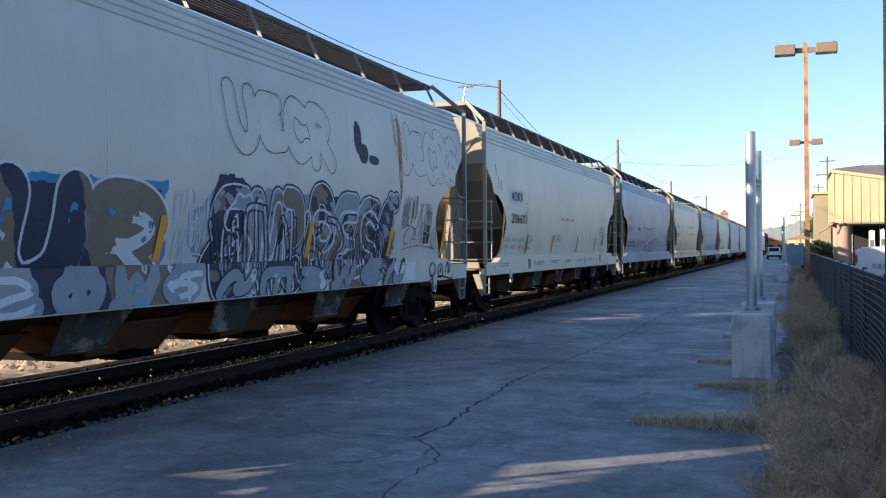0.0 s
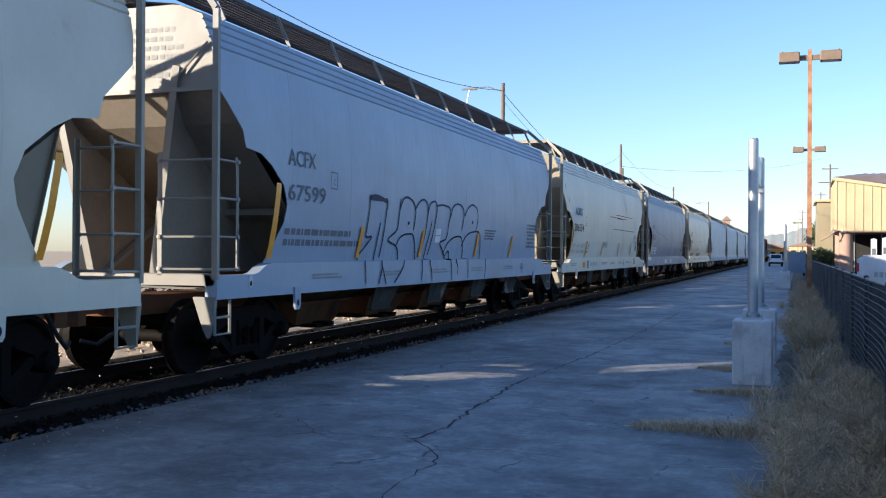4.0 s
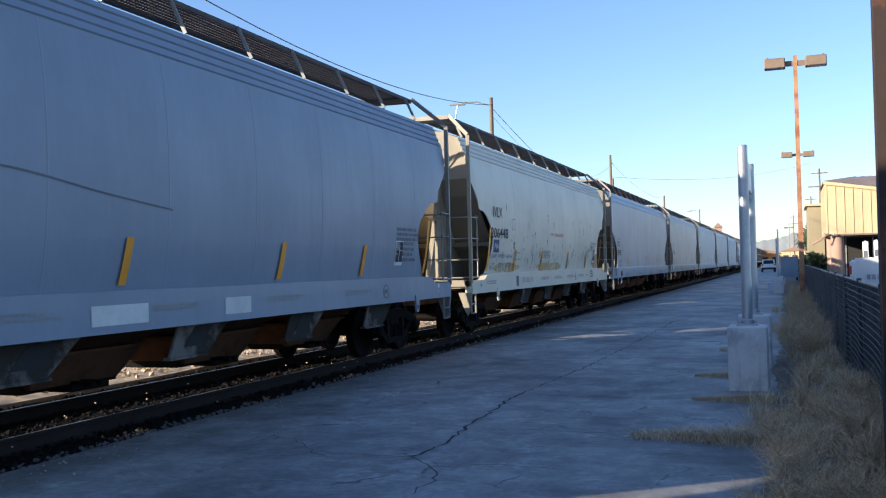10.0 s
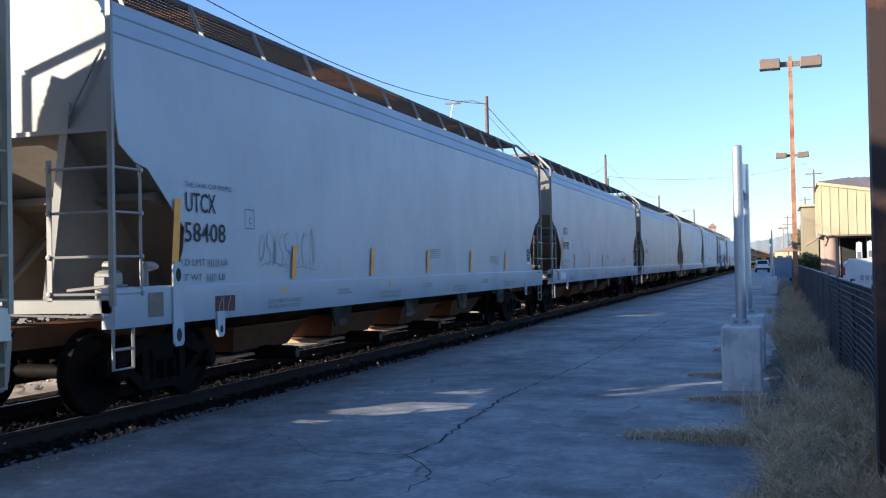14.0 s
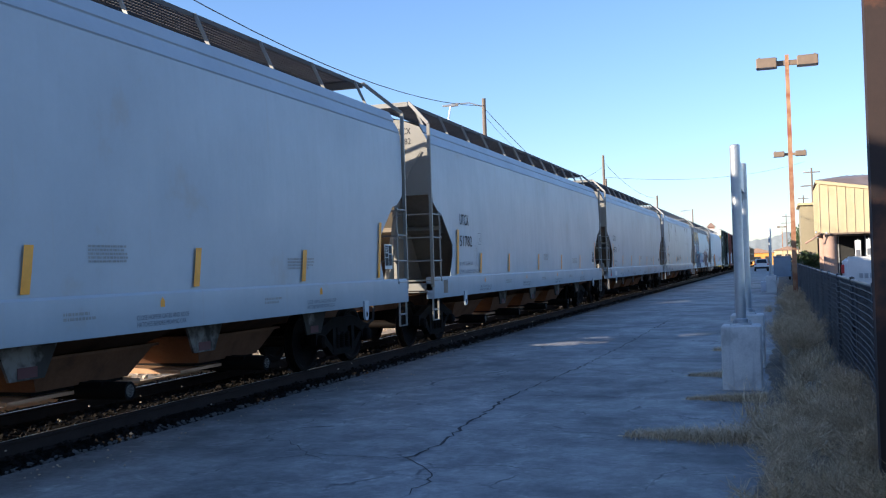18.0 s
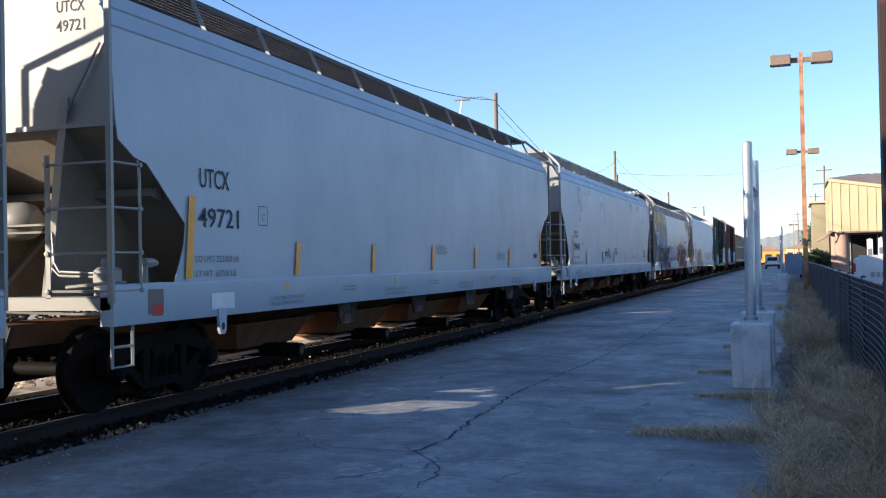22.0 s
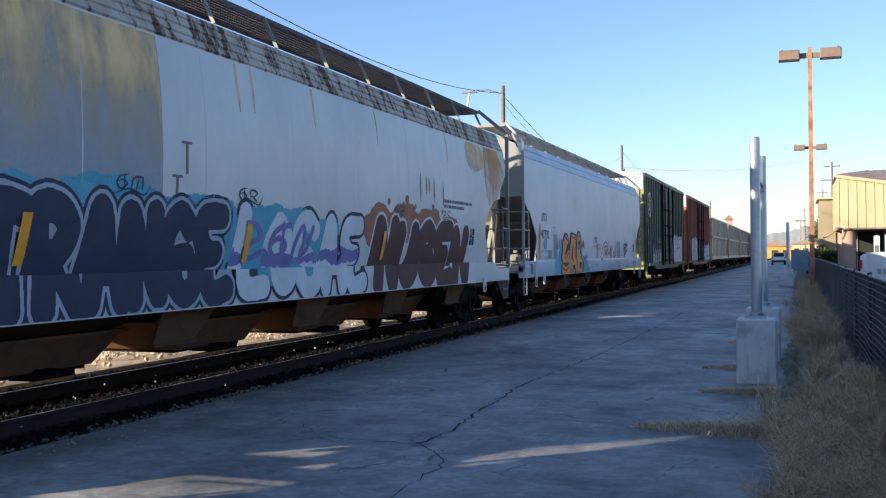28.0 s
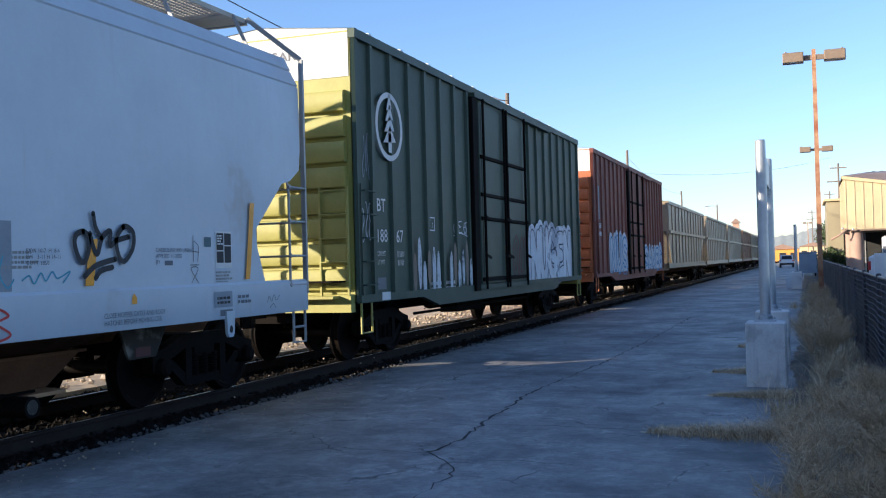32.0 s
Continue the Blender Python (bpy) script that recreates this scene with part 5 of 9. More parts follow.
    if brake_box:
        part("hand_brake", Geo().cham(1.16, 1.40, -h + 0.24, -h + 0.44, 1.27, 1.56, 0.03).cham(1.20, 1.34, -h + 0.20, -h + 0.24, 1.36, 1.50, 0.01).lathe([(0, -0.05), (0.06, -0.04), (0.06, 0.04), (0, 0.05)], 0, 10, (1.28, -h + 0.34, 1.60)), P_END, car, "cream brake valve box at the corner")
        part("valve", Geo().tube([(1.5, -h + 0.66, 1.38), (1.5, -h + 0.66, 1.56), (1.5, -h + 0.86, 1.60)], 0.035, 6).lathe([(0, -0.09), (0.05, -0.08), (0.05, 0.08), (0, 0.09)], 1, 8, (1.5, -h + 0.72, 1.60)), P_END, car)
        part("gear_guard", Geo().tube([(1.56, -h + 0.30, 1.30), (1.58, -h + 0.22, 1.40), (1.5, -h + 0.10, 1.40), (1.0, -h + 0.05, 1.36)], 0.02, 6), P_END, car)
        if lift:
            part("lift_plate", Geo().prism([(-h + 0.98, 0.76), (-h + 1.02, 0.72), (-h + 1.14, 0.72), (-h + 1.18, 0.76), (-h + 1.18, 1.60), (-h + 1.14, 1.64), (-h + 1.02, 1.64), (-h + 0.98, 1.60)], 0, 1.615, 1.632), paint, car, "pale upright lifting plate with two slots")
            for zz in (0.84, 1.50):
                part("plate_slot", Geo().prism([(-h + 1.08 + 0.05 * math.cos(k * 0.5236), zz + 0.075 * math.sin(k * 0.5236)) for k in range(12)], 0, 1.632, 1.634), M_DARK, car)
    for s in (1, -1):
        rw = part("roofwalk", shared(("roofwalk", round(L, 2)), lambda: roofwalk_geo(L), walk_m, 0), walk_m, car, "open grating walkway along the roof", at=Matrix.Diagonal((s, 1, 1, 1)))
        n = max(6, round(L / 1.78))
        for k in range(n + 1):
            y = -h + 0.75 + (L - 1.5) * k / n
            if s == 1:
                part("walkway_post", shared(("walkway_post", s), lambda: Geo().beam((1.22, 0, 4.40), (1.01, 0, 4.85), 0.045, 0.02, up=(0, 1, 0)), end_m), end_m, rw, at=pose(0, y, 0))
            elif k % 2 == 0:
                part("walkway_post", shared(("walkway_post", 1), lambda: Geo().beam((1.22, 0, 4.40), (1.01, 0, 4.85), 0.045, 0.02, up=(0, 1, 0)), end_m), end_m, rw, at=pose(0, y, 0))
    span = L - 2 * 3.05
    bl = span / bays
    for k in range(bays):
        y = -span / 2 + bl * (k + 0.5)
        bay = part("hopper_bay", shared(("hopper_bay", round(bl, 2)), lambda: bay_geo(bl * 0.98), under), under, car, "rusty funnel-shaped discharge bay", at=pose(0, y, 0))
        part("outlet_gate", shared(("outlet_gate", pneumatic), lambda: gate_geo(pneumatic), M_TRUCK), M_TRUCK, bay)
        part("outlet_box", shared(("outlet_box", round(bl, 2)), lambda: outlet_box_geo(bl), M_DRAFT if pneumatic or top_m else M_RUSTY), M_DRAFT, bay, "rusty flared outlet box")
        if pneumatic:
            part("outlet_cap", shared("outlet_cap", lambda: Geo().lathe([(0, 1.25), (0.07, 1.25), (0.09, 1.235), (0.095, 1.18), (0.08, 1.17)], 0, 16, (0, 0, 0.33)), M_CAP), M_CAP, bay, "pale round outlet cap")
            # pan added below the bay for its sunlit lower lip
            part("outlet_pan", shared(("outlet_pan", round(bl, 2)), lambda: Geo().prism([(-0.95, 0.50), (-0.80, 0.40), (0.60, 0.34), (0.60, 0.30), (-0.95, 0.30)], 1, -bl * 0.36, bl * 0.36), M_PAN), M_PAN, bay, "rusty outlet pan, sunlight in its colour")
            gus = part("bay_gusset", shared(("bay_gusset", 0), lambda: Geo().prism([(-0.42, 0.99), (0.42, 0.99), (0.20, 0.62), (-0.26, 0.62)], 0, 1.22, 1.25), M_UNDER), M_UNDER, bay, at=pose(0, bl * 0.5, 0))
            part("placard", shared("placard", lambda: Geo().box(1.252, 1.256, -0.16, 0.10, 0.64, 0.74), M_SPRAYMAROON), M_SPRAYMAROON, gus, "small red placard")
        else:
            gm = M_RUSTY if top_m else M_UNDER
            gus = part("bay_gusset", shared(("bay_gusset", 1, gm.name), lambda: Geo().prism([(-0.40, 1.0), (0.70, 1.0), (0.15, 0.60), (-0.62, 0.60)], 0, 1.30, 1.33).box(1.26, 1.36, -0.64, 0.17, 0.57, 0.60), gm), gm, bay, "sloped gusset between the bays", at=pose(0, bl * 0.5, 0))
            if not top_m:
                part("gusset_slot", shared("gusset_slot", lambda: Geo().prism([(-0.10, 0.93), (0.30, 0.93), (0.0, 0.70), (-0.34, 0.70)], 0, 1.331, 1.336), M_DARK), M_DARK, gus, "dark opening in the gusset")
    WAG[car.name] = (car, wheels, side, h)
    CUTS[car.name] = cut
    return car


# marks on the sides: mapped from (along, up) onto the curved side sheet
def on_side(car, y, z, lift):
    _, _, side, h = WAG[car.name]
    if car.name not in CUTS:
        return (lerp_table(side, z) + lift, y - h, z)
    if z < 1.37:
        return (1.612 + lift, y - h, z if z < 1.345 else 1.39 + lift)
    return (lerp_table(side, z) + lift, y - h, max(z, 1.392 + lift))


def flat_mark(car, name, polys, material, lift=0.004, label=""):
    """Polygons in (metres from the near end, metres above the rail)."""
    g = Geo()
    for p in polys:
        g.add([on_side(car, y, z, lift) for y, z in p], [tuple(range(len(p)))])
    return part(name, g, material, car, label, smooth=0)


def bar_mark(car, name, y0, y1, z0, z1, material, lift=0.004, label="", slant=0.0):
    n = max(1, int((z1 - z0) / 0.08))
    polys = []
    for i in range(n):
        a, b = z0 + (z1 - z0) * i / n, z0 + (z1 - z0) * (i + 1) / n
        sa, sb = slant * (a - z0), slant * (b - z0)
        polys.append([(y0 + sa, a), (y1 + sa, a), (y1 + sb, b), (y0 + sb, b)])
    return flat_mark(car, name, polys, material, lift, label)


def text_mesh(body, size, width):
    cu = bpy.data.curves.new("text", "FONT")
    cu.body, cu.size, cu.resolution_u = body, size * 1.42, 2
    cu.offset = size * 0.008 if size > 0.1 else 0.0
    ob = bpy.data.objects.new("text", cu)
    scene.collection.objects.link(ob)
    me = bpy.data.meshes.new_from_object(ob.evaluated_get(bpy.context.evaluated_depsgraph_get()))
    bpy.data.objects.remove(ob)
    bpy.data.curves.remove(cu)
    co = np.array([v.co[:2] for v in me.vertices])
    if width:
        co[:, 0] *= width / max(1e-6, co[:, 0].max())
    faces = [tuple(p.vertices) for p in me.polygons]
    bpy.data.meshes.remove(me)
    return co, faces


def lettering(car, body, y, z, size, material, width=None, lift=0.011, name="lettering"):
    co, faces = text_mesh(body, size, width)
    g = Geo().add([on_side(car, y + a, z + b, lift) for a, b in co], faces)
    return part(name, g, material, car, smooth=0)


def fine_print(car, y, z, w, lines, size, material, seed):
    """Rows of small print too small to read, as broken bars."""
    r = random.Random(seed)
    polys = []
    for i in range(lines):
        x = 0.0
        zz = z - i * size * 1.7
        end = w * r.uniform(0.75, 1.0)
        while x < end:
            ww = size * r.uniform(0.5, 2.6)
            polys.append([(y + x, zz), (y + x + ww, zz), (y + x + ww, zz + size), (y + x, zz + size)])
            x += ww + size * 0.45
    return flat_mark(car, "fine_print", polys, material, 0.005)


def smooth_line(pts, k=6):
    out = []
    n = len(pts)
    for i in range(n - 1):
        p0, p1, p2, p3 = pts[max(i - 1, 0)], pts[i], pts[i + 1], pts[min(i + 2, n - 1)]
        for j in range(k):
            t = j / k
            out.append(tuple(0.5 * (2 * b + (c - a) * t + (2 * a - 5 * b + 4 * c - d) * t * t + (3 * b - a - 3 * c + d) * t ** 3) for a, b, c, d in zip(p0, p1, p2, p3)))
    out.append(pts[-1])
    return out


def stroke_polys(line, w, taper=False):
    polys = []
    m = len(line)
    L, R = [], []
    for i, (x, y) in enumerate(line):
        a, b = line[max(i - 1, 0)], line[min(i + 1, m - 1)]
        dx, dy = b[0] - a[0], b[1] - a[1]
        n = math.hypot(dx, dy) or 1
        ww = w / 2 * (math.sin(math.pi * (0.12 + 0.76 * i / max(1, m - 1))) if taper else 1)
        L.append((x - dy / n * ww, y + dx / n * ww))
        R.append((x + dy / n * ww, y - dx / n * ww))
    for i in range(m - 1):
        polys.append([R[i], R[i + 1], L[i + 1], L[i]])
    if not taper:
        for c in (line[0], line[-1]):
            polys.append([(c[0] + w / 2 * math.cos(t * math.pi / 4), c[1] + w / 2 * math.sin(t * math.pi / 4)) for t in range(8)])
    return polys


def raster_mark(car, name, y0, y1, z0, z1, inside, material, lift=0.004, label="", dz=0.014, dy=0.007):
    """A painted shape as thin level strips that follow the side; inside(y, z) tells what is painted."""
    z0, z1 = max(z0, 0.985), min(z1, 3.9)
    ys = np.arange(y0, y1, dy)
    zs = np.arange(z0, z1, dz)
    yy, zz = np.meshgrid(ys, zs)
    hit = inside(yy, zz)
    cut = CUTS.get(car.name)
    if cut:
        edge = np.interp(zz, [q for _, q in reversed(cut)], [c for c, _ in reversed(cut)])
        edge = np.where(zz < 1.37, 0.0, edge) + 0.02
        hit &= (yy > edge) & (yy < 2 * WAG[car.name][3] - edge)
    g = Geo()
    runs = []
    for j in range(len(zs)):
        edges = np.flatnonzero(np.diff(np.concatenate(([0], hit[j].astype(int), [0]))))
        runs.append(list(zip(edges[::2], edges[1::2])))

    def strip(lo, hi, za, zb):
        g.add([on_side(car, ys[0] + q * dy, z, lift) for q, z in ((lo[0], za), (lo[1], za), (hi[1], zb), (hi[0], zb))], [(0, 1, 2, 3)])

    for j in range(len(zs) - 1):
        low, high, mid = runs[j], runs[j + 1], zs[j] + dz / 2
        up = [[q for q in high if q[0] < r[1] and r[0] < q[1]] for r in low]
        down = [[r for r in low if q[0] < r[1] and r[0] < q[1]] for q in high]
        met = set()
        for r, m in zip(low, up):
            if len(m) == 1 and len(down[high.index(m[0])]) == 1:
                strip(r, m[0], zs[j], zs[j] + dz)
                met.add(m[0])
            else:
                strip(r, r, zs[j], mid)
        for q in high:
            if q not in met:
                strip(q, q, mid, zs[j] + dz)
    me = bpy.data.meshes.new(name)
    me.from_pydata(g.v, [], g.f)
    me.materials.append(material)
    ob = part(name, me, material, car, label)
    return ob


def near_lines(lines, w):
    """Test for points within w / 2 of any of the lines."""
    def inside(yy, zz):
        best = np.full(yy.shape, 9.0)
        for ln in lines:
            for (xa, za), (xb, zb) in zip(ln, ln[1:]):
                dx, dz = xb - xa, zb - za
                q = dx * dx + dz * dz + 1e-9
                sel = (yy > min(xa, xb) - w) & (yy < max(xa, xb) + w)
                if not sel.any():
                    continue
                t = np.clip(((yy[sel] - xa) * dx + (zz[sel] - za) * dz) / q, 0, 1)
                best[sel] = np.minimum(best[sel], (yy[sel] - xa - t * dx) ** 2 + (zz[sel] - za - t * dz) ** 2)
        return best < (w / 2) ** 2
    return inside


def ragged(y, z, seed, k=1.0):
    """Cheap wavy noise, about -1 to 1."""
    out = 0
    for i in range(6):
        f = k * 1.9 ** i
        a, b = math.sin(seed * 1.7 + i * 2.3), math.cos(seed * 0.9 + i * 1.1)
        out = out + np.sin(f * (y * (1 + 0.3 * a) + z * b * 1.3) + seed + i) * np.cos(f * (z * (1.2 + 0.3 * b) - y * a * 0.7) + 2 * seed) / 1.5 ** i
    return out / 2.2


def stain(car, cy, cz, ry, rz, material, seed, lift=0.003, label="", rag=0.55, k=2.0, name="stain"):
    def inside(yy, zz):
        return ((yy - cy) / ry) ** 2 + ((zz - cz) / rz) ** 2 + rag * ragged(yy, zz, seed, k) < 0.75
    return raster_mark(car, name, cy - ry * 1.3, cy + ry * 1.3, cz - rz * 1.3, cz + rz * 1.3, inside, material, lift, label, 0.02, 0.01)
# ---- cars of the train, front to back as they pass: near end and far end along the track at the start ----
def paint(name, col, dirt=(0.36, 0.31, 0.25), streak_at=(0.60, 0.85), spot_at=(0.62, 0.82), rough=0.46):
    return surface(name, col, rough, spot=dirt, spot_at=spot_at, scale=0.7, grain=16, vary=0.05, bump=0.03, mottle=0.88, wave=0.5, streak=tuple(0.6 * c + 0.4 * d for c, d in zip(col, dirt)), streak_at=streak_at)


M_GRATEPALE = surface("pale open grating", (0.50, 0.46, 0.38), 0.7, 0.0, spot=(0.36, 0.32, 0.26), vary=0.2, bump=0)
P_GREYBEIGE = paint("grey-beige car paint", (0.68, 0.635, 0.51))
P_BLUEGREY = paint("light blue-grey car paint", (0.32, 0.38, 0.47))
P_SLATE = paint("slate blue-grey car paint", (0.235, 0.28, 0.355))
P_LIGHT = paint("light warm grey car paint", (0.58, 0.56, 0.51))
P_WHITE = paint("off-white car paint", (0.39, 0.43, 0.475))
P_FRESH = paint("fresh pale car paint", (0.52, 0.57, 0.63))
P_CLEAN = paint("clean pale car paint", (0.42, 0.465, 0.52))
P_RUSTED = paint("rust-stained car paint", (0.60, 0.605, 0.60), (0.36, 0.27, 0.17), (0.60, 0.85), (0.66, 0.80))


def rust_run_paint(name):
    """Pale paint eaten by upright runs of dark rust."""
    m, n, l, b = nodes_of(name)
    tc = n.new("ShaderNodeTexCoord").outputs["Object"]
    base = mixed(n, l, ramp(n, l, noise_node(n, l, tc, 2.5, 6), 0.4, 0.7), (0.50, 0.47, 0.41), (0.36, 0.30, 0.23))
    runs = ramp(n, l, noise_node(n, l, tc, 1.0, 7, 0.66, (1.0, 5.5, 1.6)), 0.50, 0.575)
    dark = mixed(n, l, noise_node(n, l, tc, 20, 4), (0.035, 0.017, 0.010), (0.15, 0.062, 0.026))
    l.new(mixed(n, l, runs, base, dark), b.inputs["Base Color"])
    b.inputs["Roughness"].default_value = 0.75
    return m


P_RUSTTOP = rust_run_paint("rust-eaten roof edge paint")
# end paints are darkened copies of the car paint, to offset direct sun
P_END = paint("cream end paint toned down for sun", (0.25, 0.24, 0.215), (0.21, 0.175, 0.13))
P_WHITEEND = paint("pale end paint toned down for sun", (0.32, 0.33, 0.33), (0.22, 0.20, 0.17))
P_BEIGEEND = paint("beige end paint toned down for sun", (0.34, 0.305, 0.235), (0.24, 0.18, 0.12))
# brown dirt, plus the shade of the recessed car end mixed into the colour
P_SLOPE = surface("dirty slope sheet with shade in its colour", (0.25, 0.215, 0.17), 0.85, spot=(0.16, 0.13, 0.10), scale=1.0, grain=14, vary=0.2)
P_GREEN = surface("dark green car paint", (0.028, 0.056, 0.036), 0.58, spot=(0.05, 0.072, 0.05), scale=0.8, grain=16, vary=0.15, bump=0.03, streak=(0.05, 0.06, 0.05), streak_at=(0.62, 0.85))
P_LIME = surface("yellow-green end paint", (0.36, 0.34, 0.085), 0.55, spot=(0.44, 0.39, 0.12), scale=0.8, grain=16, vary=0.12)
P_BROWN = surface("red-brown car paint", (0.19, 0.052, 0.032), 0.65, spot=(0.09, 0.038, 0.028), scale=0.8, grain=16, vary=0.15, bump=0.03)
P_BRICK = surface("orange-red end paint", (0.45, 0.14, 0.05), 0.6, scale=0.8, grain=16, vary=0.12)
P_OLD = paint("weathered grey car paint", (0.30, 0.25, 0.18), (0.22, 0.15, 0.09))
P_OLDRUST = paint("rusted brown car paint", (0.24, 0.13, 0.08), (0.14, 0.08, 0.05))

GAPS = [-34.9, -16.6, 1.75, 20.05, 38.4, 56.55, 74.3, 92.7, 110.75, 130.95, 150.5, 170.95, 191.3, 212.25, 232.4, 253.1, 270.9, 289.75, 310.0, 330.5, 352.0, 371.0, 391.0, 411.0]
CARS = []


def place(i, car):
    """Car i stands between two couplings."""
    CARS.append((car, (GAPS[i] + GAPS[i + 1]) / 2))
    return car


def length(i):
    return GAPS[i + 1] - GAPS[i] - 1.42


def roundcar(i, p, label, seams=9, walk_m=None, **k):
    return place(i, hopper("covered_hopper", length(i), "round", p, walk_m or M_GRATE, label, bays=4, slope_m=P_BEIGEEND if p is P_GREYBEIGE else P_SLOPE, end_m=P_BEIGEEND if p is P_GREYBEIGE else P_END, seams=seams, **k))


def flatcar(i, p, label, walk_m=None, **k):
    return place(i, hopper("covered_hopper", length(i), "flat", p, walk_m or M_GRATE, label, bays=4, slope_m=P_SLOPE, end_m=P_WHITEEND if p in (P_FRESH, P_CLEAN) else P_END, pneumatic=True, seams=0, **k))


c_lead0 = roundcar(0, P_GREYBEIGE, "grey-beige round-sided covered hopper car at the head of the train")
c_lead1 = roundcar(1, P_GREYBEIGE, "grey-beige round-sided covered hopper car ahead of the graffitied one")
c_graf = roundcar(2, P_LIGHT, "grey covered hopper car with large blue and brown graffiti")
c_603 = roundcar(3, P_GREYBEIGE, "grey-beige round-sided covered hopper car with a white lettered patch")
c_599 = roundcar(4, P_BLUEGREY, "blue-grey round-sided covered hopper car with outlined graffiti")
c_554 = roundcar(5, P_GREYBEIGE, "grey-beige round-sided covered hopper car with rusty scrape lines")
c_525 = roundcar(6, P_SLATE, "blue-grey round-sided covered hopper car with a long dent")
c_448 = roundcar(7, P_GREYBEIGE, "grey-beige covered hopper car with dark drip stains")
c_408 = flatcar(8, P_WHITE, "off-white flat-sided covered hopper car with rusted roof walkway", walk_m=M_GRATERUST, brake_box=True)
c_783 = flatcar(9, P_WHITE, "off-white flat-sided covered hopper car", tank=True)
c_782 = flatcar(10, P_WHITE, "off-white flat-sided covered hopper car with dirt along the roof edge")
c_721 = flatcar(11, P_WHITE, "off-white flat-sided covered hopper car with an air tank at its end", tank=True, brake_box=True, lift=False)
c_642 = flatcar(12, P_CLEAN, "off-white flat-sided covered hopper car with a small black tag", cut=SMOOTH_CUT, walk_m=M_GRATEPALE, tank=True, brake_box=True)
c_aex = roundcar(13, P_RUSTED, top_m=P_RUSTTOP, label= "grey rust-blotched covered hopper car with a row of graffiti letters")
c_732 = flatcar(14, P_FRESH, "off-white covered hopper car with orange graffiti", walk_m=M_GRATEPALE, brake_box=True)


def boxcar(i, side_m, end_m, label, door_at, ribs, tall=5.15):
    L = GAPS[i + 1] - GAPS[i] - 2.0
    L = 15.75 if i == 15 else L - 0.5
    car = thing("boxcar", label, "freight car", "cars of the freight train")
    h = L / 2
    wheels = []
    for s in (1, -1):
        wall = part("side_wall", Geo().box(min(s * 1.50, s * 1.53), max(s * 1.50, s * 1.53), -h, h, 0.98, tall - 0.12), side_m, car)
        for y in [-h + 0.05, h - 0.05] + [-h + 0.62 + 0.79 * k for k in range(int((L - 0.9) / 0.79) + 1)]:
            if s == 1 and door_at[0] - 0.55 < y + h < door_at[1] + 0.1:
                continue
            part("side_post", shared(("side_post", tall), lambda: Geo().prism([(1.53, -0.075), (1.585, -0.05), (1.585, 0.05), (1.53, 0.075)], 2, 0.98, tall - 0.14), side_m), side_m, wall, at=pose(0, y, 0) @ Matrix.Diagonal((s, 1, 1, 1)))
        part("top_chord", Geo().box(min(s * 1.48, s * 1.60), max(s * 1.48, s * 1.60), -h - 0.02, h + 0.02, tall - 0.14, tall), side_m, car)
        part("side_sill", Geo().prism([(-h, 0.98), (-h + 2.6, 0.98), (-h + 3.4, 0.80), (h - 3.4, 0.80), (h - 2.6, 0.98), (h, 0.98), (h, 1.10), (-h, 1.10)], 0, *sorted((s * 1.50, s * 1.60))), side_m, car)
    part("roof", Geo().grid([[(x, -h - 0.02, z), (x, h + 0.02, z)] for x, z in ((-1.58, tall), (0, tall + 0.16), (1.58, tall))]), M_STEEL, car, "ribbed metal roof")
    for k in range(12):
        y = -h + L * (k + 0.5) / 12
        part("roof_rib", shared(("roof_rib", tall), lambda: Geo().prism([(-1.56, tall + 0.005), (0, tall + 0.165), (1.56, tall + 0.005), (1.56, tall + 0.05), (0, tall + 0.21), (-1.56, tall + 0.05)], 1, -0.06, 0.06), M_STEEL), M_STEEL, car, at=pose(0, y, 0))
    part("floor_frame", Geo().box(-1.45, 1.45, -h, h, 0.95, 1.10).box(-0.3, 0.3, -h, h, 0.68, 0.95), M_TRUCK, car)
    # sliding door, two leaves with rods
    y0, y1 = door_at
    for a, b in ((y0, (y0 + y1) / 2 - 0.01), ((y0 + y1) / 2 + 0.01, y1)):
        leaf = part("door", Geo().cham(1.56, 1.62, a - h, b - h, 1.12, tall - 0.22, 0.012), side_m, car, "sliding door leaf")
        for z, top in ((1.26, 2.43), (2.51, 2.93), (3.01, 3.71), (3.80, tall - 0.30)):
            part("door_panel", Geo().cham(1.62, 1.635, a - h + 0.12, b - h - 0.12, z, top, 0.01), side_m, leaf)
        for z in (1.20, 2.47, 2.97, 3.755):
            part("door_rail", Geo().prism([(1.62, z - 0.045), (1.665, z - 0.03), (1.665, z + 0.03), (1.62, z + 0.045)], 1, a - h + 0.02, b - h - 0.02), M_TRUCK, leaf, "dark steel cross rail")
        for yy in (a + 0.09, b - 0.09):
            part("lock_rod", Geo().tube([(1.69, yy - h, 1.0), (1.69, yy - h, tall - 0.2)], 0.032, 6), M_TRUCK, leaf)
            for zz in (1.7, 2.5):
                part("rod_handle", Geo().beam((1.71, yy - h, zz), (1.71, yy - h + 0.28, zz - 0.05), 0.03, 0.05), M_TRUCK, leaf)
    part("door_post", Geo().cham(1.53, 1.66, y0 - h - 0.50, y0 - h - 0.20, 0.98, tall - 0.22, 0.015), M_TRUCK, car, "dark door frame post")
    part("door_track", Geo().box(1.53, 1.68, y0 - h - 0.4, y1 - h + 2.6, tall - 0.22, tall - 0.13), side_m, car)
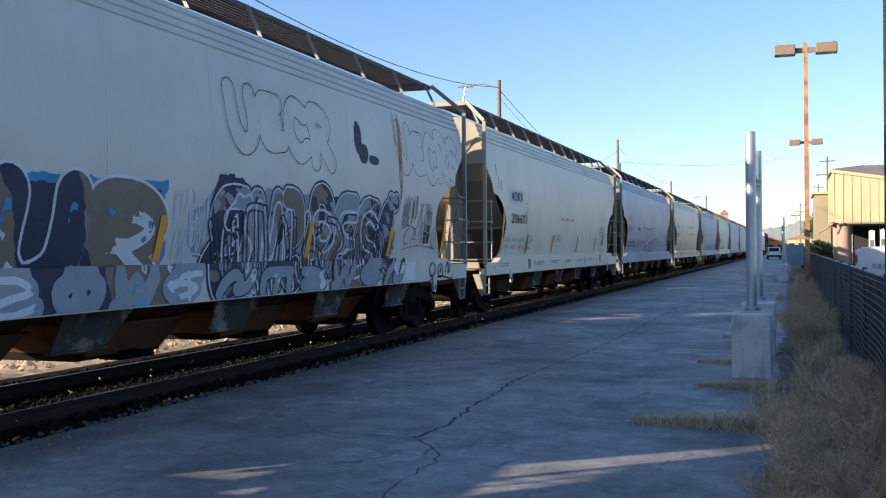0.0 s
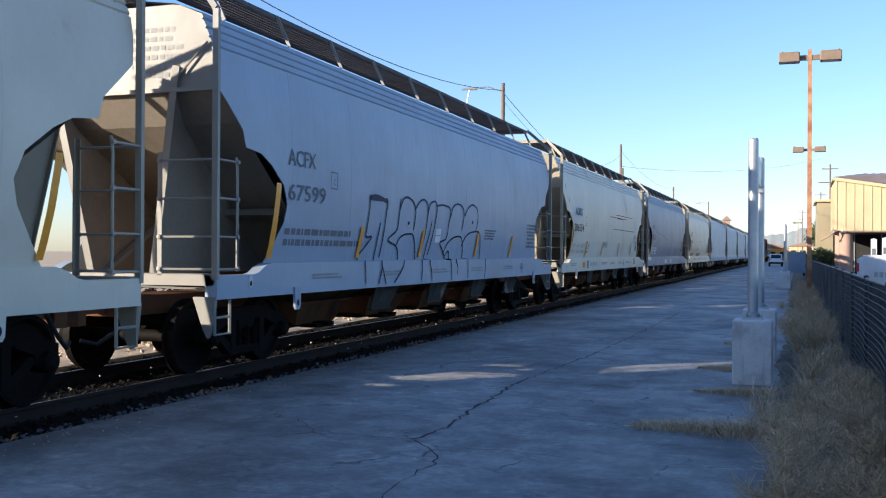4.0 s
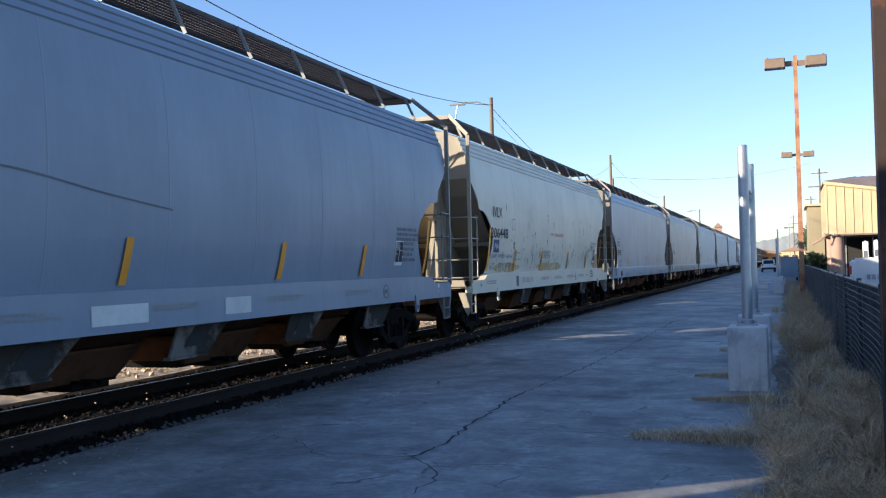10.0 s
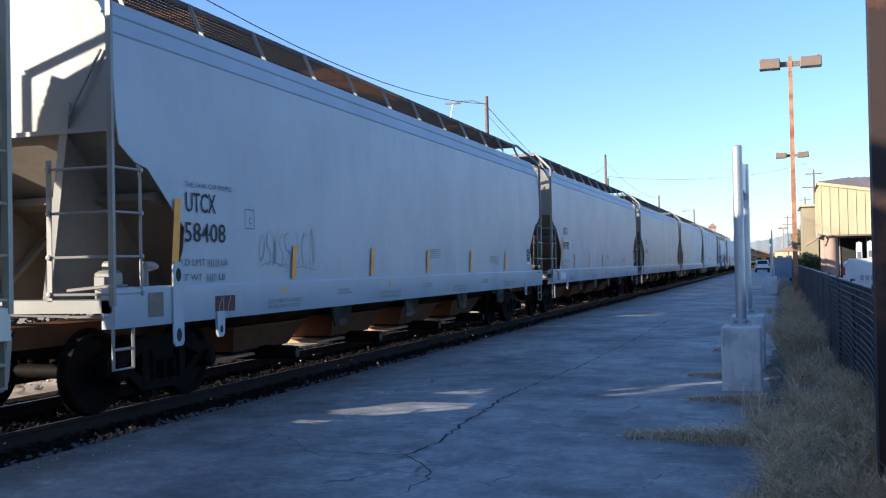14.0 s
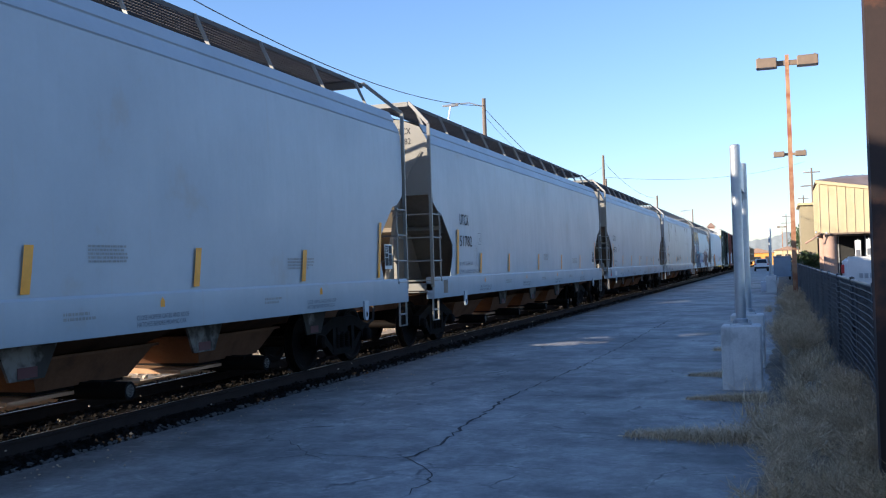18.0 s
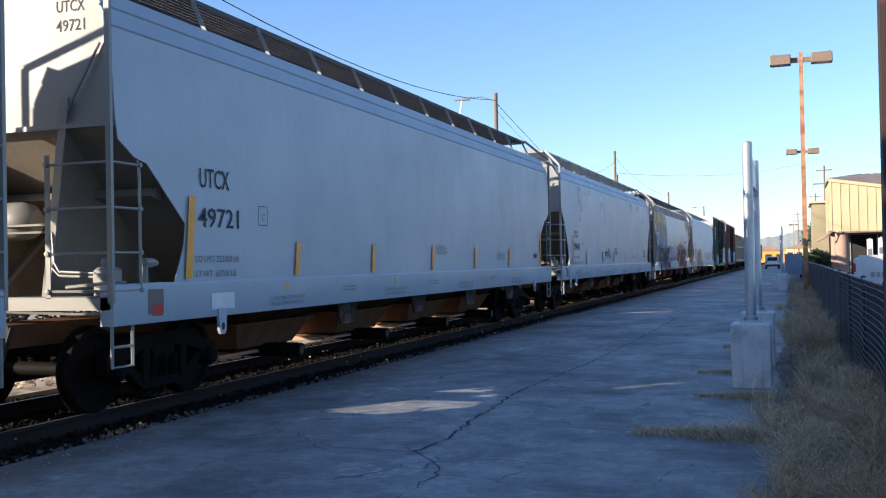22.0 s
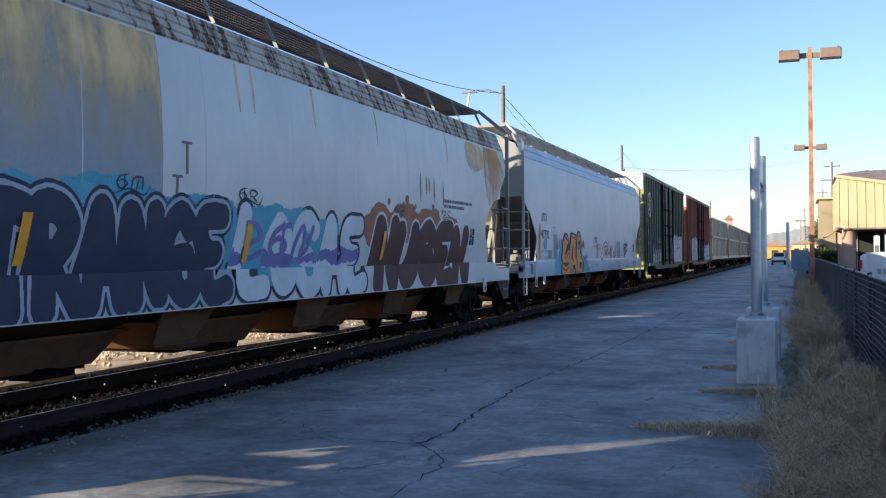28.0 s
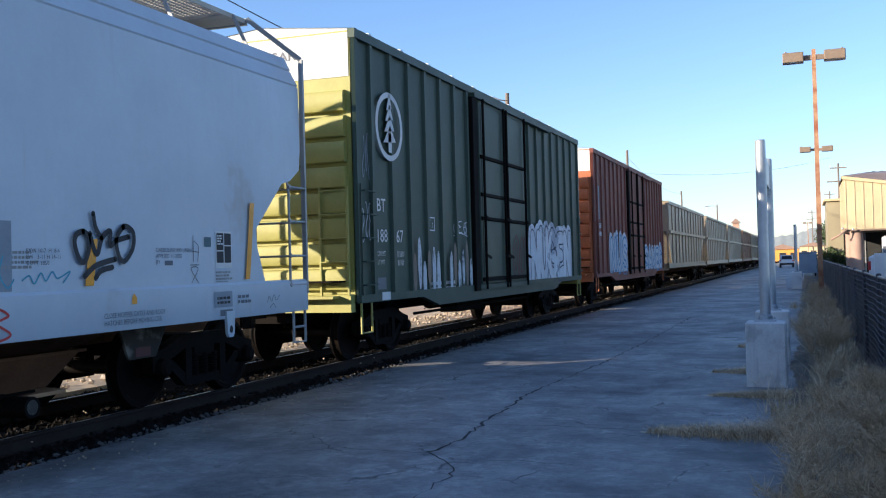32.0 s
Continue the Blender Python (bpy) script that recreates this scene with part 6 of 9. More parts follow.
    part("door_track", Geo().box(1.53, 1.68, y0 - h - 0.3, y1 - h + 2.6, 1.0, 1.10), side_m, car)
    for d in (-1, 1):
        e = d * h
        inn = -d
        end = part("end_wall", Geo().box(-1.52, 1.52, min(e, e + inn * 0.05), max(e, e + inn * 0.05), 1.0, tall - 0.02), end_m, car, "corrugated steel end")
        part("gable", Geo().prism([(-1.5, tall - 0.02), (1.5, tall - 0.02), (1.5, tall), (0, tall + 0.155), (-1.5, tall)], 1, *sorted((e, e + inn * 0.05))), M_WHITEPAINT, end)
        n = 8
        step = (tall - 2.05) / n
        for k in range(n):
            z = 1.18 + k * step
            prof = [(e, z), (e + d * 0.10, z + 0.012), (e + d * 0.115, z + 0.04), (e + d * 0.115, z + step - 0.11), (e + d * 0.095, z + step - 0.07), (e, z + step - 0.055)]
            part("end_corrugation", Geo().prism(prof, 0, -1.42, 1.42), end_m, end)
        if i in (15, 16):
            part("end_patch", Geo().box(-1.48, 1.48, min(e + d * 0.004, e + d * 0.012), max(e + d * 0.004, e + d * 0.012), tall - 0.72, tall - 0.05), M_WHITEPAINT, end, "white upper end panel")
        part("coupler", shared(("coupler", d), lambda: coupler_geo(d), M_TRUCK), M_TRUCK, car, at=pose(0, e + d * 0.18, 0))
        part("end_sill", Geo().cham(-1.5, 1.5, min(e, e + d * 0.14), max(e, e + d * 0.14), 0.85, 1.12, 0.01), end_m, car)
        for sx in (1, -1):
            g = Geo()
            for k in range(5):
                z = 1.25 + k * 0.36
                g.tube([(sx * 1.60, inn * 0.08, z), (sx * 1.66, inn * 0.08, z), (sx * 1.66, inn * 0.52, z), (sx * 1.60, inn * 0.52, z)], 0.013, 5)
            for yy in (0.08, 0.52):
                g.beam((sx * 1.60, inn * yy, 1.1), (sx * 1.60, inn * yy, 2.8), 0.03, 0.012)
            part("side_ladder", g, side_m, car, at=pose(0, e, 0))
            g = Geo()
            for xx in (1.0, 1.46):
                g.beam((sx * xx, d * 0.13, 1.1), (sx * xx, d * 0.13, 2.75), 0.045, 0.03)
            for k in range(5):
                z = 1.25 + k * 0.36
                g.tube([(sx * 1.0, d * 0.14, z), (sx * 1.46, d * 0.14, z)], 0.013, 5)
            part("end_ladder", g, end_m, car, at=pose(0, e, 0))
            part("stirrup_step", Geo().tube([(sx * 1.56, inn * 0.08, 1.0), (sx * 1.56, inn * 0.08, 0.52), (sx * 1.56, inn * 0.46, 0.52), (sx * 1.56, inn * 0.46, 1.0)], 0.02, 5), end_m, car, at=pose(0, e, 0))
        part("crossover_step", Geo().box(-1.3, 1.3, min(e + d * 0.14, e + d * 0.36), max(e + d * 0.14, e + d * 0.36), 1.06, 1.10), end_m, car, "grating step across the end")
        truck(car, e - d * 2.1, wheels)
    part("hand_brake", Geo().cham(-0.95, -0.65, -h - 0.22, -h - 0.02, 1.85, 2.25, 0.03).lathe([(0.10, -0.02), (0.27, -0.02), (0.28, 0), (0.27, 0.02), (0.10, 0.02)], 1, 18, (-0.8, -h - 0.26, 2.05)), end_m, car)
    part("crossover_platform", Geo().box(-1.4, 1.4, -h - 0.30, -h - 0.12, 1.30, 1.33), M_TRUCK, car)
    part("brake_rigging", Geo().box(0.4, 0.8, -1.2, 0.6, 0.5, 0.9).tube([(0.9, -4, 0.62), (0.9, 4, 0.62)], 0.03, 5).lathe([(0, -0.5), (0.2, -0.45), (0.2, 0.45), (0, 0.5)], 1, 12, (-0.6, 1.2, 0.68)), M_TRUCK, car)
    WAG[car.name] = (car, wheels, [(1.53, 0.9), (1.53, tall)], h)
    return place(i, car)


c_green = boxcar(15, P_GREEN, P_LIME, "tall dark green boxcar with lime end and white oval mark", (5.95, 9.35), 17)
c_red = boxcar(16, P_BROWN, P_BRICK, "tall red-brown boxcar with orange-red end and sprayed letters", (6.8, 9.7), 15)


def ribbed_hopper(i, p, label):
    L = length(i)
    h = L / 2
    car = thing("ribbed_hopper", label, "freight car", "cars of the freight train")
    wheels = []
    for s in (1, -1):
        wall = part("side_wall", Geo().prism([(-h + 0.3, 2.9), (-h + 1.6, 1.3), (h - 1.6, 1.3), (h - 0.3, 2.9), (h - 0.3, 4.25), (-h + 0.3, 4.25)], 0, *sorted((s * 1.48, s * 1.52))), p, car)
        for k in range(13):
            y = -h + 0.5 + (L - 1.0) * k / 12
            zb = 1.3 if abs(y) < h - 1.6 else 2.9 - 1.6 * (h - 0.3 - abs(y)) / 1.3
            part("side_stake", Geo().box(min(s * 1.52, s * 1.565), max(s * 1.52, s * 1.565), y - 0.05, y + 0.05, zb, 4.25), p, wall)
        part("side_rail", Geo().box(min(s * 1.50, s * 1.66), max(s * 1.50, s * 1.66), -h + 0.3, h - 0.3, 2.80, 2.95), p, car)
        part("top_chord", Geo().box(min(s * 1.42, s * 1.62), max(s * 1.42, s * 1.62), -h + 0.2, h - 0.2, 4.25, 4.40), p, car)
        part("side_sill", Geo().box(min(s * 1.46, s * 1.60), max(s * 1.46, s * 1.60), -h, h, 1.05, 1.30), p, car)
    part("roof", Geo().grid([[(x, -h + 0.2, z), (x, h - 0.2, z)] for x, z in ((-1.5, 4.40), (0, 4.58), (1.5, 4.40))]), p, car)
    part("roofwalk", Geo().box(-0.55, 0.55, -h + 0.1, h - 0.1, 4.66, 4.69).box(-0.03, 0.03, -h + 0.3, h - 0.3, 4.55, 4.66), M_GRATE, car)
    for d in (-1, 1):
        e = d * h
        inn = -d
        part("end_wall", Geo().box(-1.48, 1.48, min(e + inn * 0.3, e + inn * 0.34), max(e + inn * 0.3, e + inn * 0.34), 2.9, 4.4), p, car)
        part("slope_sheet", Geo().add([(-1.48, e + inn * 0.3, 2.9), (1.48, e + inn * 0.3, 2.9), (1.4, e + inn * 2.2, 1.25), (-1.4, e + inn * 2.2, 1.25)], [(0, 1, 2, 3)]), P_SLOPE, car, smooth=0)
        part("end_sill", Geo().cham(-1.55, 1.55, min(e, e + inn * 0.14), max(e, e + inn * 0.14), 0.95, 1.28, 0.01), p, car)
        part("draft_sill", Geo().box(-0.32, 0.32, min(e, e + inn * 3.2), max(e, e + inn * 3.2), 0.74, 1.2), M_RUSTY, car)
        part("coupler", shared(("coupler", d), lambda: coupler_geo(d), M_DRAFT), M_DRAFT, car, "rust-brown coupler", at=pose(0, e, 0))
        part("corner_post", Geo().box(1.5, 1.58, min(e, e + inn * 0.06), max(e, e + inn * 0.06), 1.2, 4.3), p, car)
        part("corner_post", Geo().box(-1.58, -1.5, min(e, e + inn * 0.06), max(e, e + inn * 0.06), 1.2, 4.3), p, car)
        part("end_ladder", shared(("end_ladder", d), lambda: ladder_geo("end", d), p), p, car, at=pose(0, e, 0))
        truck(car, e - d * 1.7, wheels)
    for k in range(3):
        bl = (L - 6.4) / 3
        bay = part("hopper_bay", shared(("hopper_bay", round(bl, 2)), lambda: bay_geo(bl * 0.98), M_RUSTY), M_RUSTY, car, at=pose(0, (k - 1) * bl, 0))
        part("outlet_gate", shared(("outlet_gate", False), lambda: gate_geo(False), M_TRUCK), M_TRUCK, bay)
    WAG[car.name] = (car, wheels, [(1.53, 0.9), (1.53, 5)], h)
    return place(i, car)


for i in (17, 18, 19):
    ribbed_hopper(i, P_OLD, "weathered grey ribbed covered hopper car")
ribbed_hopper(20, P_OLDRUST, "rusted brown ribbed hopper car")
ribbed_hopper(21, P_OLD, "weathered grey ribbed covered hopper car")
ribbed_hopper(22, P_OLD, "weathered grey ribbed covered hopper car")

# ---- markings on the cars: stencils, tape, patches, graffiti ----
def soft_stain(name, col, scale=2.2, lo=0.42, hi=0.62, rough=0.8):
    """Thin stain with a ragged, broken edge."""
    m, n, l, b = nodes_of(name)
    tc = n.new("ShaderNodeTexCoord").outputs["Object"]
    big = noise_node(n, l, tc, scale, 8, 0.68, (1, 1, 0.6))
    l.new(mixed(n, l, noise_node(n, l, tc, 25, 4), [c * 0.7 for c in col], col), b.inputs["Base Color"])
    l.new(ramp(n, l, big, lo, hi), b.inputs["Alpha"])
    b.inputs["Roughness"].default_value = rough
    return m


S_RUST = soft_stain("rust stain", (0.56, 0.23, 0.06), 2.0, 0.42, 0.62)
S_OCHRE = soft_stain("ochre stain", (0.74, 0.48, 0.19), 1.2, 0.36, 0.72)


def wash_stain(name, col, z0, z1, strength):
    """A thin run-down wash, densest at the roof edge and dying out downwards."""
    m, n, l, b = nodes_of(name)
    tc = n.new("ShaderNodeTexCoord").outputs["Object"]
    sep = n.new("ShaderNodeSeparateXYZ")
    l.new(tc, sep.inputs[0])
    mr = n.new("ShaderNodeMapRange")
    mr.inputs["From Min"].default_value, mr.inputs["From Max"].default_value, mr.inputs["To Max"].default_value = z0, z1, strength
    l.new(sep.outputs["Z"], mr.inputs["Value"])
    mul = n.new("ShaderNodeMath")
    mul.operation = "MULTIPLY"
    l.new(mr.outputs[0], mul.inputs[0])
    l.new(ramp(n, l, noise_node(n, l, tc, 1.3, 7, 0.62, (1, 1.6, 0.7)), 0.30, 0.62), mul.inputs[1])
    l.new(mul.outputs[0], b.inputs["Alpha"])
    l.new(mixed(n, l, noise_node(n, l, tc, 9, 5), [c * 0.8 for c in col], col), b.inputs["Base Color"])
    b.inputs["Roughness"].default_value = 0.8
    return m


S_WASH = wash_stain("ochre wash", (0.86, 0.62, 0.30), 2.45, 3.5, 1.0)
S_RUN = wash_stain("orange rust wash", (0.72, 0.33, 0.10), 2.3, 3.5, 0.95)
S_PANEL = soft_stain("weathered panel tone", (0.42, 0.455, 0.52), 0.5, 0.10, 1.1)
S_DARK = soft_stain("dark drip stain", (0.05, 0.045, 0.04), 9.0, 0.38, 0.52)
S_GRIME = soft_stain("roof edge grime", (0.22, 0.17, 0.11), 1.6, 0.42, 0.66)
S_FRESH = soft_stain("fresh white touch-up", (0.66, 0.70, 0.74), 0.8, 0.52, 0.70, 0.4)
S_DRIP = surface("dried rust run", (0.26, 0.12, 0.05), 0.85, vary=0.4, bump=0)
S_SILVER = soft_stain("silver roller paint", (0.62, 0.65, 0.68), 6.0, 0.30, 0.50)


def blob(cy, cz, ry, rz, seed, n=26, wob=0.3):
    r = random.Random(seed)
    ph = [r.uniform(0, 6.28) for _ in range(4)]
    out = []
    for k in range(n):
        a = 2 * math.pi * k / n
        s = 1 + wob * (0.5 * math.sin(2 * a + ph[0]) + 0.35 * math.sin(3 * a + ph[1]) + 0.3 * math.sin(5 * a + ph[2]) + 0.2 * math.sin(9 * a + ph[3]))
        out.append((cy + ry * s * math.cos(a), cz + rz * s * math.sin(a)))
    return out


def cells(y0, y1, z0, z1, n=8):
    """A field of small quads that follows the curve of the side."""
    return [[(y0 + (y1 - y0) * i / n, z0 + (z1 - z0) * j / n), (y0 + (y1 - y0) * (i + 1) / n, z0 + (z1 - z0) * j / n),
             (y0 + (y1 - y0) * (i + 1) / n, z0 + (z1 - z0) * (j + 1) / n), (y0 + (y1 - y0) * i / n, z0 + (z1 - z0) * (j + 1) / n)] for i in range(n) for j in range(n)]


def field_mark(car, name, y0, y1, z0, z1, material, lift=0.003, label=""):
    return flat_mark(car, name, cells(y0, y1, z0, z1), material, lift, label)


def tape(car, ys, z0=1.44, z1=1.93, big=1.35, zb=2.42):
    bar_mark(car, "reflective_tape", big - 0.065, big + 0.065, z0, zb, M_YELLOW, 0.024, "yellow reflective tape", 0.10)
    for y in ys:
        bar_mark(car, "reflective_tape", y - 0.06, y + 0.06, z0, z1, M_YELLOW, 0.024, "yellow reflective tape", 0.14)
    L = 2 * WAG[car.name][3]
    bar_mark(car, "reflective_tape", L - big - 0.05, L - big + 0.05, z0, zb, M_YELLOW, 0.024, "yellow reflective tape", 0.14)


def frame_mark(car, y0, y1, z0, z1, w, material):
    flat_mark(car, "plate_mark", [[(y0, z0), (y1, z0), (y1, z0 + w), (y0, z0 + w)], [(y0, z1 - w), (y1, z1 - w), (y1, z1), (y0, z1)],
                                  [(y0, z0 + w), (y0 + w, z0 + w), (y0 + w, z1 - w), (y0, z1 - w)], [(y1 - w, z0 + w), (y1, z0 + w), (y1, z1 - w), (y1 - w, z1 - w)]], material)
    lettering(car, "C", (y0 + y1) / 2 - 0.035, z0 + 0.06, 0.09, material, 0.07)


def sill_print(car, y, w, seed, m=None):
    fine_print(car, y, 1.20, w, 2, 0.028, m or M_FAINT, seed)


def code_label(car, y, z=1.66):
    """Printed label: black panel in a white frame, split into boxes of small print."""
    field_mark(car, "printed_label", y, y + 0.34, z - 0.06, z + 0.36, M_WHITEPAINT, 0.004, "black and white printed label")
    flat_mark(car, "printed_label", [[(y + a, z + b), (y + a + 0.14, z + b), (y + a + 0.14, z + c), (y + a, z + c)] for a, b, c in ((0.02, 0.0, 0.13), (0.02, 0.145, 0.34), (0.18, 0.0, 0.19), (0.18, 0.205, 0.34))], M_BLACKPAINT, 0.008)
    fine_print(car, y + 0.03, z + 0.30, 0.10, 4, 0.018, M_WHITEPAINT, int(y * 10)).location.x += 0.006


def emblem(car, y, z=1.17, r=0.12):
    ring = []
    for k in range(20):
        a, b = 2 * math.pi * k / 20, 2 * math.pi * (k + 1) / 20
        ring.append([(y + r * math.cos(a), z + r * math.sin(a)), (y + r * math.cos(b), z + r * math.sin(b)), (y + r * 0.82 * math.cos(b), z + r * 0.82 * math.sin(b)), (y + r * 0.82 * math.cos(a), z + r * 0.82 * math.sin(a))])
    ring.append([(y - 0.07, z - 0.03), (y + 0.07, z - 0.03), (y + 0.07, z + 0.03), (y - 0.07, z + 0.03)])
    flat_mark(car, "emblem", ring, M_GREYPAINT)


def sill_hole(car, y, z=1.17):
    flat_mark(car, "sill_slot", [[(y + 0.05 * math.cos(a * 0.5236), z + 0.085 * math.sin(a * 0.5236)) for a in range(12)]], M_WHITEPAINT, 0.004, "pale oval slot in the sill")
    flat_mark(car, "sill_slot", [[(y + 0.028 * math.cos(a * 0.5236), z - 0.03 + 0.035 * math.sin(a * 0.5236)) for a in range(12)]], M_DARK, 0.007)


def end_text(car, lines, m):
    h = WAG[car.name][3]
    for k, body in enumerate(lines):
        co, faces = text_mesh(body, 0.12, 0.36)
        g = Geo().add([(0.78 + a, -h + 0.216, 4.20 - k * 0.2 + b) for a, b in co], faces)
        part("lettering", g, m, car, smooth=0)


def end_print(car, seed):
    """Small stencilled lines on the end wall, too small to read."""
    r = random.Random(seed)
    h = WAG[car.name][3]
    g = Geo()
    for i in range(6):
        x, z = 0.25, 4.18 - i * 0.11
        while x < 0.25 + 0.75 * r.uniform(0.7, 1.0):
            w = 0.05 * r.uniform(0.6, 2.2)
            g.add([(x, -h + 0.216, z), (x + w, -h + 0.216, z), (x + w, -h + 0.216, z + 0.055), (x, -h + 0.216, z + 0.055)], [(0, 1, 2, 3)])
            x += w + 0.03
    part("fine_print", g, M_FAINT, car, smooth=0)


def old_stencils(car, mark, num, seed, patch=True, m=None, hump=True, load=("220000 LB", "65200 LB"), num_at=(1.72, 2.22, 1.42), patch_at=1.94):
    """Stencils of the round-sided cars."""
    m = m or M_BLACKPAINT
    if patch:
        bar_mark(car, "painted_patch", patch_at, patch_at + 1.36, 2.62, 3.0, M_WHITEPAINT, 0.003, "white painted patch")
        lettering(car, mark, patch_at + 0.20, 2.71, 0.23, m, 1.06)
    else:
        lettering(car, mark, 1.72, 2.68, 0.24, m, 0.80)
    lettering(car, num, num_at[0], num_at[1], 0.235, m, num_at[2])
    frame_mark(car, 3.42, 3.67, 2.42, 2.69, 0.015, M_GREYPAINT)
    for z, word, lb in ((1.74, "LD LMT", load[0]), (1.55, "LT WT", load[1])):
        lettering(car, word, 1.60, z, 0.085, M_GREYPAINT, 0.08 * len(word))
        lettering(car, lb, 2.25, z, 0.085, M_FAINT, 0.52)
        lettering(car, "||||| KG", 2.95, z, 0.085, M_GREYPAINT, 0.50)
    flat_mark(car, "stencil_box", [[(3.8, 1.70), (4.25, 1.70), (4.25, 1.715), (3.8, 1.715)], [(3.8, 1.86), (4.25, 1.86), (4.25, 1.875), (3.8, 1.875)]], M_GREYPAINT)
    tape(car, (3.72, 6.55, 9.95, 12.9))
    fine_print(car, 6.75, 1.92, 0.9, 5, 0.025, M_FAINT, seed + 2)
    fine_print(car, 13.6, 2.25, 1.0, 6, 0.03, M_FAINT, seed + 3)
    code_label(car, 14.1)
    if hump:
        lettering(car, "DO NOT HAMMER ON CAR", 7.5, 2.36, 0.09, M_REDPAINT, 1.75)
    sill_hole(car, 0.62)
    sill_print(car, 1.05, 0.9, seed + 4)
    field_mark(car, "sill_plate", 3.62, 3.85, 1.05, 1.30, M_GREYPAINT, 0.003)
    lettering(car, "|||| ||||||| ||||", 4.15, 1.15, 0.10, M_GREYPAINT, 1.1)
    for k in range(4):
        sill_print(car, 6.2 + k * 1.7, 1.0, seed + 5 + k)
    emblem(car, 10.85)
    lettering(car, "CAUTION", 12.5, 1.15, 0.06, M_GREYPAINT, 0.36)
    fine_print(car, 13.3, 1.28, 0.5, 3, 0.05, M_GREYPAINT, seed + 11)


old_stencils(c_603, "AOKX", "206603", 100, num_at=(2.12, 2.17, 1.50))
old_stencils(c_554, "AOKX", "206554", 120, hump=False, patch_at=1.66, load=("220500 LB", "65500 LB"))
lettering(c_554, "286 K", 4.02, 1.745, 0.075, M_GREYPAINT, 0.30)
lettering(c_554, "DEC", 3.84, 1.54, 0.08, M_BLACKPAINT, 0.22)
lettering(c_603, "286 K", 4.02, 1.745, 0.075, M_GREYPAINT, 0.30)
lettering(c_603, "DEC", 3.84, 1.54, 0.08, M_BLACKPAINT, 0.22)
for y0, y1, z in ((7.9, 11.5, 2.86), (9.2, 13.3, 2.96), (8.6, 13.6, 2.42), (9.3, 10.9, 2.84)):
    flat_mark(c_554, "rust_line", [[(y0 + (y1 - y0) * k / 10, z), (y0 + (y1 - y0) * (k + 1) / 10, z), (y0 + (y1 - y0) * (k + 1) / 10, z + 0.022), (y0 + (y1 - y0) * k / 10, z + 0.022)] for k in range(10)], M_RUSTY, 0.004, "straight rusty scrape")
bar_mark(c_554, "painted_patch", 2.9, 3.3, 1.08, 1.26, M_SPRAYORANGE, 0.004, "orange sill patch")
bar_mark(c_554, "painted_patch", 13.4, 13.7, 1.10, 1.26, M_SPRAYORANGE, 0.004, "orange sill patch")
for y, z in ((0.55, 3.55), (0.75, 3.25), (0.95, 3.2)):
    stain(c_554, y + 0.06, z - 0.08, 0.03, 0.11, S_RUST, 12, name="rust_spot")
    stain(c_603, y + 0.35, z - 0.2, 0.03, 0.14, S_RUST, 13, name="rust_spot")
old_stencils(c_448, "IVLX", "206448", 140, patch=False, num_at=(1.54, 2.20, 1.46))
field_mark(c_448, "painted_patch", 1.80, 2.26, 1.87, 2.16, M_BLUEPAINT, 0.005, "dark blue patch with white letters")
lettering(c_448, "PIA", 1.86, 1.94, 0.14, M_WHITEPAINT, 0.34)
r8 = random.Random(8)
polys = []
for k in range(70):
    y = r8.uniform(2.4, 16.0)
    z = r8.uniform(1.65, 2.15) if r8.random() < 0.8 else r8.uniform(2.2, 3.1)
    w, hh = r8.uniform(0.010, 0.026), r8.uniform(0.08, 0.30)
    polys.append([(y - w, z), (y, z - hh), (y + w, z), (y + w * 1.3, z + 0.03), (y, z + 0.05), (y - w * 1.3, z + 0.03)])
flat_mark(c_448, "drip_stain", polys, M_BLACKPAINT, 0.004, "black drip marks")
r8 = random.Random(8)
spots = []
for _ in range(70):
    a, z = r8.uniform(1.6, 6.8), 1.42 + 0.95 * r8.random() ** 1.6
    w, d = r8.uniform(0.006, 0.02), r8.uniform(0.02, 0.14)
    spots.append([(a - w, z), (a + w, z - 0.01), (a + w * 0.4, z - d), (a - w * 0.3, z - d)])
flat_mark(c_448, "rust_drips", [p for p in spots if p[3][1] > 1.39], S_DRIP, 0.009, "small rust runs near the lower edge")
stain(c_448, 3.0, 1.5, 1.4, 0.14, S_OCHRE, 25, name="rust_stain")
stain(c_448, (14.0 + 16.4) / 2, (1.40 + 1.9) / 2, (16.4 - 14.0) * 0.55, (1.9 - 1.40) * 0.6, S_OCHRE, 26, name="rust_stain")
stain(c_448, (5.5 + 9.5) / 2, (1.38 + 1.62) / 2, (9.5 - 5.5) * 0.55, (1.62 - 1.38) * 0.6, S_OCHRE, 27, name="rust_stain")

# blue-grey cars
lettering(c_599, "ACFX", 1.72, 2.68, 0.22, M_GREYPAINT, 0.80)
lettering(c_599, "67599", 1.72, 2.22, 0.22, M_GREYPAINT, 1.12)
lettering(c_525, "ACFX", 1.62, 2.68, 0.22, M_GREYPAINT, 0.80)
lettering(c_525, "66525", 1.60, 2.22, 0.22, M_BLACKPAINT, 1.10)
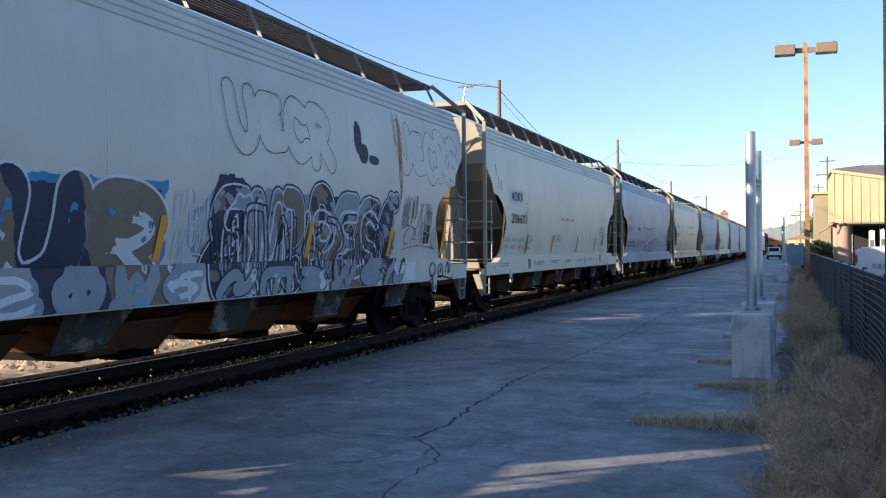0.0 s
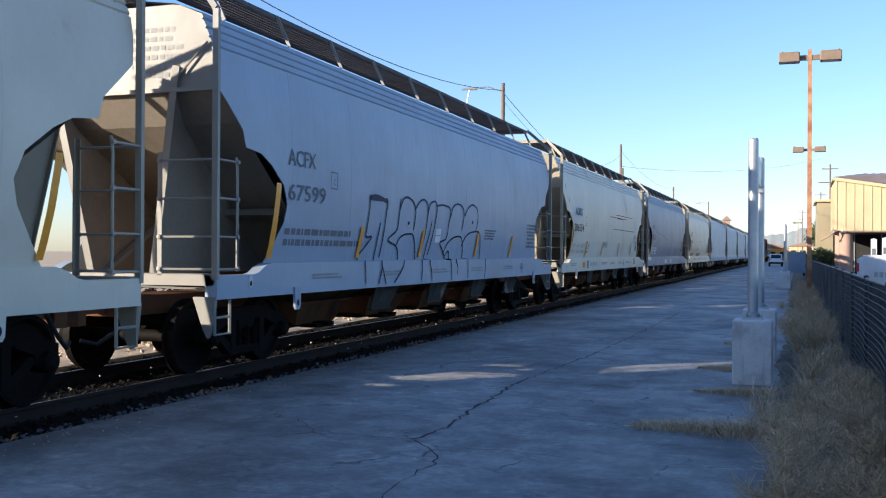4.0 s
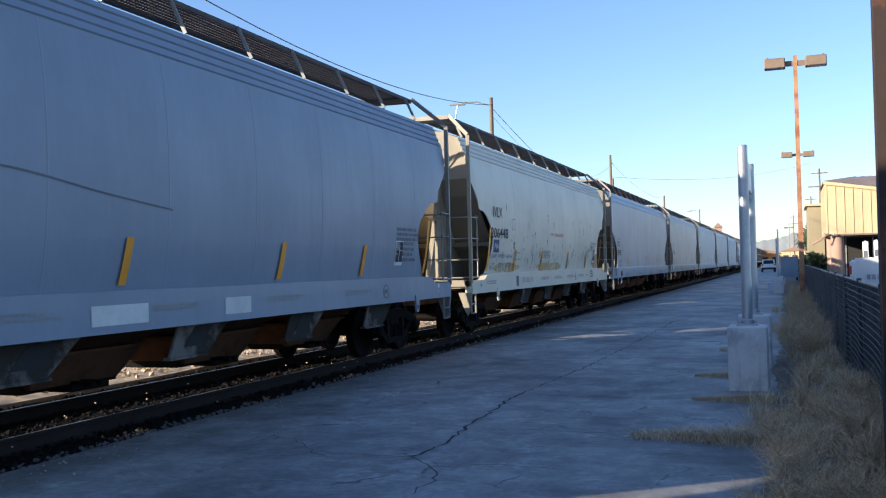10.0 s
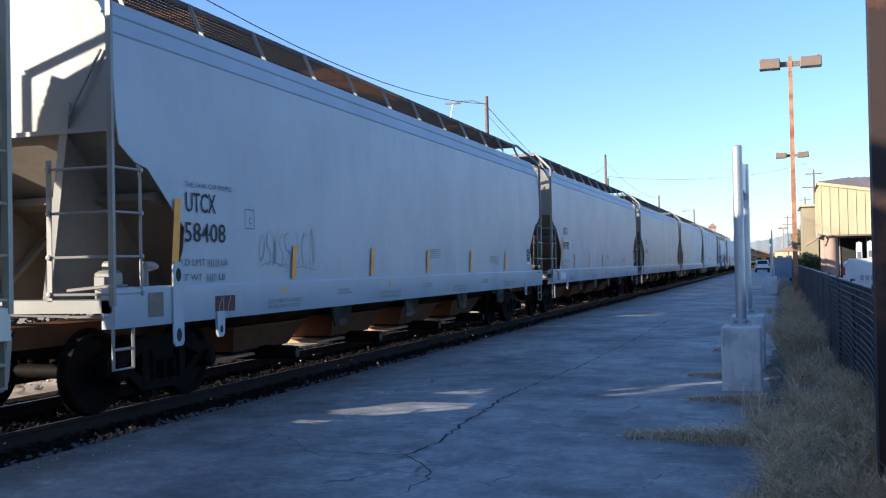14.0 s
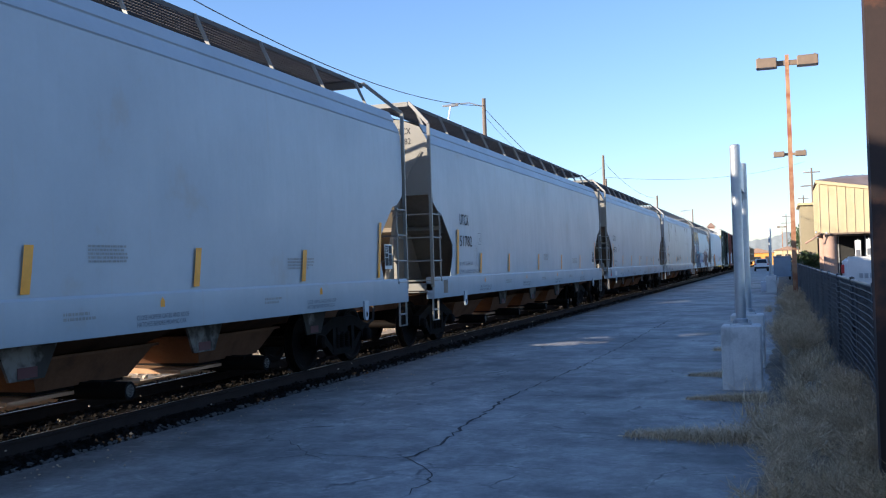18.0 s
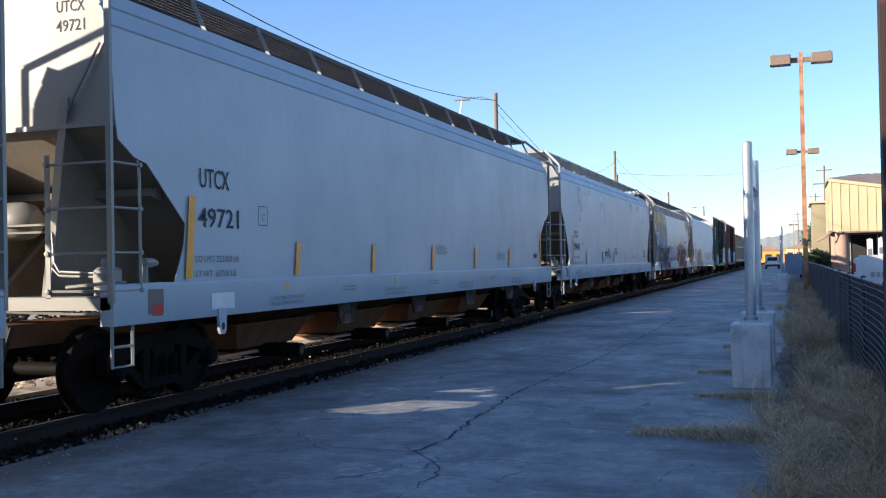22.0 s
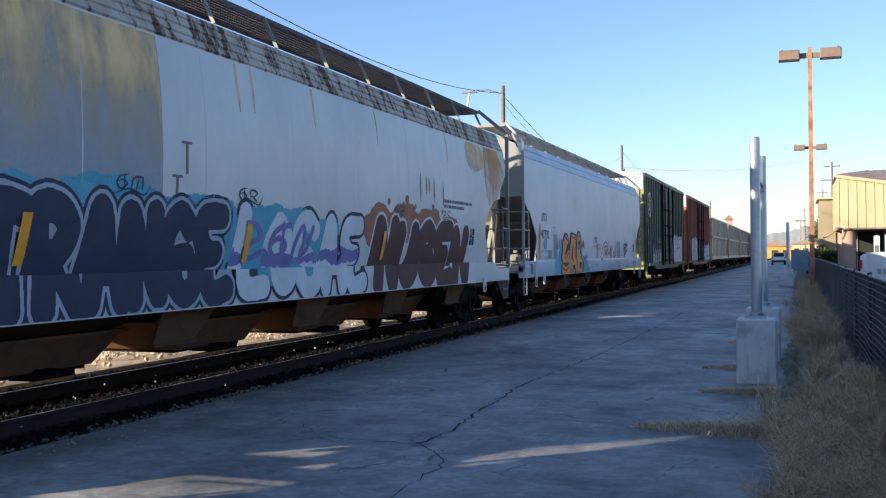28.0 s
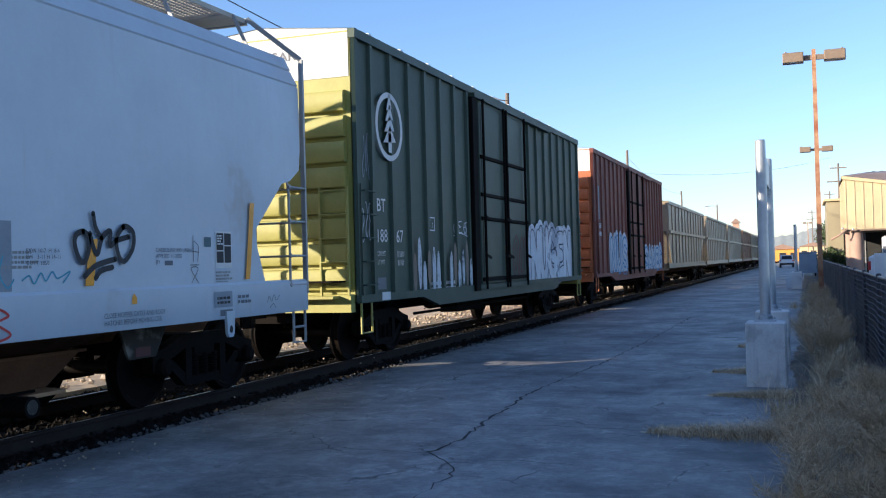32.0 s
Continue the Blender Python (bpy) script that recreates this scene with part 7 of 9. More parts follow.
for c, sd in ((c_599, 160), (c_525, 180)):
    frame_mark(c, 3.0, 3.23, 2.44, 2.69, 0.015, M_GREYPAINT)
    tape(c, (4.1, 6.8, 10.1, 12.8))
    fine_print(c, 14.2, 2.2, 1.2, 3, 0.05, M_GREYPAINT, sd)
    fine_print(c, 14.3, 1.95, 0.8, 4, 0.055, M_GREYPAINT, sd + 1)
    sill_hole(c, 0.75)
    sill_hole(c, 2 * WAG[c.name][3] - 0.75)
    for k in range(5):
        sill_print(c, 2.4 + k * 2.4, 1.0, sd + 2 + k)
    emblem(c, 13.6)
fine_print(c_599, 1.7, 1.76, 2.6, 2, 0.085, M_GREYPAINT, 166)
bar_mark(c_525, "painted_patch", 1.42, 3.45, 1.52, 1.84, M_WHITEPAINT, 0.003, "white load-limit patch")
lettering(c_525, "LD LMT 223 600 LB   101400 KG", 1.5, 1.71, 0.075, M_BLACKPAINT, 1.45)
lettering(c_525, "LT WT  63  300 LB   28300 KG    GESP 4-03", 1.5, 1.56, 0.075, M_BLACKPAINT, 1.85)
code_label(c_525, 14.2)
bar_mark(c_525, "painted_patch", 6.2, 7.1, 1.05, 1.25, M_WHITEPAINT, 0.004)
bar_mark(c_525, "painted_patch", 8.6, 9.2, 1.05, 1.25, M_WHITEPAINT, 0.004)
flat_mark(c_525, "long_scratch", stroke_polys(smooth_line([(1.7, 2.82), (2.5, 2.76), (3.6, 2.55), (5.2, 2.50), (6.4, 2.36), (7.6, 2.24)]), 0.022), M_GREYPAINT, 0.004, "long shallow scratch")


for c, sd in ((c_603, 1), (c_599, 2), (c_554, 3), (c_525, 4), (c_448, 5), (c_aex, 6)):
    end_print(c, 600 + sd)


# flat-sided cars
def new_stencils(car, num, seed, y=1.60, end=True, clean=True, load=("LD LMT ||||||| LB", "LT WT  |||||| LB"), big_label=True, close=(3.1, 6.9, 10.75, 14.7), tapes=(3.85, 6.6, 9.3, 12.05, 14.9), zs=(2.45, 2.0)):
    lettering(car, "UTCX", y, zs[0], 0.225, M_BLACKPAINT, 0.64)
    lettering(car, num, y - 0.03, zs[1], 0.225, M_BLACKPAINT, 0.88)
    frame_mark(car, y + 1.32, y + 1.56, 2.05, 2.30, 0.012, M_GREYPAINT)
    lettering(car, load[0], y - 0.1, 1.60, 0.075, M_GREYPAINT, 0.058 * len(load[0]))
    lettering(car, load[1], y - 0.1, 1.43, 0.075, M_GREYPAINT, 0.058 * len(load[1]))
    tape(car, tapes, 1.42, 1.86, y - 0.25, 2.34)
    for yy in close:
        lettering(car, "CLOSE HOPPER GATES AND ROOF\nHATCHES BEFORE MOVING CAR", yy, 1.10, 0.05, M_GREYPAINT, 0.96)
    for yy in [c + 0.47 for c in close]:
        flat_mark(car, "warning_mark", [[(yy - 0.04, 1.22), (yy + 0.04, 1.22), (yy + 0.04, 1.28), (yy, 1.33), (yy - 0.04, 1.28)]], M_YELLOW, 0.004)
    for k in range(3):
        sill_print(car, 5.3 + k * 3.8, 0.5, seed + 3 + k)
    fine_print(car, 9.5, 1.85, 0.7, 5, 0.022, M_FAINT, seed + 7)
    fine_print(car, 13.6, 1.72, 0.8, 4, 0.025, M_FAINT, seed + 8)
    if big_label:
        code_label(car, 17.1, 1.62)
    else:
        bar_mark(car, "printed_label", 17.0, 17.36, 1.62, 1.74, M_BLACKPAINT, 0.006, "small black label")
    field_mark(car, "sill_box", 0.55, 0.82, 1.06, 1.32, M_SPRAYBROWN if clean else M_STEEL, 0.003, "small placard frame on the sill")
    if end:
        end_text(car, ("UTCX", num), M_BLACKPAINT)


new_stencils(c_408, "58408", 200, 1.28, end=False, zs=(2.21, 1.87))
lettering(c_408, "THE TANK CAR PEOPLE", 1.28, 2.49, 0.06, M_GREYPAINT, 1.0)
new_stencils(c_783, "49783", 220, close=(2.35, 6.36, 10.2, 14.1), tapes=(3.23, 5.86, 8.62, 11.34, 14.03))
new_stencils(c_782, "51782", 240, 1.75, load=("LD LMT 222300 LB", "LT WT  63700 LB  NEW 02-98"), close=(3.0, 6.9, 10.7, 14.6), tapes=(3.17, 5.6, 8.77, 11.8, 14.75))
new_stencils(c_721, "49721", 260, 1.55, big_label=False, load=("LD LMT 222300 LB", "LT WT  63700 LB"), tapes=(3.86, 6.45, 9.25, 11.9, 14.6))
new_stencils(c_642, "59642", 280, 1.82, zs=(2.25, 1.87), load=("LD LMT 199900 LB", "LT WT  63100 LB  NEW 12-97"), close=(3.3, 7.17, 11.05, 15.03), tapes=(3.76, 6.7, 9.05, 11.9, 14.9))
new_stencils(c_732, "47732", 300, 1.77, zs=(2.42, 1.97), end=False, load=("LD LMT 197900 LB", "LT WT  65100 LB"), close=(7.35, 11.25, 15.13), tapes=(9.47, 12.05, 14.95))
bar_mark(c_408, "painted_patch", 1.85, 2.30, 1.05, 1.24, M_SPRAYMAROON, 0.004, "red and white sill label")
bar_mark(c_721, "painted_patch", 1.74, 2.24, 1.05, 1.24, M_WHITEPAINT, 0.004, "white sill patch")
bar_mark(c_721, "painted_patch", 0.62, 0.80, 1.04, 1.16, M_REDPAINT, 0.006, "red sill label")
bar_mark(c_783, "painted_patch", 1.1, 1.75, 1.08, 1.28, M_WHITEPAINT, 0.004, "white sill patch")
field_mark(c_642, "touch_up_patch", 2.6, 17.2, 2.75, 3.88, S_FRESH, 0.003, "pale touched-up paint in soft patches")


# ---- graffiti: letter skeletons in a unit box, drawn as fat strokes in layers ----
GLYPH = {
    "S": [[(0.92, 0.84), (0.6, 0.98), (0.2, 0.9), (0.08, 0.7), (0.3, 0.52), (0.7, 0.45), (0.92, 0.25), (0.7, 0.05), (0.3, 0.02), (0.06, 0.15)]],
    "T": [[(0.02, 0.92), (0.5, 0.95), (0.98, 0.9)], [(0.5, 0.93), (0.48, 0.5), (0.52, 0.03)]],
    "R": [[(0.1, 0.02), (0.14, 0.5), (0.1, 0.95), (0.6, 0.98), (0.9, 0.78), (0.6, 0.52), (0.16, 0.5)], [(0.4, 0.52), (0.7, 0.25), (0.98, 0.02)]],
    "A": [[(0.02, 0.02), (0.25, 0.55), (0.5, 0.98), (0.75, 0.55), (0.98, 0.02)], [(0.2, 0.36), (0.8, 0.36)]],
    "N": [[(0.06, 0.02), (0.1, 0.5), (0.08, 0.95), (0.5, 0.5), (0.92, 0.05), (0.9, 0.5), (0.94, 0.97)]],
    "E": [[(0.95, 0.88), (0.5, 0.98), (0.1, 0.85), (0.1, 0.5), (0.1, 0.15), (0.5, 0.02), (0.95, 0.12)], [(0.1, 0.5), (0.75, 0.52)]],
    "G": [[(0.9, 0.82), (0.5, 0.98), (0.1, 0.7), (0.08, 0.3), (0.45, 0.02), (0.9, 0.2), (0.9, 0.48), (0.55, 0.46)]],
    "L": [[(0.15, 0.98), (0.12, 0.5), (0.1, 0.06), (0.5, 0.04), (0.95, 0.1)]],
    "U": [[(0.08, 0.97), (0.08, 0.35), (0.4, 0.03), (0.85, 0.25), (0.92, 0.97)]],
    "M": [[(0.05, 0.02), (0.12, 0.95), (0.5, 0.4), (0.88, 0.95), (0.95, 0.02)]],
    "O": [[(0.5, 0.98), (0.12, 0.75), (0.08, 0.3), (0.5, 0.02), (0.9, 0.3), (0.9, 0.72), (0.5, 0.98)]],
    "P": [[(0.12, 0.02), (0.12, 0.5), (0.1, 0.95), (0.6, 0.98), (0.92, 0.75), (0.6, 0.45), (0.14, 0.45)]],
    "B": [[(0.1, 0.02), (0.12, 0.5), (0.1, 0.97), (0.7, 0.95), (0.85, 0.72), (0.5, 0.52), (0.9, 0.36), (0.85, 0.1), (0.5, 0.0), (0.1, 0.02)]],
    "I": [[(0.45, 0.98), (0.5, 0.5), (0.48, 0.02)]],
    "1": [[(0.1, 0.95), (0.55, 0.9), (0.8, 0.6), (0.45, 0.45), (0.15, 0.2), (0.5, 0.02), (0.95, 0.2)]],
    "2": [[(0.05, 0.05), (0.15, 0.6), (0.4, 0.97), (0.6, 0.6), (0.5, 0.2), (0.8, 0.35), (0.95, 0.95)]],
    "3": [[(0.1, 0.9), (0.3, 0.1), (0.5, 0.8), (0.7, 0.1), (0.92, 0.92)], [(0.3, 0.1), (0.1, 0.02)]],
    "4": [[(0.5, 0.95), (0.1, 0.6), (0.3, 0.1), (0.8, 0.15), (0.9, 0.65), (0.5, 0.95)], [(0.5, 0.7), (0.52, 0.3)]],
    "5": [[(0.05, 0.02), (0.1, 0.9), (0.9, 0.97)], [(0.5, 0.92), (0.45, 0.05)], [(0.85, 0.95), (0.9, 0.1)]],
    "6": [[(0.95, 0.95), (0.3, 0.8), (0.1, 0.4), (0.5, 0.1), (0.9, 0.4), (0.5, 0.6), (0.2, 0.5)], [(0.6, 0.95), (0.75, 0.02)]],
    "A": [[(0.04, 0.02), (0.3, 0.6), (0.5, 0.98), (0.7, 0.6), (0.96, 0.02)], [(0.2, 0.34), (0.8, 0.34)]],
    "N": [[(0.08, 0.02), (0.1, 0.95), (0.5, 0.5), (0.9, 0.05), (0.92, 0.97)]],
    "G": [[(0.92, 0.82), (0.55, 0.98), (0.15, 0.75), (0.1, 0.25), (0.5, 0.02), (0.9, 0.15), (0.9, 0.45), (0.55, 0.45)]],
    "E": [[(0.9, 0.95), (0.25, 0.93), (0.08, 0.72), (0.4, 0.52), (0.75, 0.5)], [(0.4, 0.52), (0.08, 0.3), (0.3, 0.03), (0.92, 0.08)]],
    "C": [[(0.92, 0.85), (0.5, 0.98), (0.12, 0.7), (0.12, 0.28), (0.5, 0.02), (0.92, 0.15)]],
    "L": [[(0.3, 0.97), (0.15, 0.5), (0.12, 0.06), (0.9, 0.04)]],
    "Z": [[(0.05, 0.92), (0.9, 0.95), (0.5, 0.5), (0.06, 0.06), (0.95, 0.04)]],
}


def glyph_lines(shapes, y0, y1, z0, z1, slant=0.0, jitter=0.0, seed=0):
    r = random.Random(seed)
    w = (y1 - y0) / len(shapes)
    lines = []
    for k, ch in enumerate(shapes):
        a = y0 + k * w
        hz0, hz1 = z0 + r.uniform(-jitter, jitter), z1 + r.uniform(-jitter, jitter)
        for st in GLYPH[ch]:
            lines.append(smooth_line([(a + w * 0.10 + w * 0.8 * u + slant * v, hz0 + (hz1 - hz0) * v) for u, v in st], 5))
    return lines


def piece(car, shapes, y0, y1, z0, z1, layers, label, slant=0.0, jitter=0.0, seed=0, lift=0.006):
    """A run of letter-like shapes. layers: (stroke width, material[, where]), widest first."""
    lines = glyph_lines(shapes, y0, y1, z0, z1, slant, jitter, seed)
    for k, lay in enumerate(layers):
        near = near_lines(lines, lay[0])
        where = lay[2] if len(lay) > 2 else None
        test = near if where is None else (lambda y, z, n=near, q=where: n(y, z) & q(y, z))
        ob = raster_mark(car, "graffiti", y0 - 0.5, y1 + 0.7, z0 - 0.45, z1 + 0.5, test, lay[1], lift + 0.002 * k, label)
        if where is not None:
            ob["kind"] = "stuff"


def outline_letters(car, shapes, y0, y1, z0, z1, fat, line, material, label, slant=0.0, jitter=0.08, seed=0, lift=0.017):
    """Hollow letters: only the rim of fat strokes is painted."""
    lines = glyph_lines(shapes, y0, y1, z0, z1, slant, jitter, seed)
    outer, inner = near_lines(lines, fat), near_lines(lines, fat - 2 * line)
    raster_mark(car, "graffiti", y0 - 0.4, y1 + 0.5, z0 - 0.3, z1 + 0.3, lambda y, z: outer(y, z) & ~inner(y, z), material, lift, label, 0.010, 0.006)


def splash(car, items, material, label, lift=0.004, seed=0):
    for i, (a, b, c, d) in enumerate(items):
        stain(car, a, b, c * 1.15, d * 1.15, material, seed + i, lift + 0.0004 * i, label, 0.35, 3.0, "graffiti")


def scrawl(car, y0, y1, z0, z1, n, w, material, label, seed):
    """A quick tag: a few thin looping letter-like strokes and a tail."""
    r = random.Random(seed)
    k = max(2, n // 3)
    shapes = [r.choice("SRAOEC1234564621") for _ in range(k)]
    polys = []
    for ln in glyph_lines(shapes, y0, y1, z0, z1, r.uniform(0.0, 0.25) * (z1 - z0), 0.12 * (z1 - z0), seed):
        polys += stroke_polys(ln, w * 0.8, True)
    if r.random() < 0.6:
        polys += stroke_polys(smooth_line([(y0, z0 - 0.05), (y0 + (y1 - y0) * 0.5, z0 + 0.02), (y1, z0 - 0.03), (y1 + 0.1, z0 + 0.08)], 5), w * 0.6, True)
    flat_mark(car, "graffiti", polys, material, 0.008, label)


# the graffitied grey car at the start
def patchy(seed, k=1.2, at=0.0):
    return lambda y, z: ragged(y, z, seed, k) > at


def wall_of_paint(y0, y1, top, seed):
    return lambda y, z: (y > y0) & (y < y1 + 0.10 * ragged(z, y, seed, 3.0)) & (z < top + 0.07 * ragged(y, z * 0.2, seed, 2.2))


raster_mark(c_graf, "graffiti", 0.1, 6.9, 0.99, 2.5, wall_of_paint(0.3, 6.66, 2.27, 5), M_SPRAYBLUE, 0.004, "blue rim of the graffiti")
raster_mark(c_graf, "graffiti", 0.1, 6.9, 0.99, 2.5, wall_of_paint(0.3, 6.58, 2.19, 5), M_SPRAYNAVY, 0.0052, "navy ground of the graffiti")
piece(c_graf, "AONUR", 0.2, 6.55, 1.12, 2.06, [(0.56, M_SPRAYWHITE), (0.49, M_SPRAYBROWN), (0.49, M_SPRAYNAVY, lambda y, z: np.sin(y * 2.4 + z * 0.8 + 1.1) + 0.3 * ragged(y, z, 3, 1.5) > 0.35)], "brown and navy graffiti letters edged in white", 0.1, 0.05, 4, 0.008)
piece(c_graf, "AONUR", 0.3, 6.5, 1.25, 1.95, [(0.15, M_SPRAYWHITE, patchy(9, 1.6, 0.1)), (0.10, M_SPRAYBLUE, patchy(10, 1.6, 0.1))], "pale blue shine in the letters", 0.1, 0.05, 4, 0.0155)
piece(c_graf, "13251436", 0.5, 7.2, 1.0, 1.32, [(0.20, M_SPRAYGREY), (0.07, M_SPRAYWHITE, patchy(4, 1.4, 0.0)), (0.13, M_SPRAYTEAL, patchy(14, 1.4, 0.3))], "pale and grey graffiti on the sill", 0.1, 0.03, 14, 0.019)
splash(c_graf, [(8.5, 1.72, 1.4, 0.66), (10.4, 1.72, 1.6, 0.66), (12.0, 1.6, 1.2, 0.56)], M_SPRAYGREY, "grey ground of the graffiti", 0.0047, 30)
splash(c_graf, [(7.9, 2.05, 0.45, 0.45), (9.0, 1.5, 0.5, 0.4), (10.7, 2.0, 0.5, 0.35), (11.7, 1.5, 0.5, 0.35)], M_SPRAYNAVY, "navy shadows of the graffiti", 0.0055, 33)
piece(c_graf, "EN1PE56", 7.3, 13.0, 1.08, 2.34, [(0.38, M_SPRAYNAVY), (0.32, M_SPRAYWHITE), (0.27, M_SPRAYNAVY), (0.27, M_SPRAYBROWN, patchy(5, 1.4, 0.05)), (0.27, M_SPRAYGREY, patchy(17, 1.4, 0.15))], "brown, grey and navy interlocking graffiti", 0.25, 0.12, 7)
outline_letters(c_graf, "6MUPES", 7.8, 12.6, 1.15, 2.1, 0.20, 0.035, M_SPRAYWHITE, "white lines of the graffiti", -0.2, 0.12, 8)
outline_letters(c_graf, "3526134", 7.6, 13.0, 1.05, 2.0, 0.12, 0.028, M_SPRAYNAVY, "navy lines of the graffiti", -0.3, 0.15, 9, 0.0185)
piece(c_graf, "251362", 7.4, 13.4, 1.0, 1.30, [(0.18, M_SPRAYNAVY), (0.14, M_SPRAYGREY), (0.14, M_SPRAYWHITE, patchy(6, 1.4, 0.2))], "grey graffiti on the sill", 0.1, 0.03, 15, 0.0195)
outline_letters(c_graf, "UECR", 7.9, 10.7, 2.85, 3.48, 0.30, 0.012, M_BLACKPAINT, "thin black outlined tag", -0.15, 0.1, 11)
outline_letters(c_graf, "UECRS", 13.3, 16.5, 2.95, 3.62, 0.28, 0.012, M_BLACKPAINT, "thin black outlined tag", -0.15, 0.1, 12)
splash(c_graf, [(11.6, 3.3, 0.14, 0.25), (11.8, 3.05, 0.18, 0.16), (12.2, 2.98, 0.22, 0.08)], M_SPRAYNAVY, "dark smear of paint", seed=50)
for k, (a, b, z0, z1) in enumerate(((13.4, 14.1, 1.95, 2.5), (14.2, 14.9, 1.95, 2.4), (13.5, 15.2, 1.6, 1.95), (15.1, 15.8, 1.9, 2.4), (15.9, 16.3, 1.7, 2.3), (7.0, 7.5, 1.5, 2.2))):
    scrawl(c_graf, a, b, z0, z1, 15, 0.026, M_BLACKPAINT if k < 5 else M_SPRAYWHITE, "quick black tag", 60 + k)
scrawl(c_graf, 6.7, 7.15, 1.9, 2.25, 10, 0.03, M_SPRAYWHITE, "white tag", 73)
scrawl(c_graf, 6.75, 7.1, 1.45, 1.85, 10, 0.03, M_SPRAYWHITE, "white tag", 74)
scrawl(c_graf, 14.6, 15.9, 1.02, 1.33, 9, 0.06, M_BLACKPAINT, "black tag on the sill", 70)
scrawl(c_graf, 7.6, 8.6, 1.02, 1.30, 10, 0.03, M_SPRAYTEAL, "teal tag on the sill", 71)
scrawl(c_graf, 12.4, 13.4, 1.10, 1.33, 10, 0.03, M_SPRAYWHITE, "white tag on the sill", 72)
bar_mark(c_graf, "painted_patch", 13.35, 13.95, 1.02, 1.34, M_WHITEPAINT, 0.006, "white sill patch")
code_label(c_graf, 14.5)
stain(c_graf, 13.35, 3.1, 0.10, 0.85, S_RUST, 77, name="rust_streak", rag=0.3)
stain(c_graf, 13.15, 3.6, 0.08, 0.4, S_OCHRE, 78, name="rust_streak", rag=0.3)
tape(c_graf, (3.7, 6.5, 9.95, 12.9))

# outlined tag on the blue-grey car
for tag in (
        [[(4.42, 2.36), (4.39, 2.1), (4.34, 1.79), (4.57, 1.77), (4.34, 1.6), (4.16, 1.46), (4.2, 1.28), (4.21, 1.05)], [(4.41, 2.37), (4.87, 2.37), (5.12, 2.38), (5.07, 2.07), (5.0, 1.46)], [(4.86, 2.0), (4.79, 1.48), (4.86, 1.32), (5.02, 1.02)], [(4.88, 1.3), (4.73, 1.04)]],
        [[(5.7, 2.43), (5.65, 2.14), (5.59, 1.91), (5.27, 1.74), (5.65, 1.63), (5.8, 1.48), (5.79, 1.3), (5.39, 1.03)], [(5.68, 2.26), (5.83, 2.44), (6.03, 2.48), (6.3, 2.41), (6.42, 2.23), (6.37, 1.94)], [(5.66, 1.67), (5.81, 1.8), (6.13, 1.85), (6.41, 1.81), (6.63, 1.45), (6.71, 1.28), (6.66, 1.05)]],
        [[(6.44, 2.32), (6.62, 2.44), (6.84, 2.48), (7.04, 2.36), (7.0, 2.0), (6.86, 1.5)], [(7.04, 2.23), (7.16, 2.42), (7.4, 2.48), (7.53, 2.4)], [(7.28, 2.11), (7.08, 1.47), (7.18, 1.2), (7.2, 1.02)], [(7.56, 2.4), (7.45, 2.07), (7.25, 1.5)]],
        [[(7.56, 2.41), (7.93, 2.43), (8.29, 2.36), (8.22, 2.06), (8.14, 1.8), (7.83, 1.72), (8.03, 1.57), (8.28, 1.37), (8.33, 1.0)], [(8.31, 2.21), (8.45, 2.42), (8.71, 2.49), (9.02, 2.45), (9.13, 2.28), (9.05, 1.99)], [(8.08, 1.52), (8.32, 1.74), (8.76, 1.85), (9.14, 1.78), (9.34, 1.31), (9.32, 1.02)]],
        [[(9.19, 2.28), (9.41, 2.45), (9.7, 2.52), (10.0, 2.44), (10.07, 2.19), (9.95, 1.96)], [(9.14, 1.67), (9.36, 1.87), (9.76, 1.96), (10.26, 1.93), (10.48, 1.47), (10.57, 1.29), (10.49, 1.01)], [(8.2, 1.45), (8.37, 1.56), (8.52, 1.4), (8.68, 1.27), (8.68, 1.12)]]):
    flat_mark(c_599, "graffiti", [q for ln in tag for q in stroke_polys(smooth_line(ln, 8), 0.036)], M_SPRAYNAVY, 0.012, "hollow navy outlined graffiti letter")
flat_mark(c_599, "graffiti", stroke_polys(smooth_line([(4.43, 2.40), (4.7, 2.42), (5.1, 2.36)], 6), 0.07) + [blob(6.11, 2.04, 0.04, 0.035, 3, 12, 0.1), blob(9.72, 2.16, 0.04, 0.035, 4, 12, 0.1)], M_SPRAYNAVY, 0.014, "thick drips and dots of the tag")
bar_mark(c_599, "painted_patch", 7.56, 7.84, 1.72, 1.84, M_WHITEPAINT, 0.004, "small white label")
bar_mark(c_599, "painted_patch", 7.56, 7.84, 1.86, 1.98, M_WHITEPAINT, 0.004, "small white label")
fine_print(c_599, 10.65, 2.0, 0.85, 4, 0.035, M_GREYPAINT, 168)

# rust-blotched car with a row of letters
bar_mark(c_aex, "weathered_panel", 0.9, 5.42, 1.40, 3.9, S_PANEL, 0.002, "darker weathered side panel")
bar_mark(c_aex, "rust_stain", 0.2, 5.40, 2.4, 3.9, S_WASH, 0.0035, "ochre wash below the roof")
stain(c_aex, 1.2, 3.75, 1.3, 0.4, S_RUST, 3, name="rust_stain")
stain(c_aex, 17.7, 3.25, 0.9, 1.0, S_RUN, 4, 0.0035, "orange rust blotch near the end", 0.3, name="rust_stain")
stain(c_aex, 16.4, 3.65, 0.7, 0.4, S_WASH, 5, 0.003, "ochre wash near the end", 0.3, name="rust_stain")
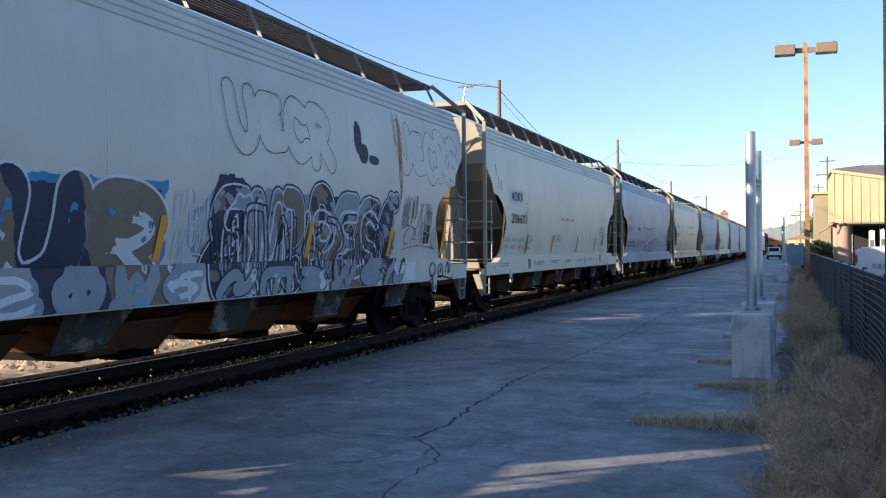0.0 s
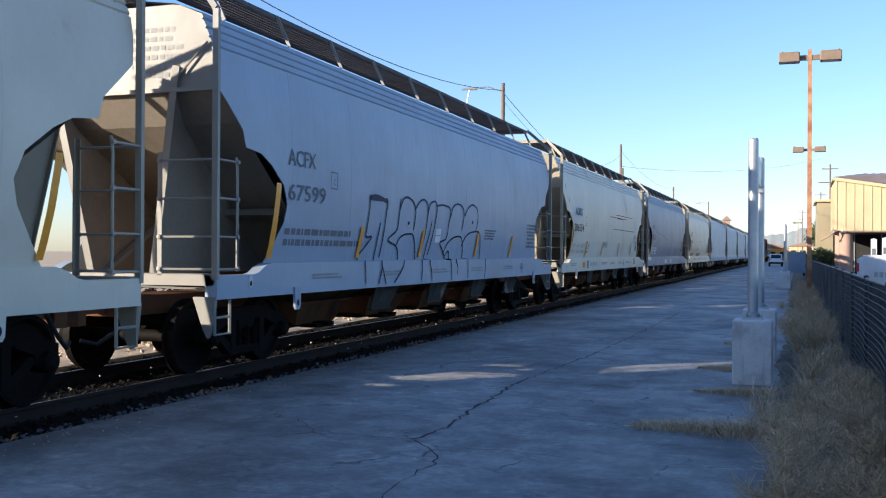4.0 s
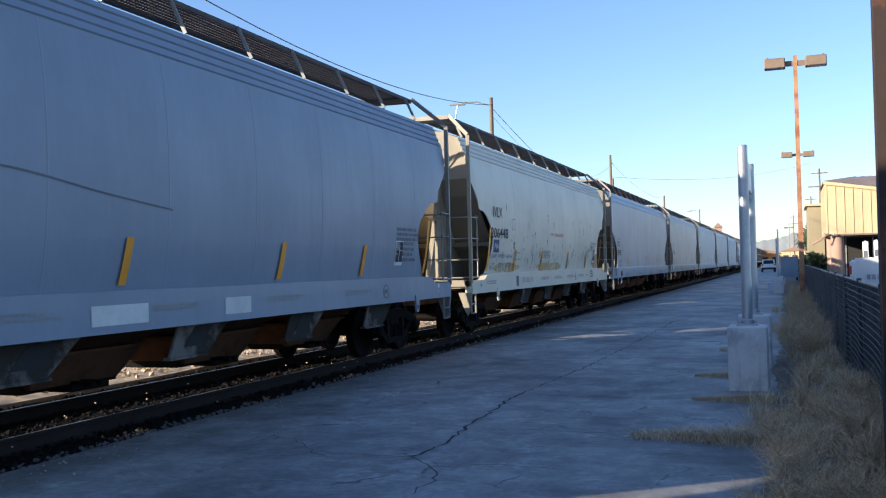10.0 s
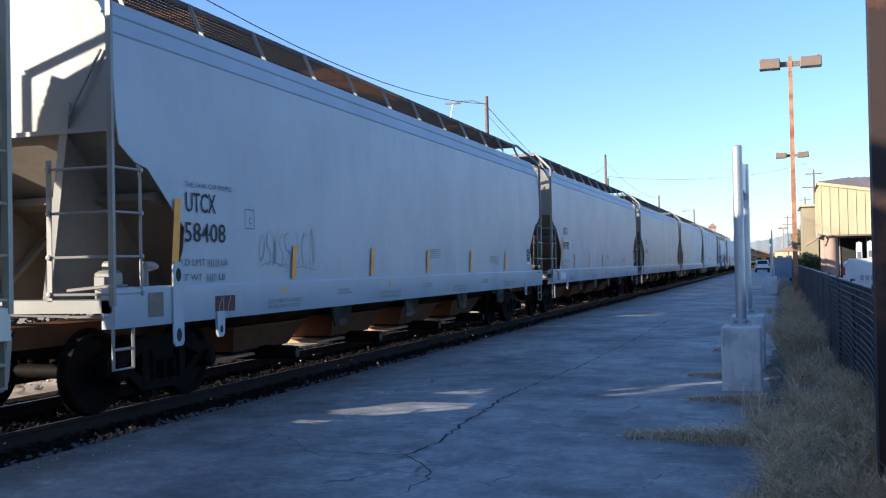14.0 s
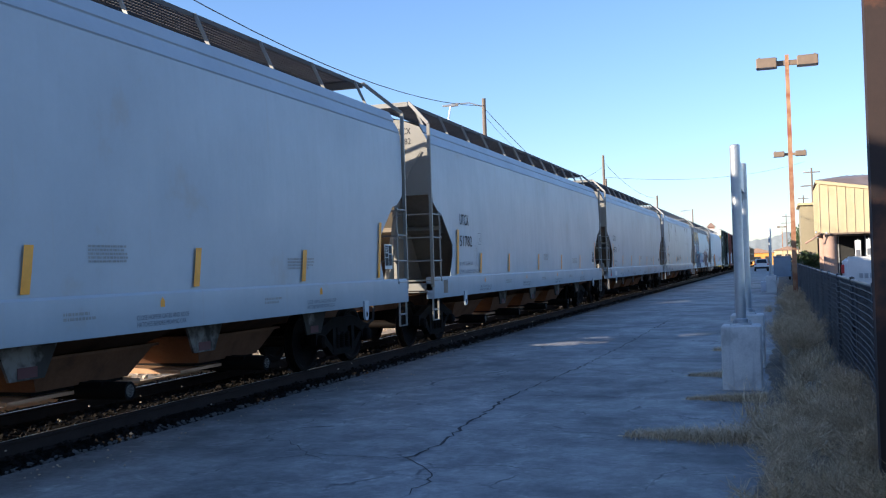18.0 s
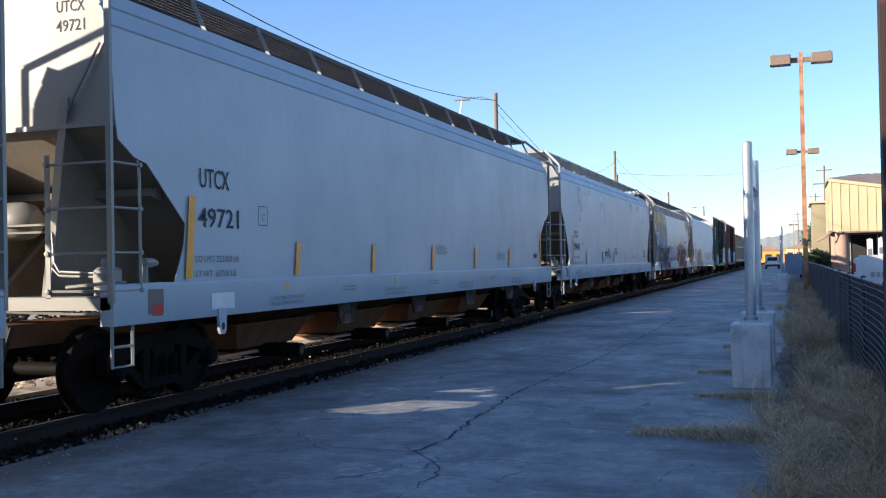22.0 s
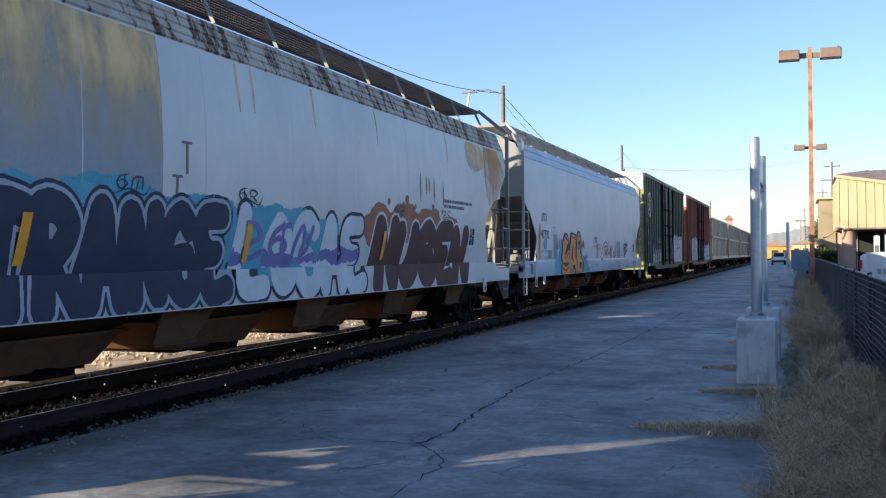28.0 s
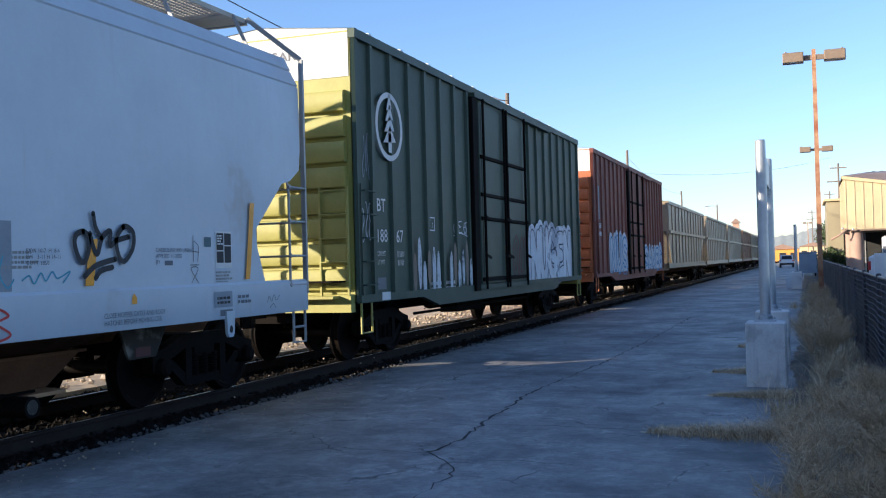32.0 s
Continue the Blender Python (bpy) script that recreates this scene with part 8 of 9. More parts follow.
for y, w in ((7.0, 0.05), (7.35, 0.04), (9.0, 0.05), (11.2, 0.04), (14.6, 0.05)):
    stain(c_aex, y, 3.65, w * 0.7, 0.42, S_WASH, 40 + int(y * 3), 0.003, "", 0.25, name="rust_streak")
stain(c_aex, 1.2, 1.33, 1.3, 0.09, S_GRIME, 6, name="rust_stain", label="dark grime along the sill")
bar_mark(c_aex, "painted_patch", 1.22, 2.15, 2.60, 2.90, M_WHITEPAINT, 0.004, "white painted patch")
bar_mark(c_aex, "painted_patch", 1.22, 2.30, 2.26, 2.56, M_WHITEPAINT, 0.004, "white painted patch")
lettering(c_aex, "AEX", 1.40, 2.65, 0.21, M_BLACKPAINT, 0.62, 0.009)
lettering(c_aex, "21301", 1.30, 2.31, 0.20, M_BLACKPAINT, 0.92, 0.009)
tape(c_aex, (3.4, 7.15, 11.4), 1.48, 1.95, 1.12, 2.45)
splash(c_aex, [(3.3, 2.02, 0.5, 0.28), (4.6, 2.08, 0.8, 0.30), (6.2, 2.02, 0.7, 0.26), (2.6, 1.55, 0.9, 0.55), (4.3, 1.68, 1.5, 0.56), (6.0, 1.68, 1.3, 0.56), (8.3, 1.7, 1.7, 0.5)], M_SPRAYTEAL, "teal background of the graffiti", seed=80)
splash(c_aex, [(11.2, 2.02, 0.6, 0.36), (12.3, 2.10, 0.7, 0.34), (13.5, 2.08, 0.7, 0.32), (14.7, 2.0, 0.6, 0.30)], M_SPRAYRUST, "faded brown-orange background of the graffiti", seed=84)
flat_mark(c_aex, "graffiti", [blob(a, b, r, r, k, 14, 0.05) for k, (a, b, r) in enumerate(((11.6, 2.44, 0.06), (12.4, 2.50, 0.09), (12.8, 2.40, 0.05), (13.7, 2.42, 0.07), (14.2, 2.36, 0.05)))], M_SPRAYRUST, 0.004, "round brown-orange dots")
piece(c_aex, "STRANGE", 2.2, 6.70, 1.10, 2.04, [(0.48, M_SPRAYNAVY), (0.40, M_SPRAYPALE), (0.31, M_SPRAYNAVY)], "navy bubble letters with pale outline", 0.0, 0.03, 22)
piece(c_aex, "L4SAE", 6.85, 10.6, 1.10, 2.06, [(0.40, M_SPRAYNAVY), (0.30, M_SPRAYWHITE), (0.30, M_SPRAYVIOLET, lambda y, z: (z < 1.62 + 0.16 * ragged(y, z, 7, 2.2)) & (z > 1.44 + 0.12 * ragged(y, z, 8, 2.2)))], "white bubble letters with navy outline", 0.0, 0.04, 23)
piece(c_aex, "162", 6.95, 8.9, 1.5, 1.95, [(0.08, M_SPRAYVIOLET)], "violet shading in the letters", 0.1, 0.04, 24, 0.014)
piece(c_aex, "NUGEN", 10.9, 15.6, 1.10, 2.00, [(0.50, M_SPRAYWHITE), (0.41, M_SPRAYMAROON), (0.41, M_SPRAYNAVY, patchy(32, 1.1, 0.55))], "maroon letters with white outline", 0.22, 0.06, 25)
scrawl(c_aex, 1.7, 2.4, 2.0, 2.35, 9, 0.05, M_BLACKPAINT, "black tag", 90)
scrawl(c_aex, 16.2, 17.0, 1.03, 1.3, 9, 0.04, M_SPRAYWHITE, "white tag on the sill", 91)
for y in (4.6, 6.9, 11.8, 14.2):
    scrawl(c_aex, y, y + 0.5, 2.22, 2.38, 8, 0.03, M_SPRAYNAVY, "small navy tag", 92 + int(y))
fine_print(c_aex, 14.3, 2.55, 1.6, 2, 0.06, M_GREYPAINT, 330)
code_label(c_aex, 15.9, 1.75)
for y, za in ((13.05, 2.5), (13.35, 2.62), (13.5, 2.66), (13.75, 2.55), (14.25, 2.48)):
    stain(c_aex, y, (za + 2.98) / 2, 0.03, (2.98 - za) * 0.6, S_DRIP, int(y * 20), 0.004, "", 0.3, name="rust_streak")
for y, za, zb in ((5.86, 2.46, 2.82), (5.68, 2.10, 2.44)):
    flat_mark(c_aex, "repair_strip", [[(y - 0.10, zb - 0.03), (y + 0.10, zb - 0.03), (y + 0.10, zb), (y - 0.10, zb)], [(y - 0.025, za), (y + 0.025, za), (y + 0.025, zb - 0.03), (y - 0.025, zb - 0.03)]], M_SPRAYBROWN, 0.004)

# faint tags
scrawl(c_408, 2.9, 3.6, 1.62, 2.05, 12, 0.02, M_FAINT, "faint sketched tag", 140)
scrawl(c_408, 3.6, 4.6, 1.55, 2.1, 12, 0.022, M_FAINT, "faint sketched tag", 141)
scrawl(c_408, 1.9, 2.2, 1.02, 1.3, 9, 0.016, M_FAINT, "faint sketched tag", 142)
scrawl(c_782, 2.75, 3.05, 1.6, 2.0, 9, 0.014, M_FAINT, "faint sketched tag", 143)

# orange letters on the off-white car
def inside(*outlines):
    """Test for points inside any of the closed outlines."""
    def test(y, z):
        hit = np.zeros(np.broadcast(y, z).shape, bool)
        for line in outlines:
            odd = np.zeros_like(hit)
            for (ya, za), (yb, zb) in zip(line, line[1:] + line[:1]):
                if za != zb:
                    odd ^= ((za > z) != (zb > z)) & (y < (yb - ya) * (z - za) / (zb - za) + ya)
            hit |= odd
        return hit
    return test


def three_letters(car):
    """Orange S, A and B with black outlines over a blue field."""
    def lay(test, material, lift, label):
        raster_mark(car, "graffiti", 3.0, 8.3, 0.96, 2.35, test, material, lift, label)

    field = [(3.26, 0.95), (3.24, 1.29), (3.45, 1.42), (3.73, 1.51), (3.9, 1.72), (4.05, 1.97), (6.9, 1.93), (7.0, 1.52), (7.35, 1.46), (7.6, 1.38), (7.85, 1.21), (8.0, 1.12), (8.11, 0.95)]
    s_rim = [(3.87, 0.95), (4.04, 1.44), (4.18, 1.81), (4.26, 1.96), (4.38, 2.08), (4.55, 2.16), (4.72, 2.18), (4.88, 2.15), (5.02, 2.07), (5.14, 1.92), (5.3, 1.6), (5.4, 0.95)]
    a_rim = [(4.86, 0.95), (5.0, 1.4), (4.98, 1.62), (5.31, 2.19), (5.45, 2.20), (6.13, 2.16), (6.14, 1.4), (6.3, 0.95)]
    b_rim = [(6.02, 0.95), (6.08, 1.5), (6.2, 2.16), (6.3, 2.23), (6.44, 2.26), (6.58, 2.26), (6.70, 2.21), (6.82, 2.12), (6.88, 1.98), (6.88, 1.8), (6.78, 1.58), (6.9, 1.56), (6.97, 1.48), (6.98, 1.34), (7.14, 1.30), (7.06, 0.95)]
    s_body = [(4.06, 0.95), (4.18, 1.4), (4.27, 1.78), (4.34, 1.92), (4.45, 2.03), (4.6, 2.10), (4.75, 2.11), (4.92, 2.06), (5.03, 1.97), (5.06, 1.87), (4.94, 1.84), (4.78, 1.78), (4.66, 1.68), (4.60, 1.55), (4.64, 1.49), (4.75, 1.53), (4.92, 1.65), (5.08, 1.67), (5.2, 1.62), (5.25, 1.5), (5.30, 1.38), (5.40, 1.32), (5.30, 1.12), (5.14, 0.95)]
    a_body = [(4.98, 0.95), (5.08, 1.15), (5.25, 1.4), (5.21, 1.68), (5.48, 2.14), (6.06, 2.12), (6.0, 1.42), (6.06, 1.2), (6.12, 0.95), (5.90, 0.95), (5.84, 1.23), (5.52, 1.23), (5.43, 0.95)]
    b_body = [(6.17, 0.95), (6.17, 1.35), (6.26, 2.11), (6.36, 2.19), (6.5, 2.21), (6.66, 2.17), (6.77, 2.06), (6.80, 1.9), (6.74, 1.72), (6.60, 1.55), (6.72, 1.56), (6.84, 1.51), (6.91, 1.42), (6.90, 1.30), (7.01, 1.27), (6.95, 0.95)]
    dark = [[(5.41, 1.34), (5.52, 1.66), (5.58, 1.82), (5.66, 1.84), (5.62, 1.33)], [(6.36, 1.69), (6.40, 1.93), (6.50, 1.98), (6.58, 1.96), (6.62, 1.86), (6.58, 1.74), (6.48, 1.68)], [(6.46, 1.30), (6.80, 1.30), (6.83, 1.18), (6.72, 1.11), (6.56, 1.11), (6.47, 1.17)],
            [(4.16, 1.31), (4.98, 1.32), (4.90, 1.25), (4.68, 1.20), (4.42, 1.20), (4.26, 1.25)], [(4.56, 1.54), (4.62, 1.65), (4.70, 1.66), (4.76, 1.58), (4.66, 1.53)]]
    blue = [[(5.44, 0.95), (5.54, 1.11), (5.72, 1.11), (5.74, 0.95)], [(6.39, 1.73), (6.42, 1.86), (6.50, 1.84), (6.48, 1.73)], [(6.56, 1.15), (6.60, 1.23), (6.70, 1.24), (6.76, 1.16), (6.66, 1.13)], [(5.48, 1.37), (5.54, 1.52), (5.56, 1.37)], [(4.60, 1.55), (4.66, 1.58), (4.72, 1.57), (4.66, 1.54)]]
    red = [[(4.38, 1.93), (4.6, 2.03), (4.82, 2.00), (5.0, 1.88)], [(4.55, 1.47), (4.68, 1.42), (4.85, 1.50), (5.1, 1.58), (5.18, 1.42)], [(4.18, 1.16), (4.5, 1.08), (4.9, 1.17)], [(5.30, 1.24), (5.12, 1.02)], [(5.66, 2.06), (5.8, 2.03), (5.98, 2.04)], [(5.97, 1.78), (5.95, 1.48)],
           [(5.50, 1.60), (5.36, 1.40)], [(5.38, 1.22), (5.30, 1.06)], [(6.44, 2.13), (6.62, 2.09), (6.72, 1.92), (6.64, 1.68)], [(6.62, 1.46), (6.78, 1.46), (6.86, 1.34)], [(6.09, 1.26), (6.07, 1.02)], [(6.95, 1.22), (6.90, 1.06)]]
    dots = [[(4.27, 1.62), (4.28, 1.66)], [(4.30, 1.74), (4.31, 1.77)], [(5.54, 2.06), (5.56, 2.06)], [(5.99, 1.88), (5.99, 1.90)], [(6.34, 2.08), (6.36, 2.09)], [(5.54, 1.72), (5.55, 1.73)]]
    lay(inside(field), M_SPRAYTEAL, 0.004, "clear blue background of the graffiti")
    lay(inside(s_rim, a_rim, b_rim), M_BLACKPAINT, 0.006, "black outline of the letters")
    lay(inside(s_body, a_body, b_body), M_SPRAYORANGE, 0.008, "orange bubble letters")
    lay(near_lines([smooth_line(ln, 6) for ln in red], 0.065), M_REDPAINT, 0.010, "red shading in the letters")
    lay(near_lines(dots, 0.05), M_REDPAINT, 0.010, "red dots in the letters")
    lay(inside(*dark), M_BLACKPAINT, 0.012, "black counters of the letters")
    lay(inside(*blue), M_SPRAYTEAL, 0.014, "blue counters of the letters")


three_letters(c_732)
flat_mark(c_732, "graffiti", [blob(2.2, 1.83, 0.21, 0.15, 1, wob=0.15)], M_SPRAYGREY, 0.0058, "grey paint cover-up")
for y0, y1, z0, z1 in ((3.15, 3.60, 1.42, 2.10), (13.3, 14.0, 1.40, 2.0), (2.52, 2.95, 1.43, 1.66)):
    bar_mark(c_732, "graffiti", y0, y1, z0, z1, M_SPRAYGREY, 0.0052, "grey paint cover-up")
scrawl(c_732, 3.52, 3.92, 1.66, 2.02, 8, 0.035, M_BLACKPAINT, "black tag", 110)
scrawl(c_732, 6.98, 7.32, 1.76, 1.96, 9, 0.04, M_BLACKPAINT, "black tag", 111)
lettering(c_732, "LEASED TO", 6.98, 1.68, 0.085, M_SPRAYWHITE, 0.95, 0.016)
lettering(c_732, "|||||||| |||", 6.95, 1.52, 0.085, M_SPRAYWHITE, 1.0, 0.016)
lettering(c_732, "2020", 7.28, 1.39, 0.12, M_BLACKPAINT, 0.55, 0.018)
scrawl(c_732, 7.5, 8.7, 1.5, 1.9, 18, 0.012, M_FAINT, "faded tag", 113)
def tag_lines(car, lines, w, material, label, lift=0.006):
    flat_mark(car, "graffiti", [q for ln in lines for q in stroke_polys(smooth_line(ln, 6), w)], material, lift, label)


tag_lines(c_732, [[(9.25, 1.68), (9.23, 1.77), (8.91, 1.81), (8.83, 1.89), (8.89, 2.0), (9.13, 2.13), (9.23, 2.03), (9.39, 2.06), (9.58, 2.06), (9.62, 1.97), (9.52, 1.85), (9.32, 1.77), (9.25, 1.68)],
                  [(9.12, 2.14), (9.2, 2.01), (9.27, 1.92), (9.3, 2.07), (9.32, 1.92), (9.41, 2.09), (9.43, 2.17), (9.47, 2.04)]], 0.024, M_REDPAINT, "red sprayed heart")
tag_lines(c_732, [[(10.12, 1.38), (10.17, 1.48), (10.35, 1.67), (10.64, 1.86), (10.97, 1.97), (11.27, 1.93), (11.38, 1.76), (11.31, 1.62), (11.09, 1.52), (10.94, 1.64), (10.98, 1.78), (11.18, 1.83), (11.24, 1.7), (11.12, 1.61)],
                  [(11.38, 1.76), (11.49, 1.59), (11.67, 1.56), (11.89, 1.68), (11.99, 1.77)], [(10.1, 1.36), (10.32, 1.31), (10.4, 0.99)]], 0.042, M_REDPAINT, "red sprayed tag")
tag_lines(c_732, [[(10.61, 1.49), (10.71, 1.68), (10.88, 1.82), (11.01, 1.86)], [(10.71, 1.43), (10.78, 1.59), (10.9, 1.72)], [(11.17, 1.42), (11.33, 1.55)], [(11.81, 1.36), (11.91, 1.57), (12.04, 1.77)],
                  [(12.06, 1.75), (11.96, 1.59), (12.16, 1.57), (12.32, 1.73), (12.37, 1.83)], [(11.88, 1.53), (12.06, 1.48), (12.21, 1.55), (12.18, 1.66)], [(11.81, 1.42), (12.04, 1.39), (12.21, 1.48), (12.26, 1.59)],
                  [(12.48, 1.36), (12.57, 1.55), (12.6, 1.64), (12.65, 1.38), (12.76, 1.52), (12.86, 1.89), (12.78, 1.38), (12.96, 1.59), (13.13, 2.04), (13.03, 1.45)], [(12.62, 1.36), (12.89, 1.43), (13.22, 1.74)]], 0.028, M_REDPAINT, "red sprayed tag")
tag_lines(c_732, [[(11.91, 1.32), (11.93, 1.14), (11.87, 1.0)], [(11.93, 1.2), (12.15, 1.13)], [(12.34, 1.28), (12.37, 1.09), (12.2, 0.99), (12.0, 0.99), (11.87, 1.02)], [(12.89, 1.3), (12.72, 1.11), (12.56, 0.99)], [(12.59, 1.22), (12.69, 1.15)],
                  [(13.12, 1.28), (13.32, 1.31)], [(13.32, 1.3), (13.25, 1.13), (13.2, 1.0)], [(13.61, 1.25), (13.44, 1.24), (13.46, 1.15), (13.6, 1.09), (13.48, 1.0)], [(13.62, 0.99), (13.7, 1.19), (13.75, 1.27), (13.82, 0.99)], [(13.6, 1.11), (13.82, 1.11)],
                  [(13.8, 0.99), (13.78, 1.25), (13.93, 1.2), (13.8, 1.14), (13.95, 1.04), (13.82, 0.99)]], 0.022, M_REDPAINT, "red tag running down the sill")
tag_lines(c_732, [[(14.87, 1.93), (14.78, 1.9), (14.75, 1.81), (14.81, 1.67), (14.88, 1.65), (14.94, 1.76), (14.94, 1.88), (14.87, 1.93)], [(15.01, 2.1), (15.04, 1.97), (15.12, 1.87)], [(14.96, 1.91), (15.0, 1.79), (15.06, 1.72), (15.13, 1.87), (15.25, 1.94), (15.24, 1.8), (15.33, 1.85)],
                  [(15.45, 1.99), (15.34, 1.87), (15.37, 1.7), (15.46, 1.65), (15.59, 1.78), (15.6, 1.93), (15.5, 1.99), (15.44, 1.98)], [(15.33, 1.85), (15.53, 1.89)], [(14.88, 1.51), (15.04, 1.61), (15.32, 1.67)], [(15.03, 1.49), (15.11, 1.56), (15.27, 1.59)]], 0.055, M_BLACKPAINT, "looping black tag", 0.028)
tag_lines(c_732, [[(14.12, 1.49), (14.2, 1.53), (14.26, 1.46), (14.34, 1.55), (14.40, 1.48), (14.48, 1.56), (14.55, 1.50), (14.71, 1.56), (14.62, 1.46)], [(13.9, 1.70), (13.86, 1.55), (13.95, 1.43), (14.02, 1.50)]], 0.016, M_SPRAYTEAL, "pale blue squiggle")
lettering(c_732, "EXW 10-7  H  8-6\nEW   3-11 H 14-11\nCU FT 5850", 14.16, 1.73, 0.038, M_GREYPAINT, 0.42)
lettering(c_732, "CARBOLINE 890 LINING\nAPPLIED 11-2000\nBY", 15.98, 1.74, 0.045, M_GREYPAINT, 0.68)
bar_mark(c_732, "painted_patch", 16.14, 16.28, 1.60, 1.65, M_GREYPAINT, 0.006, "small dark bar")
bar_mark(c_732, "painted_patch", 16.87, 17.01, 1.80, 1.91, S_DARKTEAL, 0.006, "small dark teal square")
tag_lines(c_732, [[(16.62, 1.40), (16.75, 1.56), (16.61, 1.56), (16.76, 1.40)], [(16.60, 1.60), (16.76, 1.60)], [(16.66, 1.64), (16.66, 1.92)], [(16.74, 1.64), (16.76, 1.80), (16.68, 1.86)], [(16.66, 1.75), (16.74, 1.74)]], 0.010, M_GREYPAINT, "thin grey pencil tag")
fine_print(c_732, 17.1, 1.50, 0.3, 4, 0.022, M_FAINT, 171)
bar_mark(c_732, "painted_patch", 17.02, 17.40, 1.11, 1.29, M_SPRAYGREY, 0.004, "grey patch on the sill")
fine_print(c_732, 17.08, 1.20, 0.26, 2, 0.03, M_BLACKPAINT, 172)
bar_mark(c_732, "painted_patch", 17.14, 17.40, 1.01, 1.08, M_GREYPAINT, 0.005, "dark label on the sill")
fine_print(c_732, 17.52, 1.20, 0.26, 2, 0.035, M_GREYPAINT, 173)
tag_lines(c_732, [[(18.2, 1.12), (18.24, 1.20), (18.30, 1.13), (18.36, 1.21), (18.42, 1.14), (18.5, 1.20)], [(18.26, 1.05), (18.34, 1.10), (18.40, 1.05)]], 0.010, M_GREYPAINT, "thin grey pencil tag")
tag_lines(c_642, [[(7.05, 1.53), (7.02, 1.63), (7.09, 1.53), (7.14, 1.63)], [(7.21, 1.94), (7.25, 1.73), (7.38, 1.66), (7.32, 1.84), (7.22, 1.68)], [(7.5, 2.07), (7.44, 1.8), (7.38, 1.61)], [(7.34, 1.79), (7.56, 1.82)], [(7.52, 1.87), (7.57, 1.63)],
                  [(7.57, 1.66), (7.66, 1.84), (7.62, 1.61)], [(7.68, 1.74), (7.83, 1.84), (7.82, 1.63), (7.72, 1.66)], [(7.92, 1.99), (7.91, 1.66)], [(7.92, 1.98), (8.02, 1.8), (7.92, 1.68)], [(8.01, 1.74), (8.09, 1.88), (8.21, 2.0), (8.27, 1.89), (8.09, 1.74), (8.23, 1.65)],
                  [(8.39, 1.74), (8.26, 1.66), (8.46, 1.63), (8.47, 1.46)], [(7.66, 1.97), (7.68, 1.95)]], 0.030, M_BLACKPAINT, "small black tag")
tag_lines(c_642, [[(1.95, 1.06), (2.0, 1.28), (2.08, 1.10), (1.98, 1.16), (2.14, 1.16)], [(2.16, 1.08), (2.2, 1.26), (2.27, 1.20), (2.19, 1.16), (2.3, 1.08)], [(2.34, 1.26), (2.32, 1.08), (2.42, 1.16), (2.46, 1.28), (2.44, 1.06)], [(2.52, 1.26), (2.5, 1.08), (2.6, 1.08)],
                  [(2.72, 1.24), (2.62, 1.20), (2.74, 1.12), (2.63, 1.07)], [(2.80, 1.07), (2.84, 1.27), (2.94, 1.08), (3.02, 1.28)], [(1.85, 1.02), (2.3, 1.04), (2.9, 1.02), (3.15, 1.08)]], 0.016, M_GREYPAINT, "thin grey tag on the sill")
flat_mark(c_642, "printed_label", [[(9.3, 1.75 + k * 0.05), (9.85, 1.75 + k * 0.05), (9.85, 1.78 + k * 0.05), (9.3, 1.78 + k * 0.05)] for k in range(5)], M_GREYPAINT, 0.006)

